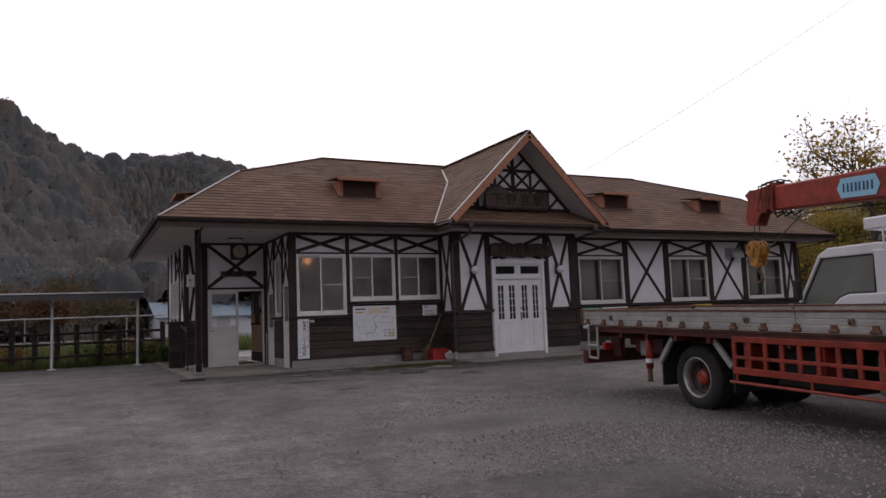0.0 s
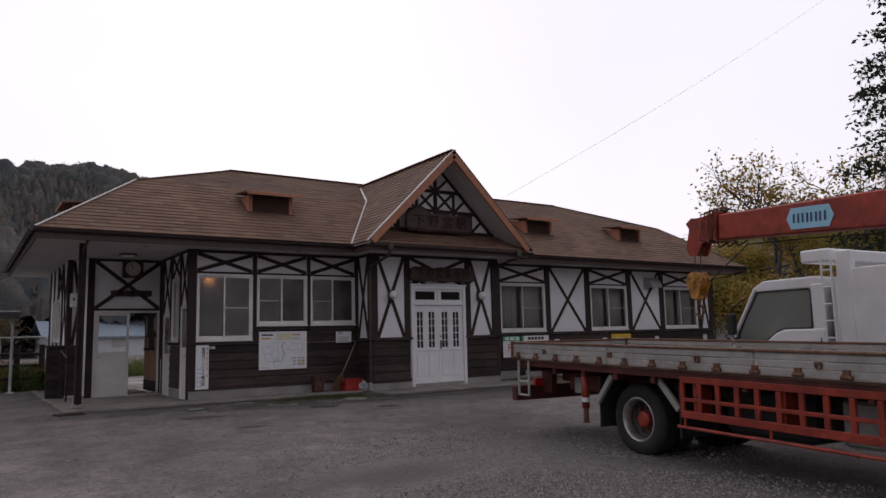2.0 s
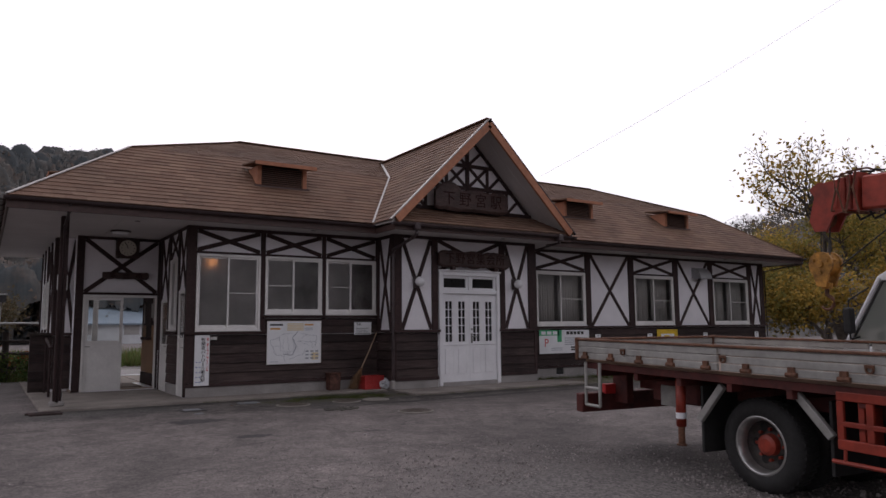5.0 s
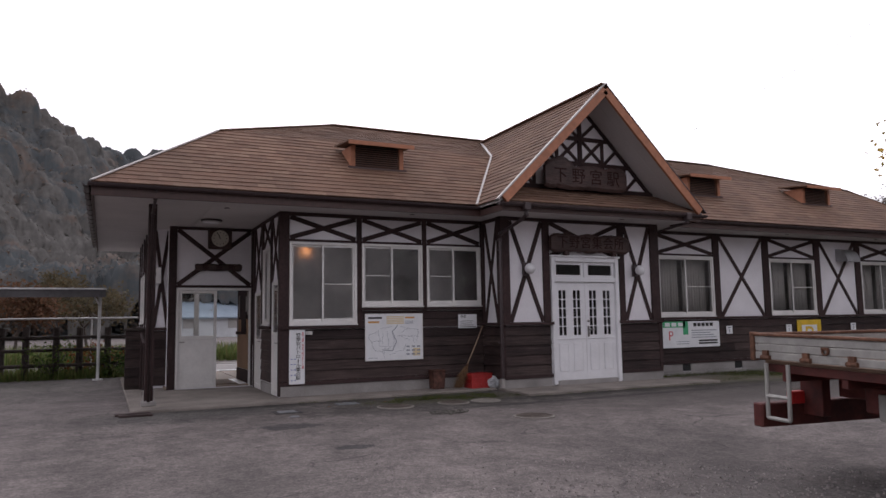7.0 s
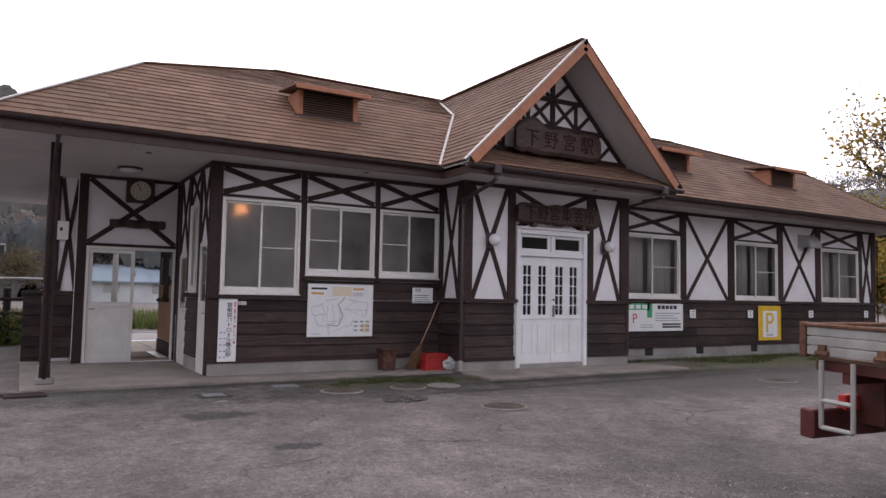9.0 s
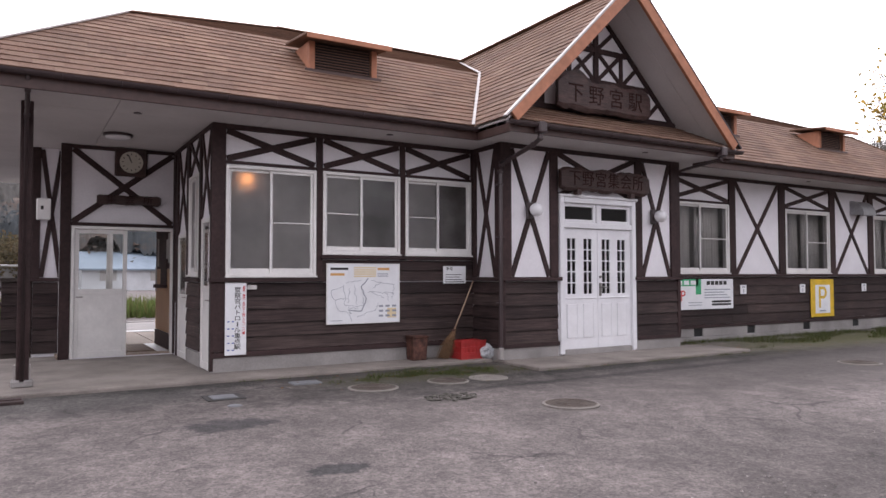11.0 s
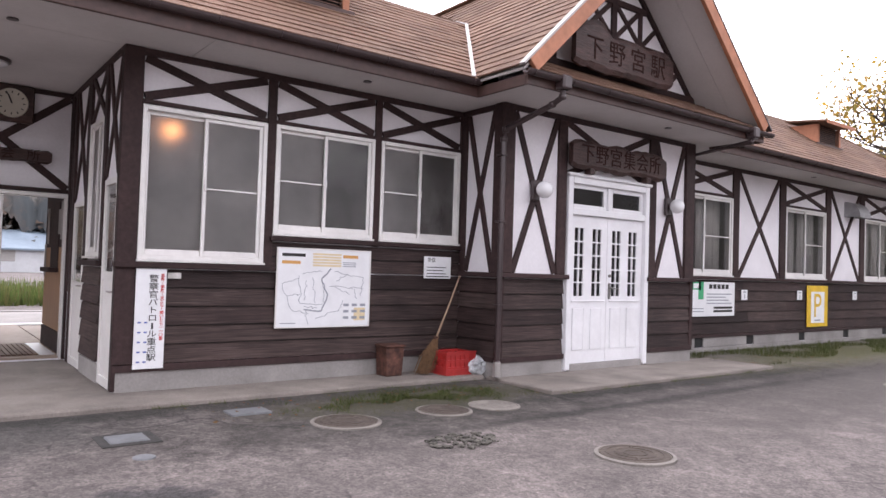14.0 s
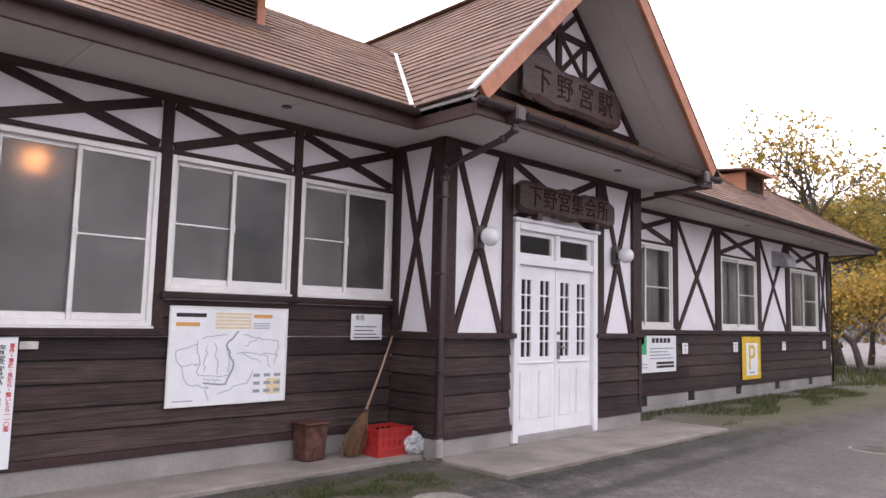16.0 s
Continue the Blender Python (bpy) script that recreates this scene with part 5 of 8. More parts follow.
for i, u in enumerate((15.12, 17.22, 19.75, 22.40)):
    g = plate(FW, "bay_number_plate", "small white plate with grey markings", u - 0.10, u + 0.10, 0.925, 1.115, 0.04, group="bay plates")
    bars(FW, g, GREYINK, [(u - 0.015, u + 0.015, 0.95, 1.03), (u - 0.05, u + 0.05, 1.06, 1.085)], 0.0525)

# carved name boards


# shade of the carved strokes, given as a dark letter colour
CUT_SHADE = material("cut_letter_shadow", (0.035, 0.018, 0.0155), 0.95, spec=0.1, grain=20, grain_amt=0.3)


def carved(F, name, label, u0, u1, z0, z1, d0, text, size, seed, hump=0.0):
    """A rough-edged slab of wood; thin dark letters on it stand in for shaded cuts."""
    g = thing(name, label, "sign", tuple(F.at((u0 + u1) / 2, z0, d0)))
    rnd = random.Random(seed)
    bm = fresh()
    n = 22
    tops, bots = [], []
    for i in range(n + 1):
        u = u0 + (u1 - u0) * i / n
        e = 0.016 * math.sin(i * 0.9 + seed) + rnd.uniform(-0.015, 0.015)
        f = 0.016 * math.sin(i * 0.7 + 2 * seed) + rnd.uniform(-0.015, 0.015)
        wv = min(1.0, (z1 - z0) / 0.45)
        e, f = e * wv, f * wv
        k = 0.05 * wv if i in (0, n) else 0
        e += hump * max(0.0, math.sin(math.pi * i / (n * 0.36))) if i < n * 0.36 else 0.0
        tops.append((u, z1 + e - k))
        bots.append((u, z0 + f + k))
    prof = [(0.0, 0.0), (0.02, 0.6), (0.05, 1.0)]
    rows = []
    for i in range(n + 1):
        col = []
        zt, zb, u = tops[i][1], bots[i][1], tops[i][0]
        for t, k in ((0, 0), (0.0, 0.55), (0.12, 1), (0.5, 1.06), (0.88, 1), (1, 0.55), (1, 0)):
            col.append(bm.verts.new(F.at(u, zb + (zt - zb) * t, d0 + 0.075 * k + 0.006 * noise.noise(Vector((u * 6, t * 4, seed))))))
        rows.append(col)
    for a, b in zip(rows, rows[1:]):
        for i in range(6):
            bm.faces.new((a[i], b[i], b[i + 1], a[i + 1]))
    bm.faces.new([c for c in rows[0]])
    bm.faces.new([c for c in rows[-1]][::-1])
    bmesh.ops.recalc_face_normals(bm, faces=bm.faces[:])
    part("slab", bm, CARVED, g, smooth=False)
    step = (u1 - u0) * 0.86 / len(text)
    for i, ch in enumerate(text):
        lettering(F, ch, (u0 + u1) / 2 + (i - (len(text) - 1) / 2) * step, (z0 + z1) / 2, size, CUT_SHADE, g, d0 + 0.081, depth=0.003)
    return g


FKF = Face((0, 16.24, 0), (1, 0, 0), (0, -1, 0))
carved(FKF, "station_name_board", "rough dark wooden slab carved with the station name", 9.14, 11.17, 3.96, 4.46, 0.24, "下野宮駅", 0.34, 3, 0.15)
carved(FP, "hall_name_board", "rough dark wooden slab over the white door", 9.36, 11.34, 2.70, 3.07, 0.09, "下野宮集会所", 0.27, 5)
carved(FE, "room_name_board", "narrow dark wooden name slab over the entrance", 2.98, 3.92, 2.46, 2.61, 0.05, "集会所", 0.15, 8)
for u in (9.75, 10.95):
    part("bracket", FP.block(u - 0.05, u + 0.05, 2.64, 2.72, 0.05, 0.16, bevel=0.01), CARVED, bpy.data.objects["hall_name_board"])
for u in (9.55, 10.7):
    for z in (4.10, 4.34):
        bm = fresh()
        tube(bm, [FKF.at(u, z, 0.0), FKF.at(u, z, 0.25)], 0.02, 6)
        part("bracket", bm, GUTTER, bpy.data.objects["station_name_board"])
for u in (3.15, 3.75):
    part("bracket", FE.block(u - 0.03, u + 0.03, 2.48, 2.58, 0.02, 0.055), CARVED, bpy.data.objects["room_name_board"])

# clock
g = thing("wall_clock", "square dark wooden clock with a cream dial", "clock", tuple(FE.at(3.47, 2.93, 0.03)))
part("case", FE.block(3.23, 3.71, 2.92, 3.37, 0.03, 0.11, bevel=0.02), CARVED, g)
bm = fresh()
lathe(bm, [(0, 0.112), (0.155, 0.112), (0.165, 0.122), (0.175, 0.112), (0.175, 0.10), (0, 0.10)], FE.at(3.47, 3.145, 0.0), 32, "y")
part("dial", bm, material("pale_clock_dial", (0.56, 0.53, 0.45), 0.5, grain=10, grain_amt=0.05), g, "cream dial")
bm = fresh()
for i in range(12):
    a = i * math.tau / 12
    FE.brace((3.47 + 0.115 * math.sin(a), 3.145 + 0.115 * math.cos(a)), (3.47 + 0.142 * math.sin(a), 3.145 + 0.142 * math.cos(a)), 0.012, 0.114, 0.117, bm, 0)
part("hour_mark", bm, INK, g)
part("clock_hand", FE.brace((3.475, 3.14), (3.41, 3.275), 0.010, 0.119, 0.122, bevel=0), INK, g)
part("clock_hand", FE.brace((3.47, 3.14), (3.43, 3.24), 0.016, 0.123, 0.126, bevel=0), INK, g)

# wall lamps
LAMPGLASS = material("opal_globe", (0.78, 0.78, 0.80), 0.25, grain=6, grain_amt=0.02)


def wall_lamp(F, u, z):
    g = thing("wall_lamp", "white opal globe lamp on a dark wall plate", "lamp", tuple(F.at(u, z - 0.12, 0.03)), "door lamps")
    part("back_plate", F.block(u - 0.075, u + 0.055, z - 0.13, z + 0.13, 0.02, 0.075, bevel=0.012), GUTTER, g)
    bm = fresh()
    tube(bm, [F.at(u, z, 0.07), F.at(u, z, 0.115)], 0.04, 12)
    part("neck", bm, GUTTER, g)
    bm = fresh()
    bmesh.ops.create_uvsphere(bm, u_segments=24, v_segments=14, radius=0.105)
    bmesh.ops.translate(bm, verts=bm.verts[:], vec=F.at(u, z, 0.20))
    part("globe", bm, LAMPGLASS, g, "white opal glass globe", smooth=True)


wall_lamp(FP, 8.82, 2.345)
wall_lamp(FP, 11.57, 2.355)

# ceiling lamps under the canopy
g = thing("ceiling_light", "flat round ceiling lamp under the canopy", "lamp", (3.15, 18.6, SOF - 0.07))
bm = fresh()
lathe(bm, [(0, SOF), (0.20, SOF), (0.20, SOF - 0.03), (0.18, SOF - 0.035), (0, SOF - 0.035)], (3.15, 18.6, 0), 28)
part("rim", bm, GUTTER, g)
bm = fresh()
lathe(bm, [(0.175, SOF - 0.036), (0.165, SOF - 0.06), (0.10, SOF - 0.08), (0, SOF - 0.085)], (3.15, 18.6, 0), 28)
part("diffuser", bm, LAMPGLASS, g, smooth=True)
for x, y in ((6.55, 16.62), (3.2, 17.0), (10.9, 15.8), (16.8, 16.6), (20.3, 16.6)):
    bm = fresh()
    lathe(bm, [(0, SOF - 0.002), (0.045, SOF - 0.002), (0.05, SOF - 0.012), (0.035, SOF - 0.014), (0, SOF - 0.014)], (x, y, 0), 16)
    solid("soffit_vent", bm, GUTTER, "small round dark vent in the soffit", "vent", group="soffit vents")

# lamp that glows behind the frosted window
LAMPON = bpy.data.materials.new("warm_bulb")
LAMPON.use_nodes = True
e = LAMPON.node_tree.nodes["Principled BSDF"]
e.inputs["Base Color"].default_value = (0.9, 0.7, 0.5, 1)
e.inputs["Emission Color"].default_value = (1.0, 0.40, 0.13, 1)
e.inputs["Emission Strength"].default_value = 5.0
g = thing("hanging_lamp", "round warm lamp hanging inside the window", "lamp", (4.80, 17.80, 2.62))
bm = fresh()
bmesh.ops.create_uvsphere(bm, u_segments=16, v_segments=10, radius=0.075)
bmesh.ops.translate(bm, verts=bm.verts[:], vec=(4.80, 17.80, 2.74))
part("globe", bm, LAMPON, g, smooth=True)
bm = fresh()
tube(bm, [(4.80, 17.80, 2.81), (4.80, 17.80, SOF)], 0.008, 6)
part("cord", bm, INK, g)

# curtains behind the east windows
CURTAIN = material("grey_curtain_cloth", (0.66, 0.645, 0.63), 0.9, grain=120, grain_amt=0.1, stain=1.5, stain_amt=0.2)
for a, b in ((13.0, 13.80), (16.7, 17.5), (20.3, 21.1), (13.95, 14.7), (17.65, 18.35), (21.3, 22.05)):
    bm = fresh()
    prev = None
    n = 60
    for i in range(n + 1):
        u = a + (b - a) * i / n
        y = YW + 0.24 + 0.025 * math.sin(i * 0.95) + 0.01 * math.sin(i * 0.37)
        now = (bm.verts.new((u, y, 1.3)), bm.verts.new((u, y * 0.6 + (YW + 0.24) * 0.4, 2.86)))
        if prev:
            bm.faces.new((prev[0], now[0], now[1], prev[1]))
        prev = now
    ob = solid("curtain", bm, CURTAIN, "grey cloth curtain hanging in folds behind glass", "curtain", group="curtains", smooth=True)
    mo = ob.modifiers.new("thick", "SOLIDIFY")
    mo.thickness = 0.006
    rail = fresh()
    tube(rail, [(a - 0.02, YW + 0.24, 2.87), (b + 0.02, YW + 0.24, 2.87)], 0.012, 6)
    part("curtain_rail", rail, ALU, ob)

# vent hood on the wall
g = thing("vent_hood", "grey metal extractor hood on the plaster", "vent", tuple(FW.at(19.55, 2.78, 0)))
bm = fresh()
prof = [(0.0, 0.0), (0.0, 0.34)] + [(0.34 * math.sin(t), 0.34 * math.cos(t)) for t in [math.pi / 2 * k / 8 for k in range(1, 9)]] + [(0.34, -0.02)]
rows = [[bm.verts.new(FW.at(u, 2.78 + z, dd)) for dd, z in prof] for u in (19.28, 19.82)]
for i in range(len(prof) - 1):
    bm.faces.new((rows[0][i], rows[0][i + 1], rows[1][i + 1], rows[1][i]))
bm.faces.new(rows[0])
bm.faces.new(rows[1][::-1])
bmesh.ops.recalc_face_normals(bm, faces=bm.faces[:])
part("hood", bm, material("galvanised_grey", (0.42, 0.42, 0.43), 0.5, 0.5, grain=15, grain_amt=0.1, stain=3), g)

# meter box by the entrance
g = thing("meter_box", "cream electric meter box on the timber", "box", tuple(FN.at(2.27, 2.22, 0.03)))
part("case", FN.block(2.17, 2.37, 2.22, 2.56, 0.036, 0.14, bevel=0.015), ALU, g)
part("meter_window", FN.block(2.23, 2.27, 2.38, 2.44, 0.14, 0.145, bevel=0.002), INK, g)

# ---------------------------------------------------------------- things standing on the apron
ZS = 0.045
RUST = material("rusty_tin", (0.115, 0.050, 0.036), 0.7, 0.2, grain=14, grain_amt=0.4, stain=7, stain_amt=0.5, bump=0.3, bump_scale=50)
g = thing("litter_bin", "square rusty brown tin bin with a lid", "bin", (7.17, 16.93, ZS))
bm = fresh()
hexa(bm, [(7.055, 16.83, ZS), (7.285, 16.83, ZS), (7.285, 17.05, ZS), (7.055, 17.05, ZS), (7.04, 16.815, 0.385), (7.30, 16.815, 0.385), (7.30, 17.05, 0.385), (7.04, 17.05, 0.385)])
part("body", soften(bm, 0.012), RUST, g)
part("lid", boxed(7.03, 7.31, 16.80, 17.055, 0.386, 0.412, 0.008), RUST, g)

CRATE = material("red_crate_plastic", (0.42, 0.030, 0.028), 0.45, grain=15, grain_amt=0.12, stain=5, stain_amt=0.25)
g = thing("plastic_crate", "red plastic crate with ribbed open sides", "crate", (7.98, 16.78, ZS))
cx0, cx1, cy0, cy1, ch = 7.74, 8.19, 16.57, 16.92, 0.275


def crate_side(ax, lo, hi, fixed, t):
    b = fresh()
    for z0, z1 in ((ZS, ZS + 0.10), (ZS + 0.155, ZS + 0.185), (ZS + 0.24, ZS + ch)):
        if ax == "x":
            box(b, lo, hi, fixed, fixed + t, z0, z1)
        else:
            box(b, fixed, fixed + t, lo, hi, z0, z1)
    n = 6
    for i in range(n + 1):
        c = lo + 0.012 + (hi - lo - 0.024) * i / n
        for z0, z1 in ((ZS + 0.10, ZS + 0.155), (ZS + 0.185, ZS + 0.24)):
            if ax == "x":
                box(b, c - 0.012, c + 0.012, fixed, fixed + t, z0, z1)
            else:
                box(b, fixed, fixed + t, c - 0.012, c + 0.012, z0, z1)
    return b


for args in (("x", cx0, cx1, cy0, 0.012), ("x", cx0, cx1, cy1 - 0.012, 0.012), ("y", cy0 + 0.013, cy1 - 0.013, cx0, 0.012), ("y", cy0 + 0.013, cy1 - 0.013, cx1 - 0.012, 0.012)):
    part("side", crate_side(*args), CRATE, g)
for a in ((cx0 + 0.014, cx1 - 0.014, cy0 + 0.0125, cy0 + 0.018), (cx0 + 0.0125, cx0 + 0.018, cy0 + 0.019, cy1 - 0.019), (cx1 - 0.018, cx1 - 0.0125, cy0 + 0.019, cy1 - 0.019)):
    part("inner_panel", boxed(*a, ZS + 0.02, ZS + 0.24, 0), CRATE, g)
part("bottom", boxed(cx0 + 0.013, cx1 - 0.013, cy0 + 0.013, cy1 - 0.013, ZS + 0.002, ZS + 0.02, 0), CRATE, g)
bm = fresh()
F_ = Face((0, cy0, 0), (1, 0, 0), (0, -1, 0))
for z in (ZS + 0.06, ZS + 0.27):
    F_.block(cx0 - 0.006, cx1 + 0.006, z, z + 0.015, 0.0, 0.008, bm)
part("rib", bm, CRATE, g)

# broom leaning in the corner
STRAW = material("broom_straw", (0.20, 0.115, 0.060), 0.85, grain=30, grain_amt=0.4)
BAMBOO = material("bamboo_handle", (0.42, 0.29, 0.20), 0.6, grain=12, grain_amt=0.2, stretch=(1, 1, 0.3))
g = thing("broom", "bamboo broom with brown twigs leaning on the wall", "broom", (7.52, 16.82, ZS))
foot, head = Vector((7.54, 16.78, ZS + 0.01)), Vector((8.24, 16.98, 1.27))
neck = foot.lerp(head, 0.36)
bm = fresh()
tube(bm, [neck - (head - foot) * 0.03, neck.lerp(head, 0.5) + Vector((0.01, 0, 0.005)), head], 0.013, 8, r_end=0.010)
part("handle", bm, BAMBOO, g, "pale bamboo stick", smooth=True)
bm = fresh()
rnd = random.Random(4)
axis = (head - foot).normalized()
for i in range(150):
    o = Vector((rnd.gauss(0, 0.42), rnd.gauss(0, 0.28), 0))
    a = neck + Vector((rnd.uniform(-0.02, 0.02), rnd.uniform(-0.02, 0.02), 0))
    b = foot + Vector((o.x * 0.105, o.y * 0.13, abs(rnd.gauss(0, 0.02))))
    m = a.lerp(b, 0.55) + Vector((o.x * 0.05, o.y * 0.05, 0))
    tube(bm, [a, m, b], 0.005, 3, False, 0.003)
part("brush", bm, STRAW, g, "splayed brown twigs")
bm = fresh()
tube(bm, [neck - axis * 0.05, neck - axis * 0.01], 0.028, 10)
part("binding", bm, RUST, g)

# clear plastic bag beside the crate
bm = fresh()
bmesh.ops.create_icosphere(bm, subdivisions=3, radius=0.14)
for v in bm.verts:
    k = 1 + 0.35 * noise.noise(v.co * 14) + 0.15 * noise.noise(v.co * 40)
    v.co = Vector((v.co.x * k * 0.95, v.co.y * k * 0.8, max(-0.10, v.co.z * k * 0.85)))
    if v.co.z > 0.08:
        v.co.x *= 0.6
        v.co.y *= 0.6
bmesh.ops.translate(bm, verts=bm.verts[:], vec=(8.36 - 0.02, 16.62 - 0.46, ZS + 0.10))
bmesh.ops.translate(bm, verts=bm.verts[:], vec=(-0.12, 0.42, 0))
solid("plastic_bag", bm, material("clear_bag_film", (0.50, 0.52, 0.54), 0.25, grain=18, grain_amt=0.5), "crumpled translucent bag of rubbish by the crate", "bag")

# planks and bricks by the canopy post
g = thing("loose_board", "short weathered board lying by the post", "board", (1.75, 16.30, 0))
part("plank", boxed(1.50, 2.0, 16.18, 16.30, 0.0, 0.035, 0.004), PLANK, g)
part("plank", boxed(1.55, 2.02, 16.02, 16.13, -0.002, 0.03, 0.004), PLANK, g)

# ---------------------------------------------------------------- covers in the yard
IRON = material("rusty_cast_iron", (0.105, 0.085, 0.072), 0.75, 0.4, grain=60, grain_amt=0.3, stain=6, stain_amt=0.4, bump=0.8, bump_scale=70)
COVER = material("concrete_cover", (0.215, 0.195, 0.175), 0.85, grain=60, grain_amt=0.2, stain=5, stain_amt=0.3, bump=0.4, bump_scale=120)


def manhole(x, y, r, mat, label):
    z = ground_z(x, y)
    g = thing("manhole_cover", label, "manhole cover", (x, y, z), "yard covers")
    bm = fresh()
    lathe(bm, [(r * 1.13, -0.02), (r * 1.13, 0.008), (r * 1.02, 0.014), (r * 1.0, 0.0)], (x, y, z), 36)
    part("ring", bm, COVER, g, "pale concrete ring")
    bm = fresh()
    lathe(bm, [(r * 0.985, -0.02), (r * 0.985, 0.012), (r * 0.96, 0.015), (0, 0.015)], (x, y, z), 36)
    part("lid", bm, mat, g)
    bm = fresh()
    for k in range(3):
        lathe(bm, [(r * (0.28 + 0.24 * k), 0.0145), (r * (0.29 + 0.24 * k), 0.020), (r * (0.34 + 0.24 * k), 0.020), (r * (0.35 + 0.24 * k), 0.0145)], (x, y, z), 30)
    for k in range(2):
        a = 0.8 + k * math.pi
        box(bm, x + r * 0.7 * math.cos(a) - 0.02, x + r * 0.7 * math.cos(a) + 0.02, y + r * 0.7 * math.sin(a) - 0.012, y + r * 0.7 * math.sin(a) + 0.012, z + 0.014, z + 0.022)
    part("relief", bm, mat, g)


for x, y, r, m in ((5.61, 15.18, 0.27, IRON), (6.65, 15.17, 0.24, IRON), (7.25, 15.14, 0.23, COVER), (7.01, 13.25, 0.27, IRON), (13.12, 13.57, 0.27, IRON)):
    manhole(x, y, r, m, "round rusty iron cover set in a concrete ring" if m is IRON else "round pale concrete cover in the yard")


WETIRON = material("damp_dark_rim", (0.042, 0.040, 0.038), 0.8, grain=40, grain_amt=0.3, stain=8, stain_amt=0.4, bump=0.5, bump_scale=90)


def square_cover(x0, x1, y0, y1, label, mat, border):
    z = ground_z(0, (y0 + y1) / 2)
    g = thing("drain_cover", label, "drain cover", ((x0 + x1) / 2, (y0 + y1) / 2, z), "yard covers")
    b = 0.07
    part("lid", boxed(x0, x1, y0, y1, z - 0.03, z + 0.016, 0.005), mat, g)
    if border:
        bm = fresh()
        for a in ((x0 - b, x0 - 0.004, y0 - b, y1 + b), (x1 + 0.004, x1 + b, y0 - b, y1 + b), (x0 - 0.003, x1 + 0.003, y0 - b, y0 - 0.004), (x0 - 0.003, x1 + 0.003, y1 + 0.004, y1 + b)):
            box(bm, *a, z - 0.03, z + 0.008)
        part("rim", bm, WETIRON, g, "dark damp rim")


GREYLID = material("grey_resin_lid", (0.165, 0.172, 0.182), 0.6, grain=30, grain_amt=0.15, stain=4, stain_amt=0.25)
square_cover(3.77, 4.04, 15.29, 15.53, "square grey cover in a dark rim", GREYLID, True)
square_cover(4.84, 5.20, 15.78, 16.02, "square grey resin cover by the apron", GREYLID, False)
g = thing("valve_cap", "small round metal valve cap in the yard", "cover", (3.89, 14.87, 0))
bm = fresh()
lathe(bm, [(0.075, -0.04), (0.075, 0.0), (0.065, 0.004), (0, 0.004)], (3.89, 14.87, ground_z(0, 14.87) + 0.008), 20)
part("lid", bm, GREYLID, g)
# broken drain filled with rubble
g = thing("rubble_drain", "sunken drain choked with leaves and broken stone", "drain", (6.1, 14.2, 0))
bm = fresh()
rnd = random.Random(8)
for i in range(150):
    a, r = rnd.uniform(0, math.tau), 0.30 * math.sqrt(rnd.random())
    c = Vector((6.1 + 1.1 * r * math.cos(a), 14.2 + 0.75 * r * math.sin(a), ground_z(0, 14.2) + 0.008))
    s = rnd.uniform(0.010, 0.028)
    vs = bmesh.ops.create_icosphere(bm, subdivisions=1, radius=s)["verts"]
    for v in vs:
        v.co = Vector((v.co.x * rnd.uniform(0.7, 1.3), v.co.y * rnd.uniform(0.7, 1.3), v.co.z * 0.5)) + c
part("rubble", bm, material("dark_rubble", (0.07, 0.065, 0.055), 0.9, grain=30, grain_amt=0.4, per="island", per_amt=0.5), g)["kind"] = "stuff"
# ---------------------------------------------------------------- crane truck
TRED = material("worn_red_truck_paint", (0.30, 0.038, 0.020), 0.5, grain=10, grain_amt=0.25, stain=4, stain_amt=0.45, bump=0.1)
TDARK = material("dark_red_chassis", (0.10, 0.020, 0.016), 0.65, grain=12, grain_amt=0.3, stain=4, stain_amt=0.5)
GATE = material("dull_aluminium_gate", (0.38, 0.37, 0.35), 0.55, 0.3, grain=25, grain_amt=0.1, stain=3, stain_amt=0.3)
RUSTY = material("rusted_steel", (0.16, 0.075, 0.045), 0.8, 0.2, grain=25, grain_amt=0.45, stain=6, stain_amt=0.4, bump=0.3)
RUBBER = material("tyre_rubber", (0.022, 0.021, 0.021), 0.85, grain=30, grain_amt=0.25, stain=6, stain_amt=0.3)
RIM = material("steel_rim", (0.45, 0.44, 0.43), 0.35, 0.8, grain=10, grain_amt=0.15, stain=8, stain_amt=0.3)
BLACK = material("black_chassis", (0.018, 0.017, 0.017), 0.7, grain=12, grain_amt=0.3)
DECKW = material("weathered_deck_board", (0.20, 0.13, 0.09), 0.8, grain=8, grain_amt=0.3, stain=2, stain_amt=0.3, stretch=(0.4, 4, 4))
CABW = material("white_vehicle_paint", (0.74, 0.74, 0.75), 0.3, grain=6, grain_amt=0.03, stain=2, stain_amt=0.1)
HOOKY = material("chipped_yellow_hook_paint", (0.40, 0.19, 0.03), 0.6, grain=14, grain_amt=0.4, stain=12, stain_amt=0.6)
AMBER = material("amber_lens", (0.75, 0.28, 0.02), 0.3, grain=10, grain_amt=0.05)
LIGHTBLUE = material("light_blue_decal", (0.30, 0.58, 0.74), 0.5, grain=14, grain_amt=0.08, stain=8, stain_amt=0.1)
# half-opaque grey-green base carries the reflection seen on the cab windows
DARKGLASS = glass("reflection_grey_cab_glass", (0.30, 0.315, 0.285), 0.05, 0.45)


def cpart(name, bm, mat, parent, label="", smooth=False):
    """A part in its thing's own metres."""
    ob = new(name, mesh_of(name, bm, mat, smooth))
    ob.parent = parent
    if label:
        ob["label"] = label
    return ob


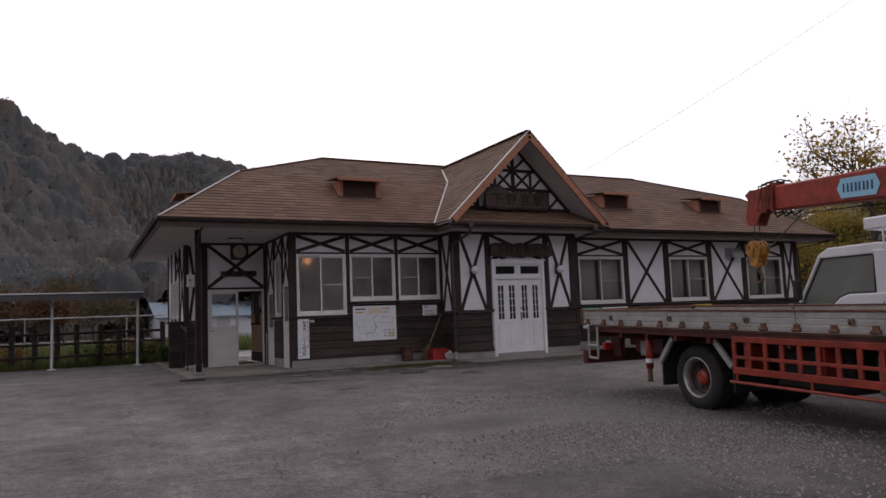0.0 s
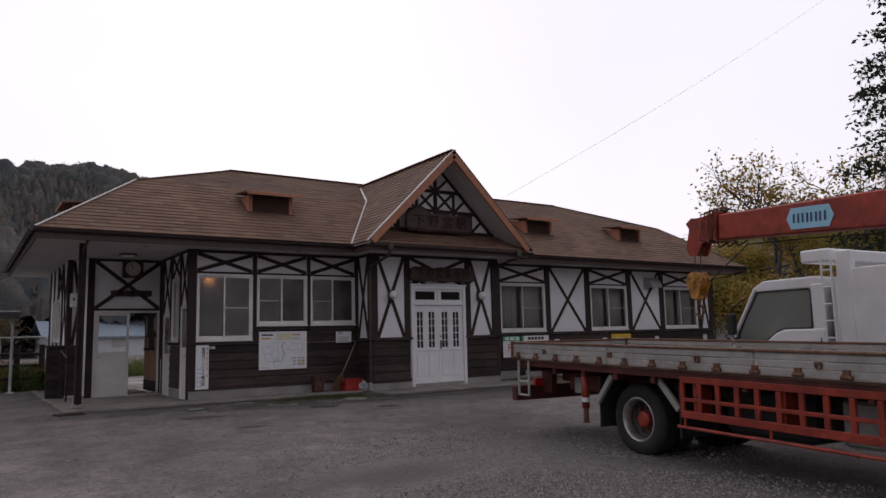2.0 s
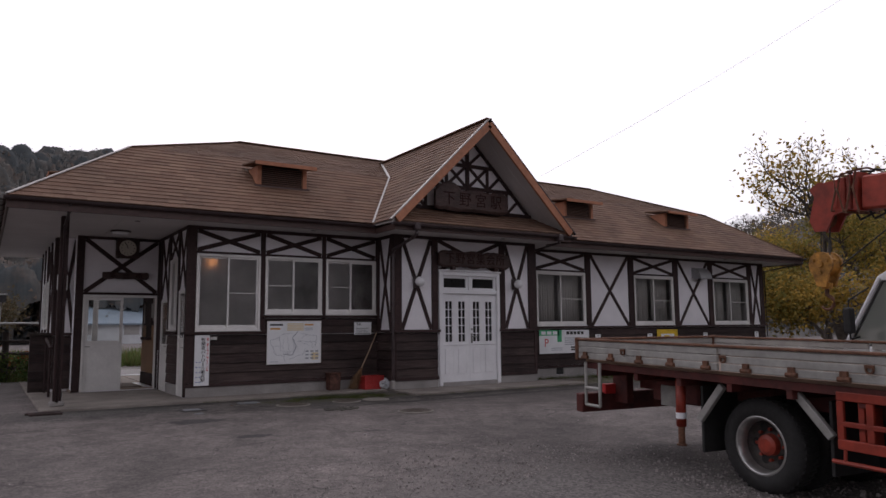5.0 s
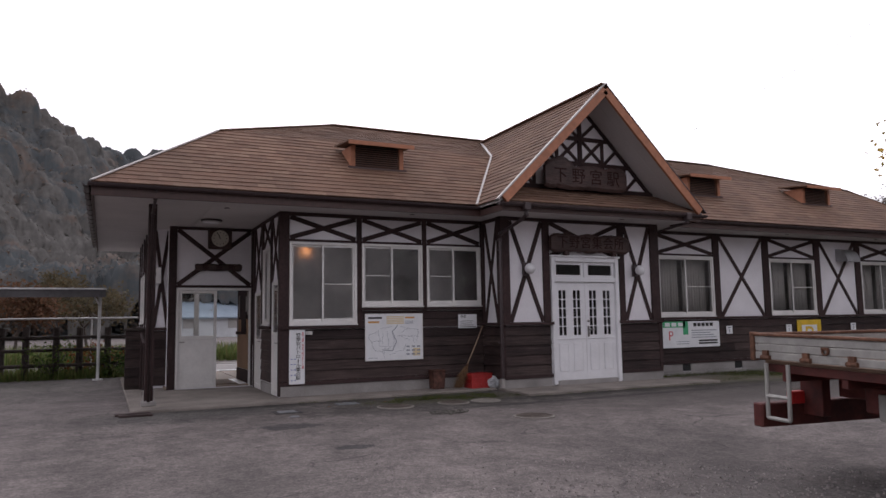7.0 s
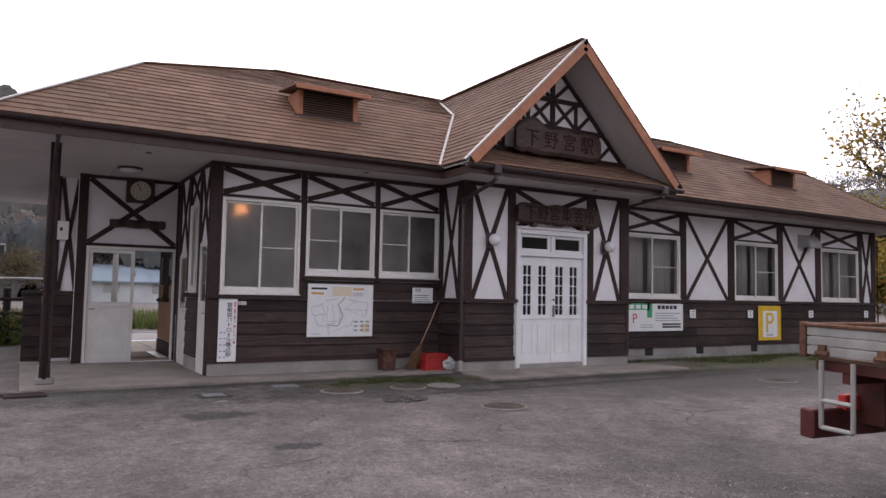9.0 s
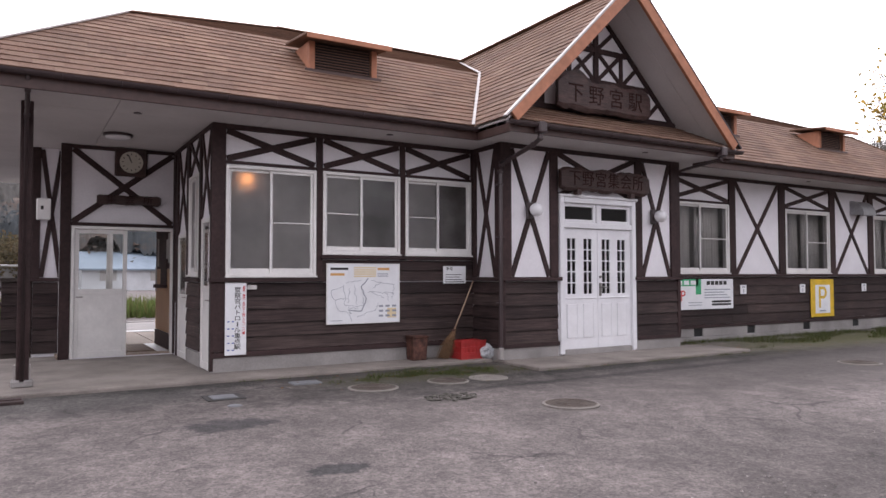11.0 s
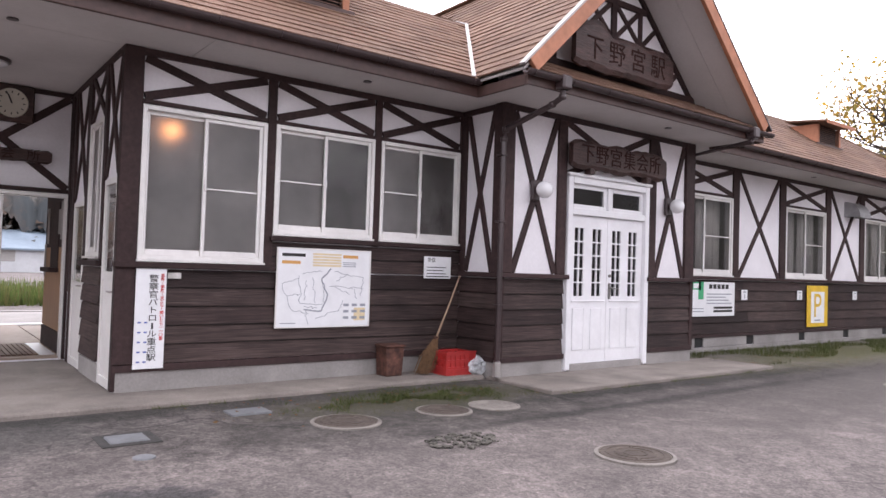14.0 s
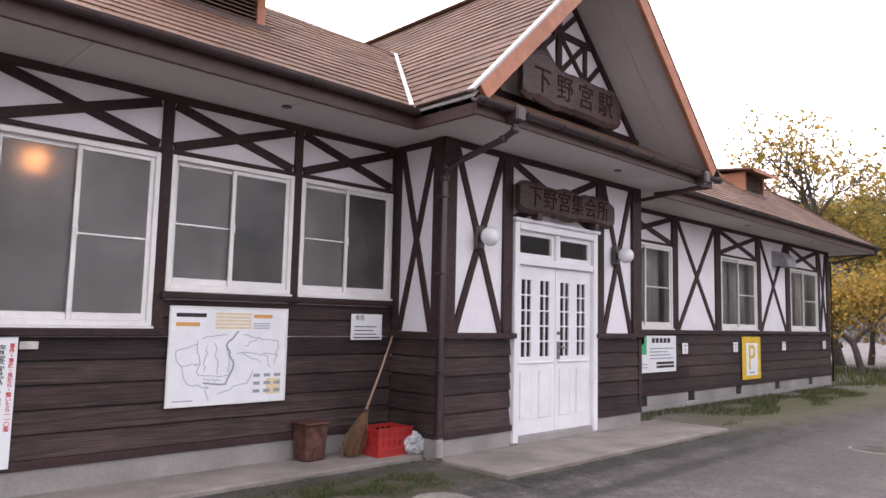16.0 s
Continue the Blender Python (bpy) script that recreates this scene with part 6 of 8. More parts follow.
DISC = material("grimy_wheel_disc", (0.085, 0.075, 0.070), 0.6, 0.4, grain=14, grain_amt=0.3, stain=9, stain_amt=0.4)


def wheel(parent, x, y, z, r, w, face):
    """A truck wheel on a y axle; face is the outer side, -1 or 1."""
    e = new("wheel")
    e.parent = parent
    e.empty_display_size = 0.1
    e.matrix_basis = pose(x, y, z)
    bm = fresh()
    prof = [(r * 0.62, -w / 2), (r * 0.80, -w / 2 - 0.01), (r * 0.95, -w / 2 + 0.01), (r, -w / 2 + 0.045), (r, w / 2 - 0.045), (r * 0.95, w / 2 - 0.01), (r * 0.80, w / 2 + 0.01), (r * 0.62, w / 2), (r * 0.62, -w / 2)]
    lathe(bm, [(a, -b) for a, b in prof], (0, 0, 0), 48, "y")
    cpart("tyre", bm, RUBBER, e, "worn black tyre", True)
    bm = fresh()
    for k in range(44):
        a = k * math.tau / 44
        for s in (-1, 1):
            c = Vector((math.cos(a) * r, s * w * 0.2, math.sin(a) * r))
            vs = box(bm, -0.012, 0.012, -w * 0.17, w * 0.17, -0.006, 0.006)
            mt = Matrix.Translation(c) @ Matrix.Rotation(-a + math.pi / 2, 4, "Y") @ Matrix.Rotation(0.3 * s, 4, "Z")
            for v in vs:
                v.co = mt @ v.co
    cpart("tread", bm, RUBBER, e)
    f = face
    bm = fresh()
    lathe(bm, [(r * 0.63, -f * w * 0.50), (r * 0.60, -f * w * 0.53), (r * 0.57, -f * w * 0.48), (r * 0.53, -f * w * 0.30), (r * 0.52, -f * w * 0.10)], (0, 0, 0), 40, "y", False)
    cpart("rim", bm, RIM, e, "dull steel wheel rim", True)
    bm = fresh()
    lathe(bm, [(r * 0.52, -f * w * 0.10), (r * 0.50, f * w * 0.22), (r * 0.30, f * w * 0.26), (r * 0.29, f * w * 0.10), (0, f * w * 0.10)], (0, 0, 0), 40, "y", False)
    cpart("wheel_disc", bm, DISC, e, "grimy dark wheel disc", True)
    # thin black discs stand in for the shaded hand holes
    for k in range(6):
        a = k * math.tau / 6
        c = Vector((math.cos(a) * r * 0.40, 0, math.sin(a) * r * 0.40))
        bm = fresh()
        lathe(bm, [(0, 0), (r * 0.095, 0), (r * 0.095, 0.004), (0, 0.004)], c + Vector((0, -f * w * 0.24 + f * 0.008, 0)), 12, "y")
        cpart("hand_hole", bm, BLACK, e)
    bm = fresh()
    lathe(bm, [(r * 0.24, f * w * 0.14), (r * 0.22, -f * w * 0.16), (r * 0.14, -f * w * 0.24), (0, -f * w * 0.24)], (0, 0, 0), 24, "y")
    for k in range(8):
        a = k * math.tau / 8
        c = Vector((math.cos(a) * r * 0.33, f * w * 0.0, math.sin(a) * r * 0.33))
        lathe(bm, [(r * 0.035, f * w * 0.14), (r * 0.035, f * w * 0.0), (0, f * w * 0.0)], c, 6, "y")
    cpart("hub", bm, TRED, e, "red painted hub")
    return e


TRUCK_TURN = -97.0
truck = thing("crane_truck", "flatbed crane truck with aluminium sides and red frame", "truck", (6.74, 9.06, -0.120), local=True, turn=TRUCK_TURN)
truck.matrix_basis = pose(6.74, 9.06, -0.120, 0, 0, TRUCK_TURN) @ pose(0, 0, 0, 0, 1.1, 0) @ Matrix.Diagonal((1, 1, 0.965, 1))
BL, BW, BZ0, BZ1 = 6.3, 2.16, 1.135, 1.355
bm = fresh()
box(bm, 0.05, BL, 0.05, BW - 0.05, 1.02, 1.09)
cpart("bed_frame", bm, TDARK, truck)
for i in range(9):
    y = 0.06 + i * 0.227
    cpart("deck_board", boxed(0.05, BL, y, y + 0.219, 1.092, 1.125, 0.004), DECKW, truck)


def gate(y, face):
    g = new("side_gate")
    g.parent = truck
    n = 3
    L = BL / n
    for k in range(n):
        a, b = k * L + 0.02, (k + 1) * L - 0.02
        bm = fresh()
        for i in range(3):
            z = BZ0 + i * 0.072
            box(bm, a, b, y - 0.018, y + 0.018, z + 0.003, z + 0.069)
        soften(bm, 0.006)
        cpart("gate_panel", bm, GATE, g, "dull ribbed aluminium panel")
    cpart("top_rail", boxed(0, BL, y - 0.03, y + 0.03, BZ1 - 0.004, BZ1 + 0.022, 0.006), RUSTY, g, "rust-stained top rail")
    for k in range(14):
        x = 0.16 + k * 0.45
        bm = fresh()
        yy = y + face * 0.03
        lathe(bm, [(0, -0.05), (0.022, -0.05), (0.022, 0.05), (0, 0.05)], (x, yy, BZ0 + 0.02), 8, "x")
        box(bm, x - 0.03, x + 0.03, yy - 0.012, yy + 0.012, BZ0 + 0.02, BZ0 + 0.085)
        cpart("hinge", bm, RUSTY, g, "rusty hinge")
        if k % 3 == 1:
            bm = fresh()
            lathe(bm, [(0.035, -0.008), (0.035, 0.008), (0.022, 0.008), (0.022, -0.008), (0.035, -0.008)], (x + 0.2, yy, BZ0 + 0.11), 12, "y")
            box(bm, x + 0.165, x + 0.235, yy - 0.01, yy + 0.006, BZ0 + 0.12, BZ0 + 0.145)
            cpart("lashing_ring", bm, RUSTY, g)


gate(0.0, -1)
gate(BW, 1)
g = new("tail_gate")
g.parent = truck
bm = fresh()
for i in range(3):
    z = BZ0 + i * 0.072
    box(bm, -0.02, 0.016, 0.04, BW - 0.04, z + 0.003, z + 0.069)
cpart("gate_panel", soften(bm, 0.006), GATE, g)
cpart("top_rail", boxed(-0.03, 0.03, 0.032, BW - 0.032, BZ1 - 0.004, BZ1 + 0.022, 0.006), RUSTY, g)
for y in (0.0, BW):
    cpart("corner_post", boxed(-0.035, 0.018, y - 0.03, y + 0.03, BZ0 - 0.02, BZ1 + 0.03, 0.006), RUSTY, g)
for y in (0.68, 1.42):
    cpart("chassis_rail", boxed(0.3, BL + 2.2, y - 0.04, y + 0.04, 0.78, 1.02, 0.008), TDARK, truck, "dark red chassis rail")
for k in range(10):
    x = 0.25 + k * 0.62
    cpart("cross_member", boxed(x, x + 0.06, 0.06, BW - 0.06, 0.94, 1.018, 0.004), TDARK, truck)
for y, f in ((0.38, -1), (0.67, -1), (BW - 0.67, 1), (BW - 0.38, 1)):
    wheel(truck, 2.28, y, 0.455, 0.43, 0.235, f)
bm = fresh()
tube(bm, [(2.28, 0.4, 0.455), (2.28, BW - 0.4, 0.455)], 0.09, 10)
cpart("axle", bm, BLACK, truck)
# mudguard stays and flaps
for a, b in (((1.70, 0.62), (1.99, 0.98)), ((2.77, 0.98), (3.07, 0.66))):
    bm = fresh()
    Fq = Face((0, 0.14, 0), (1, 0, 0), (0, -1, 0))
    cpart("mudguard_stay", Fq.brace(a, b, 0.07, -0.03, 0.02, bevel=0.006), GATE, truck, "pale mudguard stay")
cpart("mud_flap", boxed(1.68, 1.71, 0.18, 0.74, 0.30, 0.95, 0.004), BLACK, truck)
cpart("mud_flap", boxed(3.02, 3.05, 0.18, 0.74, 0.34, 0.95, 0.004), BLACK, truck)
# rear bumper, step, lamps
cpart("rear_bumper", boxed(-0.04, 0.08, -0.02, BW + 0.02, 0.50, 0.72, 0.012), TDARK, truck, "dark red under-run bumper")
for y in (0.5, BW - 0.5):
    cpart("bumper_stay", boxed(0.05, 0.30, y - 0.05, y + 0.05, 0.60, 1.0, 0.006), TDARK, truck)
bm = fresh()
for x in (0.13, 0.38):
    tube(bm, [(x, 0.0, 1.10), (x, 0.0, 0.60)], 0.018, 8)
for z in (0.60, 0.80):
    tube(bm, [(0.13, 0.0, z), (0.38, 0.0, z)], 0.018, 8)
cpart("step_frame", bm, GATE, truck, "pale tubular step")
cpart("tail_lamp", boxed(0.03, 0.10, 0.30, 0.66, 0.70, 0.82, 0.01), RED, truck, "red tail lamp")
cpart("tail_lamp", boxed(0.03, 0.10, BW - 0.66, BW - 0.30, 0.70, 0.82, 0.01), RED, truck, "red tail lamp")
cpart("plate_bracket", boxed(0.90, 1.12, 0.40, 0.44, 0.66, 0.88, 0.006), GATE, truck)
cpart("hanging_box", boxed(0.75, 1.42, 0.42, 1.1, 0.70, 0.94, 0.02), TDARK, truck)
# outrigger leg
bm = fresh()
tube(bm, [(1.44, 0.16, 1.0), (1.44, 0.16, 0.52)], 0.05, 12)
leg = cpart("outrigger_leg", bm, TRED, truck, "red outrigger leg", True)
bm = fresh()
tube(bm, [(1.44, 0.16, 0.52), (1.44, 0.16, 0.34)], 0.034, 12)
lathe(bm, [(0.05, 0.33), (0.05, 0.345), (0, 0.345)], (1.44, 0.16, 0), 12)
cpart("outrigger_foot", bm, RUSTY, leg)
bm = fresh()
tube(bm, [(1.44, 0.16, 0.66), (1.44, 0.16, 0.60)], 0.052, 12)
cpart("reflector_band", bm, PAPER, leg, "white reflective band")
# red side guard
guard = new("side_guard")
guard.parent = truck
tagged(guard, "red slotted side guard of the truck bed")
GX0, GX1 = 3.18, 6.2
for z0, z1 in ((0.98, 1.05), (0.78, 0.82), (0.60, 0.68)):
    cpart("rail", boxed(GX0, GX1, 0.04, 0.075, z0, z1, 0.006), TRED, guard)
k = 0
x = GX0
while x < GX1:
    cpart("upright", boxed(x, x + 0.055, 0.042, 0.073, 0.682, 0.978, 0.004), TRED, guard)
    x += 0.235
for x in (GX0 + 0.15, GX0 + 1.2, GX0 + 2.3):
    cpart("stay", boxed(x, x + 0.05, 0.078, 0.30, 0.62, 1.02, 0.004), TRED, guard)
bm = fresh()
tube(bm, [(GX0 - 0.05, 0.05, 0.50), (GX1, 0.05, 0.50)], 0.018, 8)
for x in (GX0 + 0.05, GX0 + 1.1, GX0 + 2.2):
    tube(bm, [(x, 0.05, 0.50), (x, 0.06, 0.62)], 0.015, 6)
cpart("lower_bar", bm, TRED, guard)
cpart("fuel_tank", boxed(3.5, 4.5, 0.35, 0.95, 0.45, 0.95, 0.05), BLACK, truck, "black fuel tank")
cpart("battery_box", boxed(4.8, 5.4, 0.32, 0.9, 0.5, 0.92, 0.03), GATE, truck)
# crane
crane = new("crane")
crane.parent = truck
tagged(crane, "red knuckled crane boom with a light blue badge")
tip, root = Vector((2.14, 1.70, 2.90)), Vector((6.95, 1.40, 2.70))
bd = (root - tip).normalized()
bs = Vector((-bd.y, bd.x, 0)).normalized()
bu = bd.cross(bs) if bd.cross(bs).z > 0 else -bd.cross(bs)


def along(bm, s0, s1, h0, h1, w, lift=0.0):
    c = []
    for s, h in ((s0, h0), (s1, h1)):
        p = tip + bd * s + bu * lift
        c.append([p - bs * w / 2 - bu * h / 2, p + bs * w / 2 - bu * h / 2, p + bs * w / 2 + bu * h / 2, p - bs * w / 2 + bu * h / 2])
    hexa(bm, [c[0][0], c[1][0], c[1][1], c[0][1], c[0][3], c[1][3], c[1][2], c[0][2]])
    bmesh.ops.recalc_face_normals(bm, faces=bm.faces[:])


bm = fresh()
along(bm, 0.35, 4.7, 0.34, 0.44, 0.26)
cpart("boom", soften(bm, 0.02), TRED, crane, "red box-section boom")
for i, (s, h, w) in enumerate(((0.30, 0.39, 0.30), (0.22, 0.36, 0.27), (0.14, 0.33, 0.24), (0.05, 0.30, 0.21))):
    bm = fresh()
    along(bm, s - 0.02, s + 0.03, h, h, w, 0.02)
    cpart("boom_collar", soften(bm, 0.006), TRED, crane)
bm = fresh()
along(bm, -0.05, 0.4, 0.27, 0.29, 0.18)
for q in (-0.085, 0.085):
    pts = [(-0.06, 0.16), (0.12, 0.18), (0.20, -0.14), (0.02, -0.20), (-0.06, -0.36), (-0.20, -0.36), (-0.26, -0.24), (-0.20, 0.02), (-0.26, 0.10), (-0.16, 0.17)]
    f0 = [bm.verts.new(tip + bd * a + bu * b + bs * (q - 0.012)) for a, b in pts]
    f1 = [bm.verts.new(tip + bd * a + bu * b + bs * (q + 0.012)) for a, b in pts]
    bm.faces.new(f0)
    bm.faces.new(f1[::-1])
    for i in range(len(pts)):
        j = (i + 1) % len(pts)
        bm.faces.new((f0[i], f1[i], f1[j], f0[j]))
bmesh.ops.recalc_face_normals(bm, faces=bm.faces[:])
cpart("boom_head", bm, TRED, crane, "battered red boom head")
bm = fresh()
hd = tip + bd * -0.16
for z, r in ((0.05, 0.09), (-0.22, 0.10)):
    lathe(bm, [(0, -0.05), (r, -0.05), (r * 0.7, 0), (r, 0.05), (0, 0.05)], hd + Vector((0, 0, z)), 18, "y")
cpart("sheave", bm, RUSTY, crane)
for k in range(3):
    bm = fresh()
    tube(bm, [tip + bd * (0.1 + k * 0.12) + bu * 0.20, tip + bd * (0.16 + k * 0.12) + bu * 0.24, tip + bd * (0.3 + k * 0.1) + bu * 0.22], 0.012, 6)
    cpart("hose", bm, BLACK, crane)
    bm = fresh()
    tube(bm, [tip + bd * (0.2 + 0.15 * k) - bu * 0.18, tip + bd * (0.25 + 0.15 * k) - bu * 0.26, tip + bd * (0.4 + 0.15 * k) - bu * 0.2], 0.012, 6)
    cpart("hose", bm, BLACK, crane)
for k, (s, w, h) in enumerate(((0.06, 0.135, 0.175), (0.15, 0.15, 0.195), (0.24, 0.16, 0.21), (0.33, 0.165, 0.215))):
    bm = fresh()
    j = 0.03 * (-1) ** k
    ring = [(-w, h, 0), (-w - 0.01, 0.03, j), (-w, -h, -j), (w, -h, 0), (w + 0.01, 0, j), (w, h, -j), (0, h + 0.03, 0), (-w, h, 0)]
    tube(bm, [tip + bd * (s + e) + bs * a + bu * (b + 0.02) for a, b, e in ring], 0.011, 6)
    cpart("lashing", bm, RUSTY, crane, "dark rope lashing")
# hook block
hb = hd + Vector((-0.02, 0, -0.74))
bm = fresh()
for s in (-1, 1):
    lathe(bm, [(0, -0.012), (0.135, -0.012), (0.135, 0.012), (0, 0.012)], hb + Vector((0, s * 0.075, 0.03)), 18, "y")
    hexa(bm, [Vector(v) + hb + Vector((0, s * 0.075, 0)) for v in ((-0.05, -0.013, -0.21), (0.05, -0.013, -0.21), (0.05, 0.013, -0.21), (-0.05, 0.013, -0.21), (-0.12, -0.013, 0.02), (0.12, -0.013, 0.02), (0.12, 0.013, 0.02), (-0.12, 0.013, 0.02))])
lathe(bm, [(0, -0.05), (0.12, -0.05), (0.085, 0), (0.12, 0.05), (0, 0.05)], hb + Vector((0, 0, 0.03)), 18, "y")
lathe(bm, [(0, -0.11), (0.035, -0.11), (0.035, 0.11), (0, 0.11)], hb + Vector((0, 0, 0.03)), 10, "y")
lathe(bm, [(0, -0.24), (0.05, -0.23), (0.06, -0.17), (0, -0.16)], hb, 12)
for k in range(3):
    lathe(bm, [(0.0, -0.105), (0.02, -0.105), (0.02, 0.105), (0, 0.105)], hb + Vector((0.09 * math.cos(k * 2.1 + 0.5), 0, 0.03 + 0.09 * math.sin(k * 2.1 + 0.5))), 6, "y")
cpart("hook_block", bm, HOOKY, crane, "chipped yellow hook block")
bm = fresh()
hk = [hb + Vector((0.0, 0, -0.20)), hb + Vector((0.0, 0, -0.30))] + [hb + Vector((0.07 * math.sin(t) , 0, -0.38 + 0.075 * math.cos(t))) for t in [0.2 + 0.5 * k for k in range(9)]]
tube(bm, hk, 0.022, 8, True, 0.012)
cpart("hook", bm, RUSTY, crane, "rusty steel hook", True)
bm = fresh()
for s in (-0.05, 0.05):
    tube(bm, [hd + Vector((s, 0, -0.25)), hb + Vector((s, 0, 0.05))], 0.007, 5)
tube(bm, [hb + Vector((0.15, 0.02, 0.0)), hb + Vector((0.45, 0.0, 0.2)), tip + bd * 0.7 - bu * 0.25, tip + bd * 1.6 - bu * 0.24, root - bu * 0.3], 0.008, 5)
cpart("wire_rope", bm, BLACK, crane)
# badge on the near flank of the boom: six-sided with plain bars
bm = fresh()
side = -bs if (-bs).y < 0 else bs
c = tip + bd * 1.70 + side * 0.134 - bu * 0.01
hx = [(-0.30, 0), (-0.24, 0.125), (0.24, 0.125), (0.30, 0), (0.24, -0.125), (-0.24, -0.125)]
va = [bm.verts.new(c + bd * a + bu * b) for a, b in hx]
vb = [bm.verts.new(c + bd * a + bu * b + side * 0.006) for a, b in hx]
bm.faces.new(vb)
for i in range(6):
    bm.faces.new((va[i], va[(i + 1) % 6], vb[(i + 1) % 6], vb[i]))
bmesh.ops.recalc_face_normals(bm, faces=bm.faces[:])
badge = cpart("badge", bm, LIGHTBLUE, crane, "light blue six-sided badge")
bm = fresh()
for a in (-0.17, -0.055, 0.055, 0.165):
    p = c + side * 0.0075
    for u0, u1 in ((a - 0.042, a - 0.018), (a + 0.018, a + 0.042)):
        hexa(bm, [p + bd * u0 - bu * 0.055, p + bd * u1 - bu * 0.055, p + bd * u1 - bu * 0.055 + side * 0.002, p + bd * u0 - bu * 0.055 + side * 0.002,
                  p + bd * u0 + bu * 0.055, p + bd * u1 + bu * 0.055, p + bd * u1 + bu * 0.055 + side * 0.002, p + bd * u0 + bu * 0.055 + side * 0.002])
bmesh.ops.recalc_face_normals(bm, faces=bm.faces[:])
cpart("badge_bar", bm, material("navy_decal", (0.03, 0.05, 0.14), 0.5, grain=10), crane)
bm = fresh()
lathe(bm, [(0.28, 0.98), (0.26, 1.4), (0.17, 1.5), (0.16, 3.0), (0, 3.05)], (6.95, 1.40, 0), 16)
cpart("crane_column", bm, TRED, crane)
# its own cab, facing away from the station
bm = fresh()
hexa(bm, [(7.35, 0.02, 0.55), (9.0, 0.02, 0.55), (9.0, BW - 0.02, 0.55), (7.35, BW - 0.02, 0.55), (7.35, 0.08, 2.4), (8.75, 0.08, 2.4), (8.75, BW - 0.08, 2.4), (7.35, BW - 0.08, 2.4)])
cpart("cab", soften(bm, 0.06, 2), CABW, truck)
for y, f in ((0.2, -1), (BW - 0.2, 1)):
    wheel(truck, 8.3, y, 0.425, 0.425, 0.235, f)

# ---------------------------------------------------------------- white truck behind it
wt = thing("white_truck", "white flatbed truck with a guard frame behind the cab", "truck", (10.0, 6.17, -0.145), local=True, turn=86.0)
wt.scale = (1.01, 1.01, 1.02)
# own metres: x forward from the back of the cab, y to its left (towards the yard)
CW = 1.72


def side_solid(side, y0, y1, bevel=0.02):
    """A solid with the given side outline between two widths."""
    bm = fresh()
    L = [bm.verts.new((x, y0, z)) for x, z in side]
    R = [bm.verts.new((x, y1, z)) for x, z in side]
    bm.faces.new(L)
    bm.faces.new(R[::-1])
    for i in range(len(side)):
        j = (i + 1) % len(side)
        bm.faces.new((L[i], R[i], R[j], L[j]))
    bmesh.ops.recalc_face_normals(bm, faces=bm.faces[:])
    return soften(bm, bevel, 2)


Fc = Face((0, 0, 0), (1, 0, 0), (0, 1, 0))
cpart("cab", side_solid([(0.0, 0.62), (0.0, 1.41), (0.62, 1.41), (0.76, 1.36), (0.98, 1.20), (1.40, 1.18), (1.56, 1.20), (1.60, 1.12), (1.62, 0.55), (1.05, 0.55)], 0.0, -CW, 0.03), CABW, wt, "white cab body")
cpart("cab_roof", side_solid([(0.0, 1.98), (0.02, 2.10), (0.12, 2.14), (0.95, 2.13), (1.12, 2.04), (1.08, 1.97)], -0.05, -CW + 0.05, 0.025), CABW, wt)
cpart("cab_back", boxed(0.0, 0.06, -CW + 0.04, -0.04, 1.28, 2.0, 0.01), CABW, wt)
for y in (-0.02, -CW + 0.02):
    s_ = 1 if y > -1 else -1
    bm = fresh()
    tube(bm, [(1.10, y - s_ * 0.05, 2.02), (1.56, y - s_ * 0.01, 1.19)], 0.030, 8)
    cpart("pillar", bm, CABW, wt)
    bm = fresh()
    box(bm, -0.01, 0.19, min(y - s_ * 0.045, y - s_ * 0.005), max(y - s_ * 0.045, y - s_ * 0.005), 1.38, 2.03)
    soften(bm, 0.015)
    cpart("pillar", bm, CABW, wt)
    bm = fresh()
    win = [(0.20, 1.42), (0.20, 1.93), (0.24, 1.97), (1.06, 1.97), (1.50, 1.20), (1.40, 1.19), (0.98, 1.21), (0.76, 1.37), (0.62, 1.42)]
    q = [bm.verts.new((x, y - s_ * (0.04 if z > 1.5 else 0.012), z)) for x, z in win]
    bm.faces.new(q)
    cpart("side_window", bm, DARKGLASS, wt, "side window with grey-green reflection in its colour")
    bm = fresh()
    lp = [(x, y - s_ * (0.036 if z > 1.5 else 0.008), z) for x, z in win]
    tube(bm, lp + lp[:1], 0.014, 5)
    cpart("window_seal", bm, BLACK, wt, "black window seal")
cpart("seat_back", boxed(0.12, 0.28, -CW + 0.15, -0.15, 1.0, 1.62, 0.04), BLACK, wt)
bm = fresh()
lathe(bm, [(0.19, -0.012), (0.20, 0), (0.19, 0.012), (0.18, 0), (0.19, -0.012)], (1.05, -0.45, 1.36), 20, "x")
cpart("steering_wheel", bm, BLACK, wt)
cpart("door_seam", boxed(0.06, 0.075, -0.01, 0.004, 0.7, 1.28, 0), BLACK, wt)
bm = fresh()
box(bm, 0.22, 0.40, 0.0, 0.025, 1.10, 1.14)
cpart("door_handle", soften(bm, 0.006), BLACK, wt)
bm = fresh()
box(bm, 1.33, 1.43, 0.10, 0.22, 1.34, 1.66)
mir = cpart("mirror", soften(bm, 0.03, 2), BLACK, wt, "black door mirror")
bm = fresh()
tube(bm, [(1.36, 0.0, 1.30), (1.38, 0.15, 1.28), (1.38, 0.16, 1.36)], 0.014, 6)
tube(bm, [(1.20, 0.0, 1.9), (1.38, 0.14, 1.75), (1.38, 0.16, 1.64)], 0.012, 6)
cpart("mirror_arm", bm, BLACK, wt)
bm = fresh()
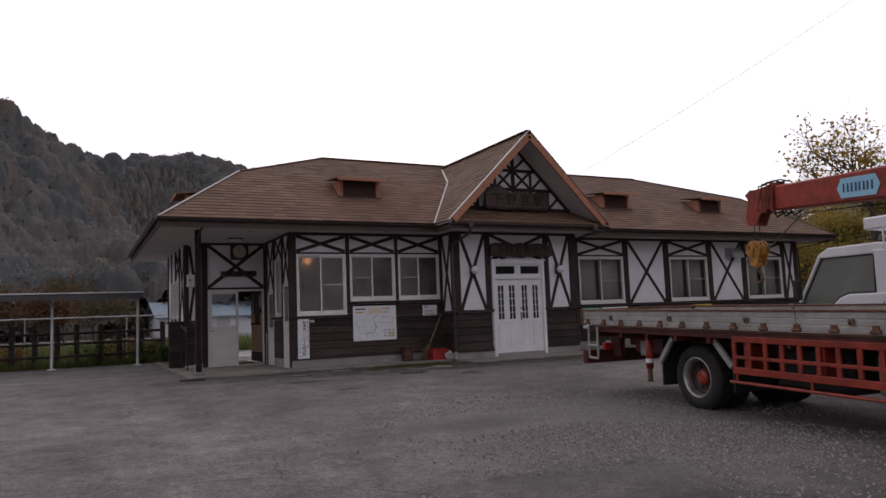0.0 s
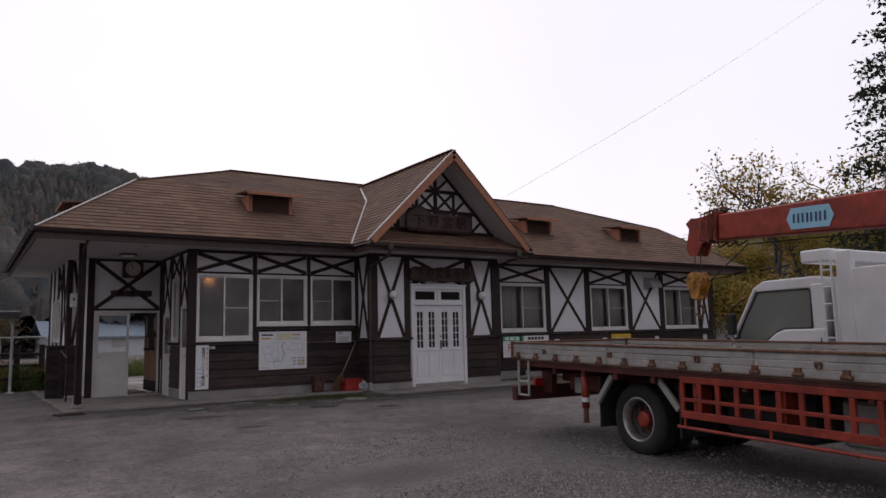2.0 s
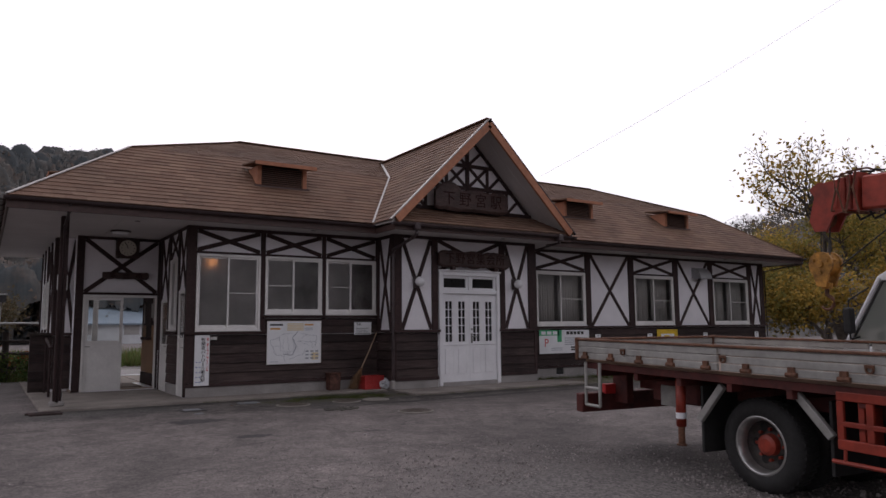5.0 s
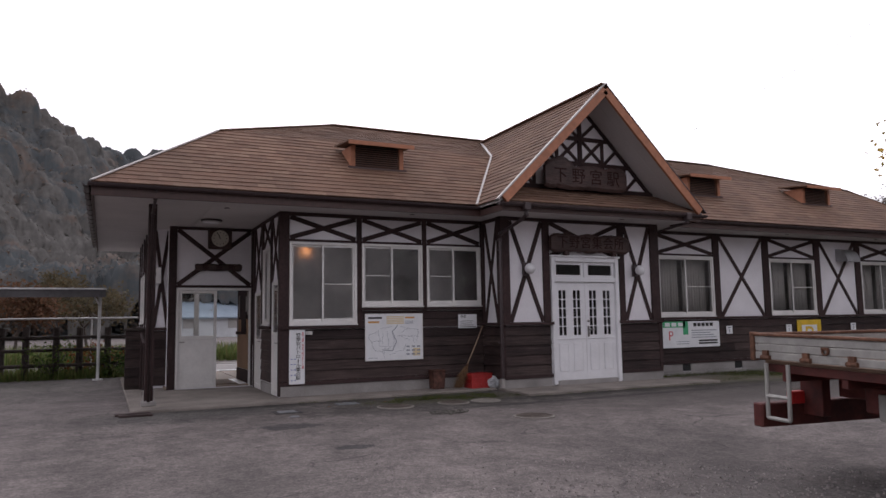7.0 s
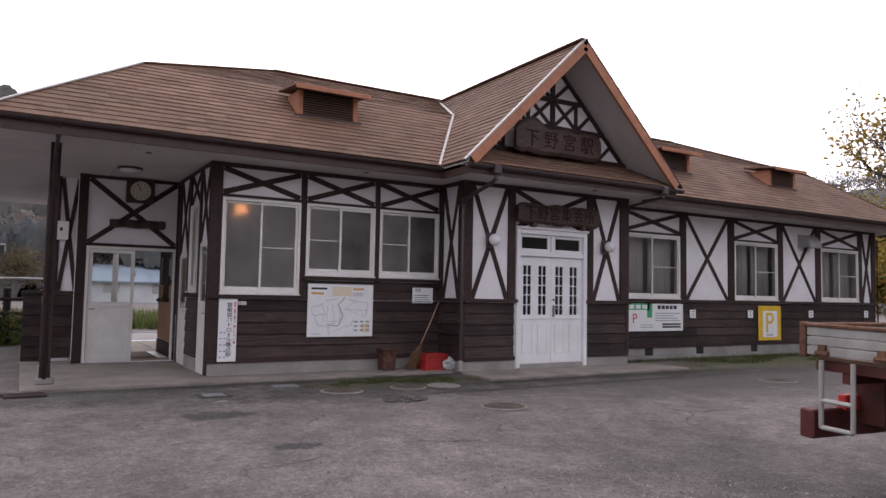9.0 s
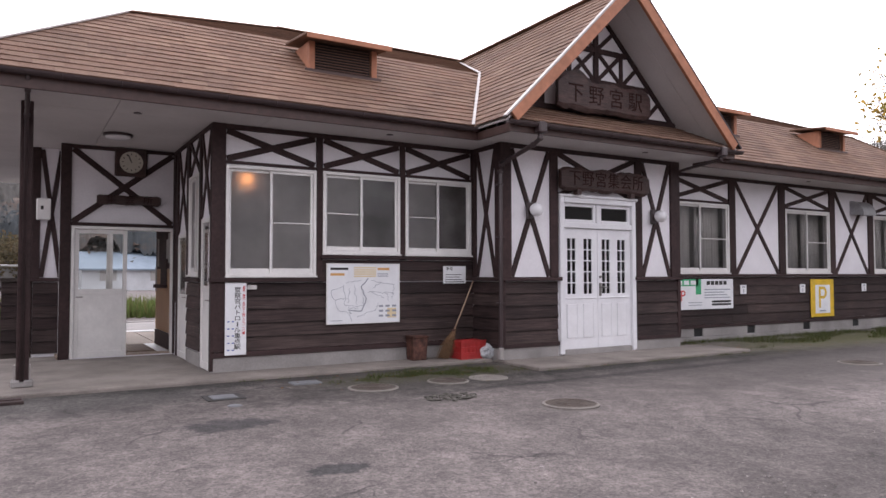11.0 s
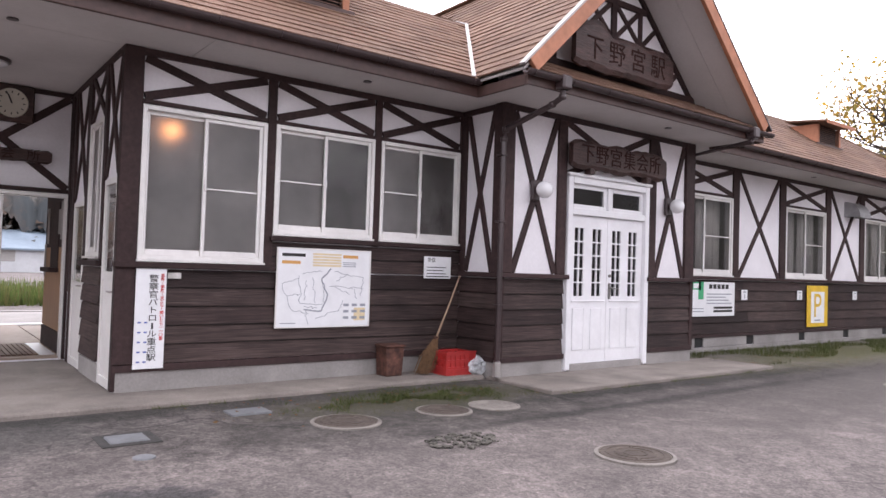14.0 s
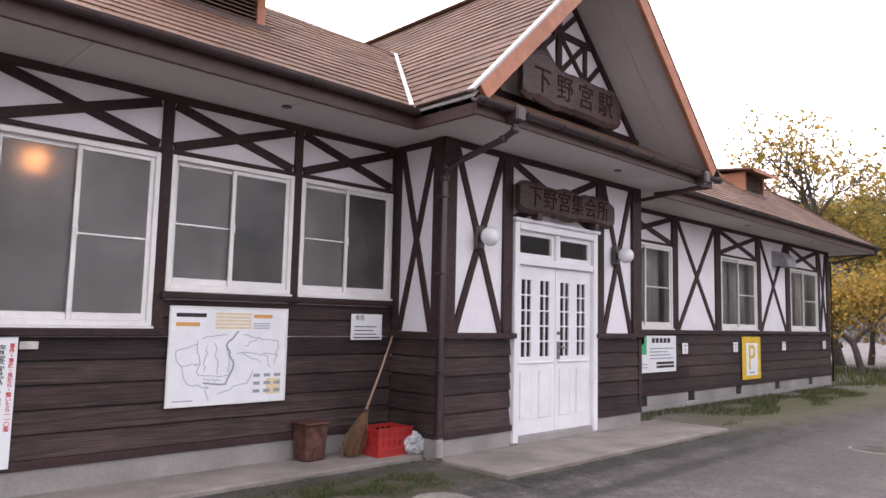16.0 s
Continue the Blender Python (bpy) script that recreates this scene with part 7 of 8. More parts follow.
hexa(bm, [(1.14, -0.12, 2.0), (1.535, -0.10, 1.40), (1.535, -CW + 0.10, 1.40), (1.14, -CW + 0.12, 2.0), (1.15, -0.12, 2.01), (1.545, -0.10, 1.41), (1.545, -CW + 0.10, 1.41), (1.15, -CW + 0.12, 2.01)])
bmesh.ops.recalc_face_normals(bm, faces=bm.faces[:])
cpart("windscreen", bm, DARKGLASS, wt, "windscreen with grey-green reflection in its colour")
cpart("bumper", boxed(1.50, 1.70, -CW, 0.0, 0.42, 0.62, 0.03), BLACK, wt)
cpart("headlamp", boxed(1.60, 1.64, -0.35, -0.08, 0.72, 0.92, 0.02), FLASH, wt)
cpart("headlamp", boxed(1.60, 1.64, -CW + 0.08, -CW + 0.35, 0.72, 0.92, 0.02), FLASH, wt)
# guard frame with ladder
fr = new("guard_frame")
fr.parent = wt
tagged(fr, "tall white guard frame with a ladder")
cpart("panel", boxed(-0.16, -0.10, -CW, -0.05, 0.95, 2.10, 0.01), CABW, fr)
cpart("post", boxed(-0.44, -0.24, -0.10, 0.03, 0.95, 2.45, 0.015), CABW, fr)
cpart("visor", boxed(-0.16, 0.26, -CW, 0.04, 2.32, 2.50, 0.02), CABW, fr)
bm = fresh()
for x in (-0.20, -0.06):
    tube(bm, [(x, 0.07, 0.95), (x, 0.07, 2.36)], 0.014, 6)
for k in range(6):
    tube(bm, [(-0.20, 0.07, 1.05 + 0.23 * k), (-0.06, 0.07, 1.05 + 0.23 * k)], 0.012, 6)
cpart("ladder", bm, CABW, fr, "white tube ladder")
cpart("bed", boxed(-4.2, -0.18, -CW - 0.1, 0.1, 0.85, 1.0, 0.01), GATE, wt)
cpart("side_gate", boxed(-4.2, -0.47, 0.02, 0.06, 1.0, 2.2, 0.01), CABW, wt)
cpart("side_gate", boxed(-4.2, -0.47, -CW - 0.1, -CW - 0.06, 1.0, 2.2, 0.01), CABW, wt)
cpart("chassis", boxed(-4.0, 1.2, -1.25, -0.45, 0.55, 0.85, 0.01), BLACK, wt)
for x in (0.75, -2.9):
    for y, f in ((-0.13, 1), (-CW + 0.13, -1)):
        wheel(wt, x, y, 0.36, 0.36, 0.20, f)

# ---------------------------------------------------------------- platform side, shelter and fence
PLAT = material("platform_paving", (0.27, 0.255, 0.245), 0.9, grain=50, grain_amt=0.15, stain=0.8, stain_amt=0.25)
bm = fresh()
box(bm, 2.3, 40, 24.66, 28.2, -0.1, 0.07)
box(bm, 2.3, 40, 28.21, 28.5, -0.1, 0.09)
solid("platform", bm, PLAT, "grey paved platform behind the station", "platform", "structure")
POSTW = material("white_painted_post", (0.62, 0.62, 0.62), 0.5, grain=20, grain_amt=0.05, stain=3, stain_amt=0.25)
sh = thing("bicycle_shelter", "low open shelter with a dark flat roof on pale posts", "shelter", (-3, 25.4, 0))
bm = fresh()
hexa(bm, [(-9, 23.8, 2.06), (1.33, 23.8, 2.06), (1.33, 25.9, 2.22), (-9, 25.9, 2.22), (-9, 23.8, 2.25), (1.33, 23.8, 2.25), (1.33, 25.9, 2.32), (-9, 25.9, 2.32)])
part("roof", bm, material("shelter_roof_metal", (0.10, 0.095, 0.10), 0.6, 0.2, grain=10, stain=1), sh, "dark sheet-metal roof")
part("edge_trim", boxed(-9, 1.35, 23.76, 23.795, 2.245, 2.285, 0.004), POSTW, sh)
for x in (-5.88, -3.52, -1.16, 1.20):
    bm = fresh()
    tube(bm, [(x, 24.3, -0.02), (x, 24.3, 2.10)], 0.04, 10)
    tube(bm, [(x, 24.3, 1.85), (x - 0.12, 24.05, 2.07)], 0.02, 6)
    lathe(bm, [(0.12, -0.02), (0.12, 0.03), (0.05, 0.04), (0, 0.04)], (x, 24.3, 0), 12)
    part("post", bm, POSTW, sh, "pale round post")
DARKW = material("creosoted_wood", (0.045, 0.033, 0.028), 0.8, grain=10, grain_amt=0.4, stain=3, stain_amt=0.4)
fn = thing("wooden_fence", "dark wooden post and rail fence by the platform", "fence", (-3, 25.9, 0))
rnd = random.Random(6)
for i in range(17):
    x = -7.9 + i * 0.62 + rnd.uniform(-0.05, 0.05)
    h = 1.33 + rnd.uniform(-0.03, 0.03)
    bm = fresh()
    tube(bm, [(x, 25.62, -0.05), (x, 25.62, h - 0.03), (x, 25.62, h)], 0.085, 9, True)
    part("post", bm, DARKW, fn)
for z in (0.34, 0.74, 1.07):
    bm = fresh()
    tube(bm, [(-8.5 + k * 1.5, 25.53, z + rnd.uniform(-0.015, 0.015)) for k in range(8)], 0.045, 7)
    part("rail", bm, DARKW, fn)
hr = thing("pipe_railing", "thin pale pipe railing along the platform", "railing", (-3, 26.8, 0))
bm = fresh()
tube(bm, [(-9, 26.5, 1.55), (2.2, 26.5, 1.57), (2.44, 26.5, 1.37), (2.44, 26.5, 0.0)], 0.025, 8)
part("rail", bm, POSTW, hr)
for x in (-8, -5, -2, 1):
    bm = fresh()
    tube(bm, [(x, 26.5, -0.02), (x, 26.5, 1.55)], 0.022, 8)
    part("post", bm, POSTW, hr)
# slatted mat and pale strip inside the entrance
mat_ = thing("floor_mat", "brown slatted mat inside the entrance", "mat", (3.75, 20.6, 0.085))
for k in range(9):
    x = 3.40 + k * 0.058
    part("slat", boxed(x, x + 0.048, 19.98, 21.3, 0.086, 0.104, 0.003), DECKW, mat_)
solid("floor_sheet", boxed(3.93, 4.10, 19.98, 21.4, 0.086, 0.092, 0.001), PAPER, "pale worn floor sheet inside the entrance", "floor sheet")
bm = boxed(2.7, 6.1, 24.75, 25.05, 0.07, 0.082, 0.003)
solid("paving_strip", bm, PAPER, "pale painted strip on the platform", "marking", "structure")
# sloping handrail at the corner of the canopy
hr = thing("handrail", "short dark handrail beside the entrance wall", "railing", (2.1, 19, 0))
bm = fresh()
tube(bm, [(2.02, 19.0, 1.00), (2.02, 20.35, 1.18)], 0.03, 8)
part("rail", bm, TIMBER, hr)
for y in (19.05, 20.25):
    bm = fresh()
    tube(bm, [(2.02, y, 0.045), (2.02, y, 1.0 + (y - 19) * 0.133)], 0.022, 8)
    part("post", bm, TIMBER, hr)
# low plank screen running out from the end wall
hs = thing("low_board_screen", "low screen of dark planks beside the entrance", "screen", (2.1, 20.45, 0))
FSC = Face((0, 20.42, 0), (1, 0, 0), (0, -1, 0))
part("core", boxed(1.72, 2.13, 20.42, 20.50, 0.045, 1.24, 0.004), DARKW, hs)
planks(FSC, hs, 1.72, 2.13, 0.12, 1.24)
for ob in hs.children:
    ob.matrix_parent_inverse = WORLD_ROOTS[hs]
part("ledge", FSC.block(1.70, 2.085, 1.242, 1.30, -0.10, 0.06, bevel=0.008), DARKW, hs)

# ---------------------------------------------------------------- plants


def leaf_material(name, col, tint, amt=0.35, through_light=0.45):
    m = material(name, col, 0.7, per="island", per_amt=amt, tint=tint, grain=6, grain_amt=0.15, spec=0.2)
    nt = m.node_tree
    b = nt.nodes["Principled BSDF"]
    tr = nt.nodes.new("ShaderNodeBsdfTranslucent")
    nt.links.new(b.inputs["Base Color"].links[0].from_socket, tr.inputs["Color"])
    mx = nt.nodes.new("ShaderNodeMixShader")
    mx.inputs[0].default_value = through_light
    nt.links.new(b.outputs[0], mx.inputs[1])
    nt.links.new(tr.outputs[0], mx.inputs[2])
    nt.links.new(mx.outputs[0], nt.nodes["Material Output"].inputs[0])
    return m


LEAF_GREEN = leaf_material("green_leaf", (0.055, 0.095, 0.028), (0.11, 0.12, 0.035))
LEAF_YELLOW = leaf_material("autumn_yellow_leaf", (0.46, 0.29, 0.06), (0.26, 0.23, 0.07))
LEAF_OLIVE = leaf_material("olive_leaf", (0.19, 0.18, 0.055), (0.40, 0.27, 0.06))
LEAF_DULL = leaf_material("dull_olive_leaf", (0.085, 0.075, 0.045), (0.12, 0.085, 0.045))
LEAF_BROWN = leaf_material("brown_leaf", (0.13, 0.065, 0.038), (0.09, 0.06, 0.035))
LEAF_RUST = leaf_material("rust_leaf", (0.20, 0.065, 0.025), (0.12, 0.09, 0.035))
LEAF_DARK = leaf_material("conifer_needle", (0.030, 0.045, 0.024), (0.050, 0.055, 0.028))
BARK = material("grey_brown_bark", (0.085, 0.070, 0.060), 0.9, grain=12, grain_amt=0.4, stain=3, stain_amt=0.3, bump=0.6, bump_scale=20)


class Leaves:
    """Loose leaves gathered into one mesh."""

    def __init__(self, seed):
        self.v, self.f, self.r = [], [], random.Random(seed)

    def leaf(self, p, s, droop=0.4):
        r = self.r
        a = Vector((r.gauss(0, 1), r.gauss(0, 1), r.gauss(0, 0.7) - droop)).normalized()
        b = a.cross(Vector((r.gauss(0, 1), r.gauss(0, 1), r.gauss(0, 1)))).normalized()
        k = len(self.v)
        self.v += [p, p + a * s * 0.5 + b * s * 0.28, p + a * s, p + a * s * 0.5 - b * s * 0.28]
        self.f.append((k, k + 1, k + 2, k + 3))

    def clump(self, c, rad, n, s, flat=0.8):
        r = self.r
        for _ in range(n):
            d = Vector((r.gauss(0, 1), r.gauss(0, 1), r.gauss(0, flat)))
            self.leaf(c + d * rad * 0.5, s * r.uniform(0.6, 1.3))

    def blade(self, p, h, lean):
        r = self.r
        a = r.uniform(0, math.tau)
        d = Vector((math.cos(a), math.sin(a), 0))
        k = len(self.v)
        w = d.cross(Vector((0, 0, 1))) * h * 0.05
        self.v += [p - w, p + w, p + d * h * lean + Vector((0, 0, h))]
        self.f.append((k, k + 1, k + 2))

    def make(self, name, mat, parent=None):
        me = bpy.data.meshes.new(name)
        me.from_pydata([tuple(v) for v in self.v], [], self.f)
        me.materials.append(mat)
        ob = new(name, me)
        if parent:
            ob.parent = parent
        return ob


def grow(bm, p, d, length, r, depth, rnd, ends, spread=0.7, lift=0.12):
    """Branches that fork and taper; the tips go into ends."""
    pts = [p]
    q, dd = p.copy(), d.copy()
    n = 4
    for i in range(n):
        dd = (dd + Vector((rnd.gauss(0, 0.13), rnd.gauss(0, 0.13), rnd.gauss(0, 0.08) + lift * 0.2))).normalized()
        q = q + dd * length / n
        pts.append(q.copy())
    tube(bm, pts, r, 8 if depth > 2 else 5, False, r * 0.62)
    if depth == 0:
        ends.append(q)
        ends.append(pts[2])
        return
    if depth <= 1:
        ends.append(q)
    kids = 2 if rnd.random() < 0.45 else 3
    for _ in range(kids):
        nd = (dd + Vector((rnd.gauss(0, spread), rnd.gauss(0, spread), rnd.gauss(0, spread * 0.55) + lift))).normalized()
        grow(bm, q, nd, length * rnd.uniform(0.62, 0.85), r * 0.62, depth - 1, rnd, ends, spread, lift)


def tree(name, label, at, height, depth, leaves, leaf_size, mat, seed, clump=0.5, r=0.16, spread=0.7, category="tree", lean=(0, 0)):
    rnd = random.Random(seed)
    t = thing(name, label, category, at, local=True)
    bm = fresh()
    ends = []
    trunk = height * 0.30
    d = Vector((lean[0], lean[1], 1)).normalized()
    grow(bm, Vector((0, 0, -0.1)), d, trunk, r, depth, rnd, ends, spread)
    cpart("trunk", bm, BARK, t, "", True)
    lv = Leaves(seed)
    for e in ends:
        lv.clump(e, clump, max(1, int(leaves * rnd.uniform(0.3, 1.7))), leaf_size)
    lv.make("crown", mat, t)
    return t


tree("persimmon_tree", "half-bare autumn tree with sparse yellow leaves", (33.6, 20.0, 0), 9.6, 6, 3, 0.22, LEAF_YELLOW, 21, 0.7, 0.22, 0.62, lean=(-0.12, 0.05))
tree("persimmon_tree", "half-bare autumn tree with sparse yellow leaves", (37.2, 18.2, 0), 10.0, 6, 3, 0.22, LEAF_YELLOW, 27, 0.7, 0.22, 0.66, lean=(0.05, 0.05))
for i, (x, y, h, m, s) in enumerate(((27.6, 20.8, 5.2, LEAF_OLIVE, 2), (29.3, 24.5, 5.0, LEAF_YELLOW, 3), (33.0, 24.0, 6.6, LEAF_OLIVE, 4), (31.0, 28.0, 5.6, LEAF_OLIVE, 13), (27.2, 28.5, 4.6, LEAF_OLIVE, 14), (28.2, 17.8, 4.0, LEAF_YELLOW, 5), (35.5, 19.5, 9.0, LEAF_OLIVE, 6), (26.4, 24.0, 5.2, LEAF_OLIVE, 7), (36.5, 27, 6.5, LEAF_YELLOW, 8), (30.5, 16.0, 3.6, LEAF_GREEN, 9), (38, 15, 6, LEAF_OLIVE, 10), (33.5, 17.2, 4.5, LEAF_YELLOW, 12), (36.0, 22.0, 8.4, LEAF_OLIVE, 15), (39.5, 18.6, 9.0, LEAF_OLIVE, 16), (34.6, 25.6, 7.6, LEAF_OLIVE, 17), (40.5, 23.5, 9.0, LEAF_YELLOW, 18))):
    tree("autumn_tree", "bushy tree in olive and yellow autumn leaf", (x, y, -0.1), h, 4, 62, 0.17, m, 40 + s, 1.0, 0.14, 0.8)

for i, (x, y, h, m) in enumerate(((-9, 44, 4.5, LEAF_BROWN), (-5.5, 48, 5.5, LEAF_DULL), (-2.5, 43, 3.8, LEAF_BROWN), (0.5, 50, 5.0, LEAF_DULL), (-12, 52, 6.0, LEAF_DULL), (-7, 56, 6.5, LEAF_BROWN), (-1.5, 60, 6.0, LEAF_DULL))):
    tree("field_tree", "small autumn tree beyond the railway line", (x, y, -0.1), h, 4, 30, 0.22, m, 80 + i, 0.9, 0.10, 0.8)


def conifer(at, h, seed, label="tall dark conifer with drooping tiers"):
    rnd = random.Random(seed)
    t = thing("conifer", label, "tree", at, local=True)
    bm = fresh()
    tube(bm, [(0, 0, 0), (0, 0, h * 0.5), (0, 0, h)], 0.2, 7, True, 0.02)
    lv = Leaves(seed)
    for k in range(70):
        z = h * (0.12 + 0.88 * k / 70)
        L = (h - z) * 0.20 + 0.25
        for j in range(4):
            a = rnd.uniform(0, math.tau)
            e = Vector((math.cos(a) * L, math.sin(a) * L, z - L * 0.15))
            tube(bm, [(0, 0, z), e], 0.025, 3, False, 0.008)
            for m in range(5):
                lv.clump(Vector((0, 0, z)).lerp(e, 0.3 + 0.18 * m), 0.42, 16, 0.19, 0.35)
    cpart("trunk", bm, BARK, t)
    lv.make("crown", LEAF_DARK, t)


conifer((27.0, 11.0, -0.1), 18, 5)

# shrubs by the fence and the flower bed at the corner
for x, y, s, m, seed in ((0.15, 25.55, 0.55, LEAF_GREEN, 1), (1.5, 25.3, 0.40, LEAF_GREEN, 2), (1.9, 26.0, 0.42, LEAF_RUST, 3), (-2.3, 26.2, 0.4, LEAF_RUST, 4), (0.8, 26.2, 0.5, LEAF_RUST, 5), (2.05, 24.3, 0.3, LEAF_GREEN, 6)):
    t = thing("shrub", "low leafy shrub at the foot of the fence" if y > 20 else "small weed tuft at the apron edge", "shrub", (x, y, 0), local=True)
    rnd = random.Random(seed)
    bm = fresh()
    lv = Leaves(seed)
    for k in range(26):
        e = Vector((rnd.gauss(0, s * 0.5), rnd.gauss(0, s * 0.5), rnd.uniform(0.3, 1.7) * s))
        tube(bm, [(0, 0, 0), e * 0.6 + Vector((0, 0, 0.05)), e], 0.012 * s * 2, 4, False, 0.004)
        lv.clump(e, s * 0.5, 26, 0.09 if s > 0.2 else 0.03)
    cpart("stem", bm, BARK, t)
    lv.make("foliage", m, t)

# grass along the east wing, moss by the covers, leaf litter
gr = Leaves(31)
rnd = random.Random(31)
for _ in range(24000):
    x, y = rnd.uniform(12.6, 27), rnd.uniform(15.55, 17.02)
    k = noise.noise(Vector((x * 0.7, y * 1.6, 3))) + (y - 16.1) * 0.35
    if k > 0.02 and (x > 23.2 or y < 17.0):
        gr.blade(Vector((x, y, ground_z(x, y))), rnd.uniform(0.03, 0.09), rnd.uniform(0.1, 0.7))
for _ in range(9000):
    x, y = rnd.uniform(23.2, 32), rnd.uniform(15.0, 24)
    gr.blade(Vector((x, y, ground_z(x, y))), rnd.uniform(0.05, 0.25), rnd.uniform(0.1, 0.7))
for _ in range(12000):
    x, y = rnd.gauss(6.8, 0.75), rnd.gauss(15.78, 0.20)
    if noise.noise(Vector((x * 2.2, y * 3, 8))) > -0.02 and y < 16.40 and 5.2 < x < 8.2:
        gr.blade(Vector((x, y, ground_z(x, y))), rnd.uniform(0.012, 0.05), rnd.uniform(0.3, 1.2))
for _ in range(3500):
    x = rnd.uniform(4.3, 12.9)
    y = (16.40 if x < 8.2 else 15.28) - abs(rnd.gauss(0, 0.03))
    if noise.noise(Vector((x * 3, 0, 5))) > 0.0:
        gr.blade(Vector((x, y, ground_z(x, y))), rnd.uniform(0.01, 0.04), rnd.uniform(0.3, 1.2))
tagged(gr.make("grass", leaf_material("short_grass", (0.065, 0.095, 0.026), (0.12, 0.115, 0.045))), "short patchy grass and weeds along the walls", "grass", "", "stuff")
fl = Leaves(33)
for _ in range(12000):
    x, y = rnd.uniform(-7, 2.2), rnd.uniform(25.0, 27)
    fl.blade(Vector((x, y, 0)), rnd.uniform(0.05, 0.35), rnd.uniform(0.1, 0.6))
for _ in range(16000):
    x, y = rnd.uniform(-14, 14), rnd.uniform(31.5, 36)
    fl.blade(Vector((x, y, 0)), rnd.uniform(0.2, 0.75), rnd.uniform(0.1, 0.6))
tagged(fl.make("tall_grass", leaf_material("field_grass", (0.10, 0.145, 0.04), (0.16, 0.145, 0.06))), "tall bright grass along the railway line", "grass", "", "stuff")
lt = Leaves(35)
for _ in range(320):
    x, y = rnd.uniform(4.5, 16), 16.3 - abs(rnd.gauss(0, 0.55))
    k = len(lt.v)
    s = rnd.uniform(0.010, 0.024)
    a = rnd.uniform(0, math.tau)
    z = ground_z(x, y) + 0.014
    for j in range(4):
        lt.v.append(Vector((x + s * math.cos(a + j * 1.57) * (1 if j % 2 else 0.6), y + s * math.sin(a + j * 1.57), z + rnd.uniform(0, 0.008))))
    lt.f.append((k, k + 1, k + 2, k + 3))
tagged(lt.make("fallen_leaves", LEAF_RUST), "scattered dry fallen leaves", "leaves", "", "stuff")

# gravel on the worn patch
gv, gf = [], []
rnd = random.Random(17)
for _ in range(14000):
    x, y = rnd.gauss(5.3, 1.4), rnd.gauss(6.3, 1.7)
    if noise.noise(Vector((x * 0.6, y * 0.6, 2))) < -0.12:
        continue
    s = rnd.uniform(0.005, 0.014) * (2.0 if rnd.random() < 0.04 else 1)
    z = ground_z(x, y) + 0.006 + s * 0.3
    k = len(gv)
    a = rnd.uniform(0, math.tau)
    for j in range(4):
        gv.append((x + s * rnd.uniform(0.7, 1.2) * math.cos(a + j * math.pi / 2), y + s * rnd.uniform(0.7, 1.2) * math.sin(a + j * math.pi / 2), z - s * 0.5))
    for j in range(4):
        gv.append((x + s * 0.6 * math.cos(a + 0.3 + j * math.pi / 2), y + s * 0.6 * math.sin(a + 0.3 + j * math.pi / 2), z + s * rnd.uniform(0.3, 0.6)))
    gf += [(k + 4, k + 5, k + 6, k + 7)] + [(k + j, k + (j + 1) % 4, k + 4 + (j + 1) % 4, k + 4 + j) for j in range(4)]
me = bpy.data.meshes.new("gravel")
me.from_pydata(gv, [], gf)
me.materials.append(material("grey_gravel", (0.26, 0.235, 0.225), 0.9, per="island", per_amt=0.4, grain=40, grain_amt=0.2))
tagged(new("gravel", me), "loose grey gravel on the yard", "gravel", "", "stuff")

# ---------------------------------------------------------------- far side of the line
HOUSEW = material("pale_house_wall", (0.62, 0.64, 0.66), 0.8, grain=3, grain_amt=0.06, stain=0.5, stain_amt=0.15)
HOUSER = material("blue_grey_sheet_roof", (0.20, 0.255, 0.31), 0.6, 0.1, grain=2, grain_amt=0.1, stain=0.4, stain_amt=0.2)


def house(x, y, w, d, h, rise, turn, label):
    t = thing("farm_house", label, "house", (x, y, 0), local=True, turn=turn)
    bm = fresh()
    box(bm, -w / 2, w / 2, -d / 2, d / 2, 0, h)
    cpart("wall", bm, HOUSEW, t)
    bm = fresh()
    e = 0.5
    for s in (-1, 1):
        hexa(bm, [(-w / 2 - e, s * (d / 2 + e), h - 0.15), (w / 2 + e, s * (d / 2 + e), h - 0.15), (w / 2 + e, 0, h + rise), (-w / 2 - e, 0, h + rise),
                  (-w / 2 - e, s * (d / 2 + e), h), (w / 2 + e, s * (d / 2 + e), h), (w / 2 + e, 0, h + rise + 0.15), (-w / 2 - e, 0, h + rise + 0.15)])
    bmesh.ops.recalc_face_normals(bm, faces=bm.faces[:])
    cpart("roof", bm, HOUSER, t)
    for k in range(3):
        u = -w / 2 + w * (k + 0.5) / 3
        cpart("window", boxed(u - 0.7, u + 0.7, -d / 2 - 0.04, -d / 2 + 0.02, 0.9, 2.0, 0.02), INNER, t)


house(13.0, 82, 13, 7, 2.0, 1.5, 4, "long low house with a blue-grey metal roof")
ln = thing("line_pole", "thin grey pole beside the railway line", "pole", (4.6, 34, 0), local=True)
bm = fresh()
tube(bm, [(0, 0, 0), (0, 0, 7)], 0.11, 10, True, 0.07)
cpart("shaft", bm, CONCRETE, ln)

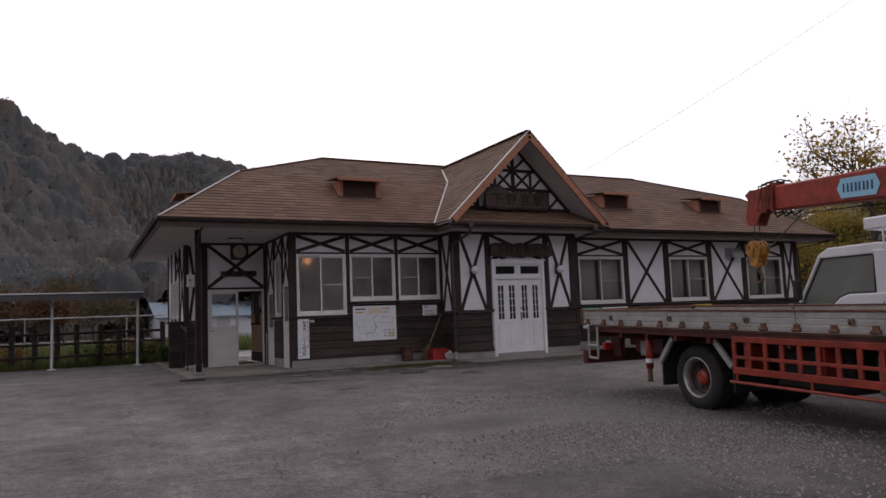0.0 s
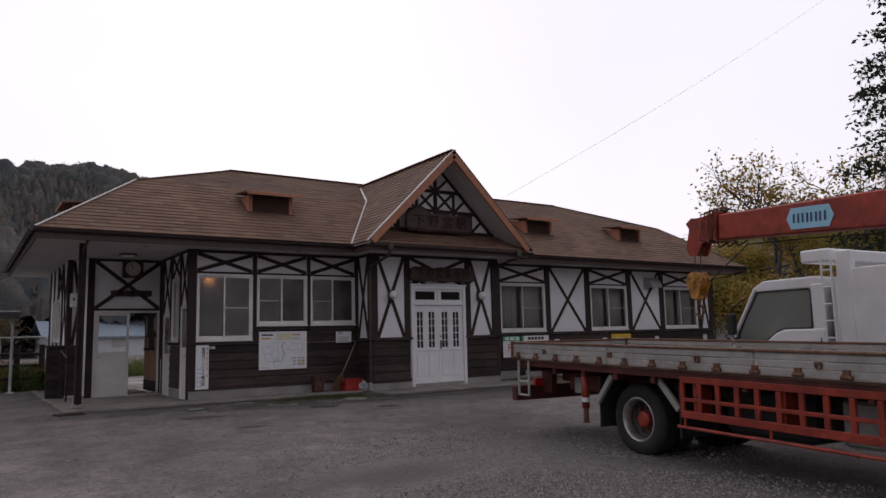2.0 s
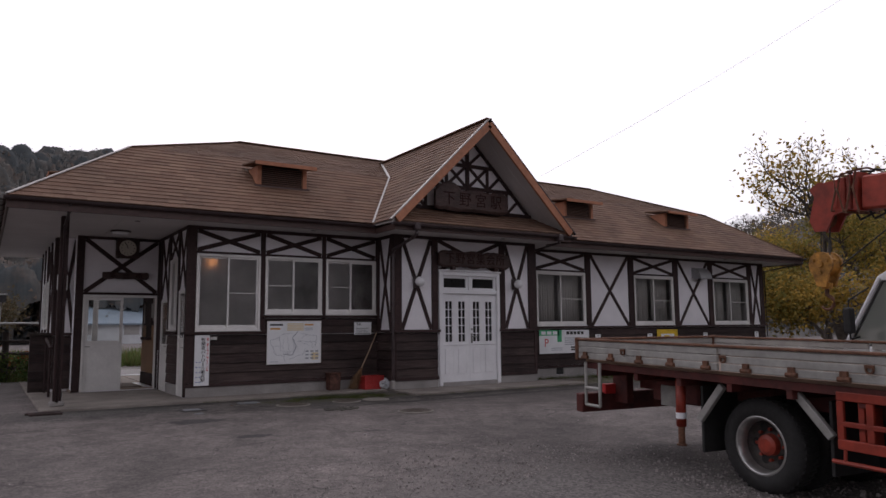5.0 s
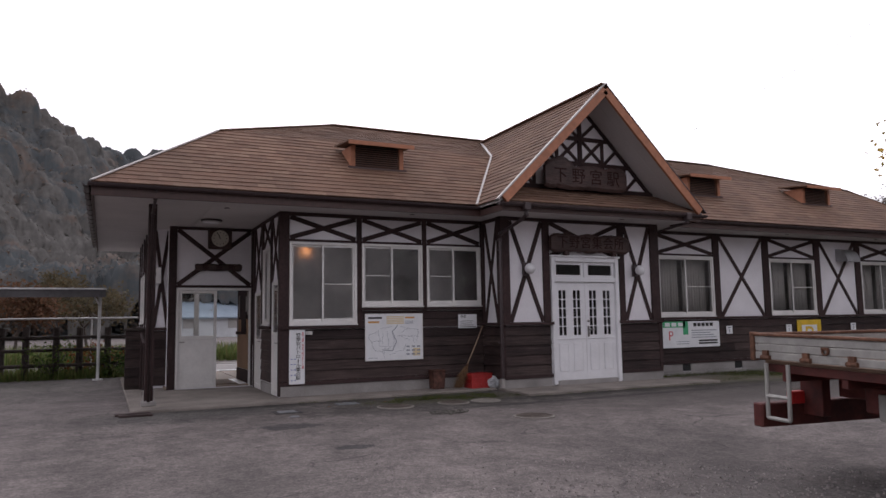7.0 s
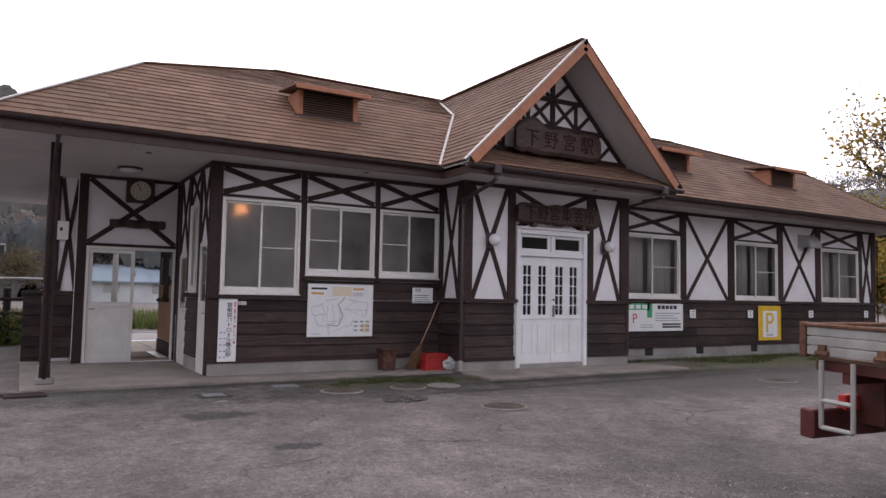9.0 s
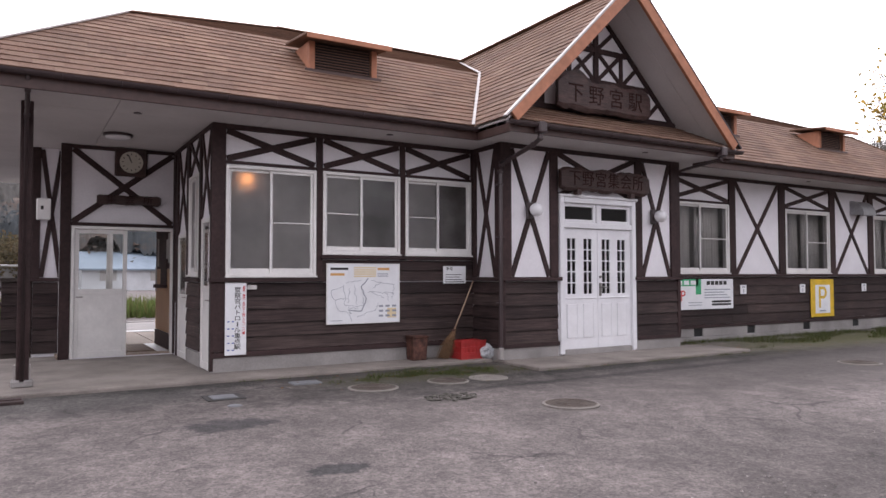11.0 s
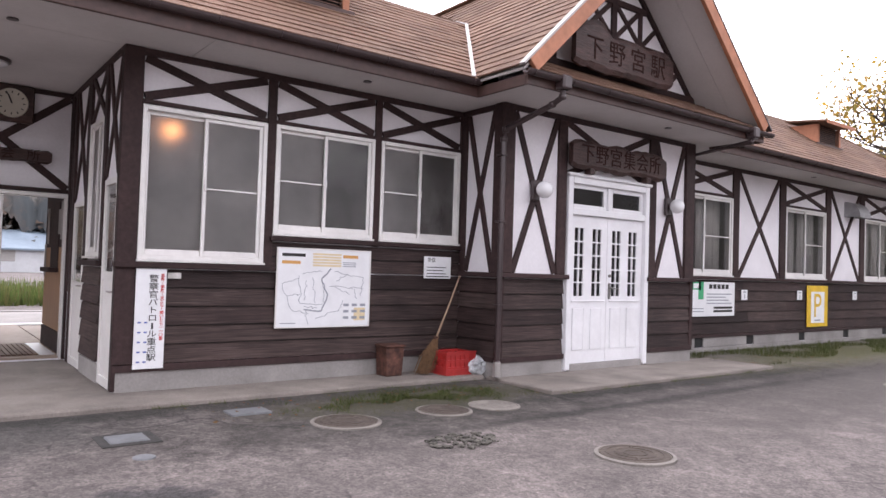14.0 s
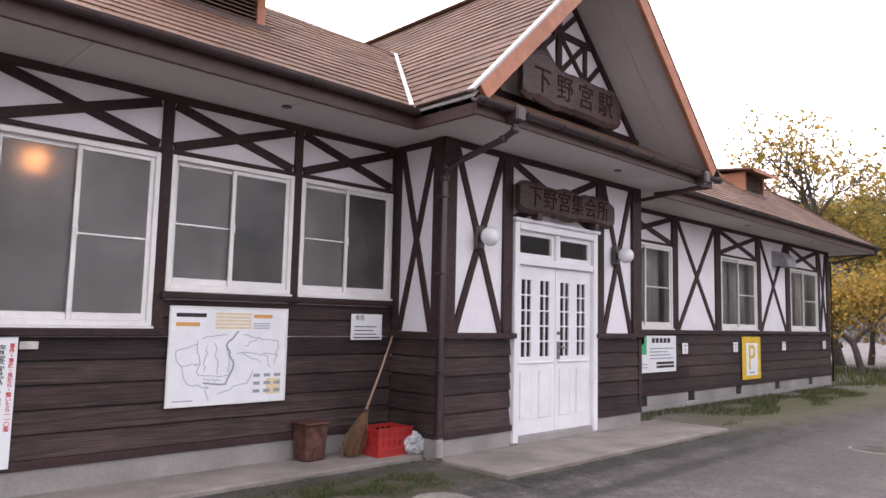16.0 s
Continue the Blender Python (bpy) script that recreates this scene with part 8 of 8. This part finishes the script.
# ---------------------------------------------------------------- wooded hills
HILL = material("wooded_hill_floor", (0.09, 0.085, 0.078), 0.95, grain=0.25, grain_amt=0.4, stain=0.03, stain_amt=0.3)
PROFILE = [(-180, 9, 300), (-120, 9, 300), (-75, 12, 220), (-45, 17.5, 170), (-20, 19.5, 150), (-8, 16.4, 150), (-5, 14.8, 155), (-2.5, 13.5, 160), (-1.2, 12.9, 165), (0.2, 12.4, 185), (4, 12.7, 205), (7, 12.9, 215), (9.5, 12.4, 225), (12.5, 11.8, 230), (25, 9.0, 260), (45, 6.0, 280), (52, 6.8, 265), (56, 8.3, 250), (60, 9.5, 240), (70, 9.6, 240), (85, 9.0, 240), (120, 9, 300), (180, 9, 300)]


def at_angle(a, k):
    for p, q in zip(PROFILE, PROFILE[1:]):
        if p[0] <= a <= q[0]:
            t = (a - p[0]) / (q[0] - p[0])
            t = t * t * (3 - 2 * t)
            return p[k] + (q[k] - p[k]) * t
    return PROFILE[0][k]


def hill_height(a, r):
    R = at_angle(a, 2)
    H = math.tan(radians(at_angle(a, 1))) * R - 7
    foot = 85 if abs(a) < 60 else 95
    t = (r - foot) / (R - foot)
    if t <= 0:
        return -0.5
    n = noise.noise(Vector((a * 0.12, r * 0.012, 4))) * 5 * min(1, t * 2) * (1 - min(1, t)) * 2
    if t <= 1:
        return H * (0.25 * t + 0.75 * t * t * (3 - 2 * t)) + n
    return H * max(0.55, 1 - (t - 1) * 0.5)


bm = fresh()
angs = [-180 + 2 * i for i in range(181)]
rads = [80, 90, 100, 112, 125, 140, 155, 170, 190, 210, 230, 255, 280, 310, 360]
rows = [[bm.verts.new((r * math.sin(radians(a)), r * math.cos(radians(a)), hill_height(a, r))) for r in rads] for a in angs[:-1]]
for i in range(len(rows)):
    p, q = rows[i], rows[(i + 1) % len(rows)]
    for j in range(len(rads) - 1):
        bm.faces.new((p[j], p[j + 1], q[j + 1], q[j]))
bmesh.ops.recalc_face_normals(bm, faces=bm.faces[:])
solid("hills", bm, HILL, "steep dark wooded hills round the valley", "hill", "structure", smooth=True)

rnd = random.Random(77)
gen = np.random.default_rng(77)
kinds = {"dark": [], "olive": [], "rust": []}


def sprays(p, n, size):
    """One small three-cornered spray at each point, facing its own way."""
    u = np.cross(n, gen.normal(size=n.shape))
    u /= np.linalg.norm(u, axis=1)[:, None] + 1e-9
    w = np.cross(n, u)
    out = []
    for a in (0.0, 2.1, 4.2):
        t = a + gen.uniform(-0.5, 0.5, (len(p), 1))
        out.append(p + (u * np.cos(t) + w * np.sin(t)) * size * gen.uniform(0.6, 1.4, (len(p), 1)))
    return np.stack(out, axis=1)


CA = np.radians(np.arange(-16.0, 16.01, 0.12))
CR = np.arange(82.0, 246.0, 0.8)
CX, CY = np.sin(CA)[:, None] * CR[None, :], np.cos(CA)[:, None] * CR[None, :]
CZ = np.array([[hill_height(math.degrees(t), q) for q in CR] for t in CA]) - 0.5


def swell(x, y, z, r, h, cone=False):
    """Raise the closed canopy to the crown of one tree."""
    q, t = math.hypot(x, y), math.atan2(x, y)
    i0, i1 = np.searchsorted(CA, (t - r / q, t + r / q))
    j0, j1 = np.searchsorted(CR, (q - r, q + r))
    d = np.hypot(CX[i0:i1, j0:j1] - x, CY[i0:i1, j0:j1] - y) / r
    top = z + h * ((1 - d) if cone else np.sqrt(np.clip(1 - d * d, 0, 1)))
    np.maximum(CZ[i0:i1, j0:j1], np.where(d < 1, top, -9), out=CZ[i0:i1, j0:j1])


def broadleaf(bag, c, r, h):
    """A crown of a few uneven lobes, with small sprays turned outwards over them."""
    near = abs(math.atan2(c[0], c[1])) < CA[-1]
    m = 24 if near else 50
    for _ in range(4):
        x, y, z, k = c[0] + gen.normal(0, 0.42) * r, c[1] + gen.normal(0, 0.42) * r, c[2] + gen.uniform(0.1, 0.5) * h, gen.uniform(0.38, 0.62)
        if near:
            swell(x, y, z, r * k, h * k)
        d = gen.normal(size=(m, 3))
        d[:, 2] = np.abs(d[:, 2])
        d /= np.linalg.norm(d, axis=1)[:, None]
        p = np.array((x, y, z)) + d * (r * k, r * k, h * k) * gen.uniform(0.97, 1.12, (m, 1))
        bag.append(sprays(p, d + gen.normal(0, 0.3, (m, 3)), r * gen.uniform(0.035, 0.085, (m, 1))))


def spruce(bag, c, r, h):
    """A narrow cone of drooping sprays."""
    near = abs(math.atan2(c[0], c[1])) < CA[-1]
    if near:
        swell(c[0], c[1], c[2], r * 0.85, h * 0.92, True)
    m = 110 if near else 190
    t = 1 - np.sqrt(gen.random(m))
    a = gen.uniform(0, math.tau, m)
    q = r * (1 - t) * gen.uniform(0.4, 1.1, m) + 0.08
    d = np.column_stack([np.cos(a), np.sin(a), np.full(m, 0.35)])
    p = np.array(c) + np.column_stack([np.cos(a) * q, np.sin(a) * q, h * (0.05 + 0.95 * t)])
    bag.append(sprays(p, d + gen.normal(0, 0.3, (m, 3)), r * gen.uniform(0.07, 0.16, (m, 1)) * (1.1 - 0.7 * t)[:, None]))


for i in range(5600):
    a = rnd.uniform(-14, 15) if i < 4400 else rnd.uniform(-55, -14) if i < 4700 else rnd.uniform(34, 100)
    R = at_angle(a, 2)
    r = rnd.uniform(84, R * 1.02) if rnd.random() < 0.8 else R * rnd.uniform(0.94, 1.02)
    z = hill_height(a, r)
    c = (r * math.sin(radians(a)), r * math.cos(radians(a)), z - 0.8)
    ridge = r > R * 0.9
    k = noise.noise(Vector((a * 0.09, r * 0.02, 9)))
    if a < 34 and ((ridge and a > -1 and rnd.random() < 0.28) or (not ridge and a > 0 and k > 0.02) or (not ridge and k > 0.28)):
        h = rnd.uniform(5.0, 9.5) if ridge else rnd.uniform(6, 10)
        spruce(kinds["dark"], c, h * 0.27, h)
    else:
        h = rnd.uniform(5.0, 8.5)
        broadleaf(kinds["rust" if noise.noise(Vector((a * 0.3, r * 0.05, 2))) > 0.18 or rnd.random() < 0.12 else "olive"], c, h * 0.56, h)

# leaf colours lifted and greyed, so the haze of distance sits in them
for nm, m, lab in (("dark", leaf_material("hazed_conifer", (0.080, 0.090, 0.095), (0.092, 0.098, 0.098), 0.10, 0.35), "dark conifers on the hillside"),
                   ("olive", leaf_material("hazed_broadleaf", (0.118, 0.116, 0.108), (0.130, 0.116, 0.102), 0.10, 0.45), "olive broadleaf woods on the hillside"),
                   ("rust", leaf_material("hazed_autumn_wood", (0.150, 0.112, 0.090), (0.130, 0.110, 0.095), 0.10, 0.45), "rust-coloured autumn woods on the hillside")):
    me = bpy.data.meshes.new("woods")
    pts = np.concatenate(kinds[nm]).reshape(-1, 3)
    me.vertices.add(len(pts))
    me.vertices.foreach_set("co", pts.astype(np.float32).ravel())
    me.loops.add(len(pts))
    me.loops.foreach_set("vertex_index", np.arange(len(pts), dtype=np.int32))
    me.polygons.add(len(pts) // 3)
    me.polygons.foreach_set("loop_start", np.arange(0, len(pts), 3, dtype=np.int32))
    me.update()
    me.materials.append(m)
    tagged(new("woods", me), lab, "woods", "", "stuff")

CZ += gen.normal(0, 0.16, CZ.shape)
# canopy colours have the same haze mixed in
CANOPY = material("hazed_canopy", (0.104, 0.099, 0.093), 0.9, grain=0.9, grain_amt=0.28, stain=0.055, stain_amt=0.25, spec=0.1)
weathered(CANOPY, (0.135, 0.098, 0.080), 0.07, (1, 1, 1), 0.52, 0.62)
weathered(CANOPY, (0.066, 0.074, 0.078), 0.05, (1, 1.4, 1), 0.50, 0.57)
ni, nj = CZ.shape
me = bpy.data.meshes.new("woods")
idx = np.arange(ni * nj).reshape(ni, nj)
me.from_pydata(np.stack([CX, CY, CZ], axis=-1).reshape(-1, 3).tolist(), [], np.stack([idx[:-1, :-1], idx[:-1, 1:], idx[1:, 1:], idx[1:, :-1]], axis=-1).reshape(-1, 4)[:, ::-1].tolist())
me.polygons.foreach_set("use_smooth", [True] * len(me.polygons))
me.materials.append(CANOPY)
tagged(new("woods", me), "closed canopy of autumn woods on the hillside", "woods", "", "stuff")

# ---------------------------------------------------------------- overhead wires


def wire(a, b, sag, label):
    a, b = Vector(a), Vector(b)
    bm = fresh()
    tube(bm, [a.lerp(b, i / 24) - Vector((0, 0, sag * 4 * (i / 24) * (1 - i / 24))) for i in range(25)], 0.0040, 5)
    solid("overhead_wire", bm, BLACK, label, "wire")


wire((40, 18.6, 20.4), (14, 18, 5.6), 0.3, "thin dark overhead wire")
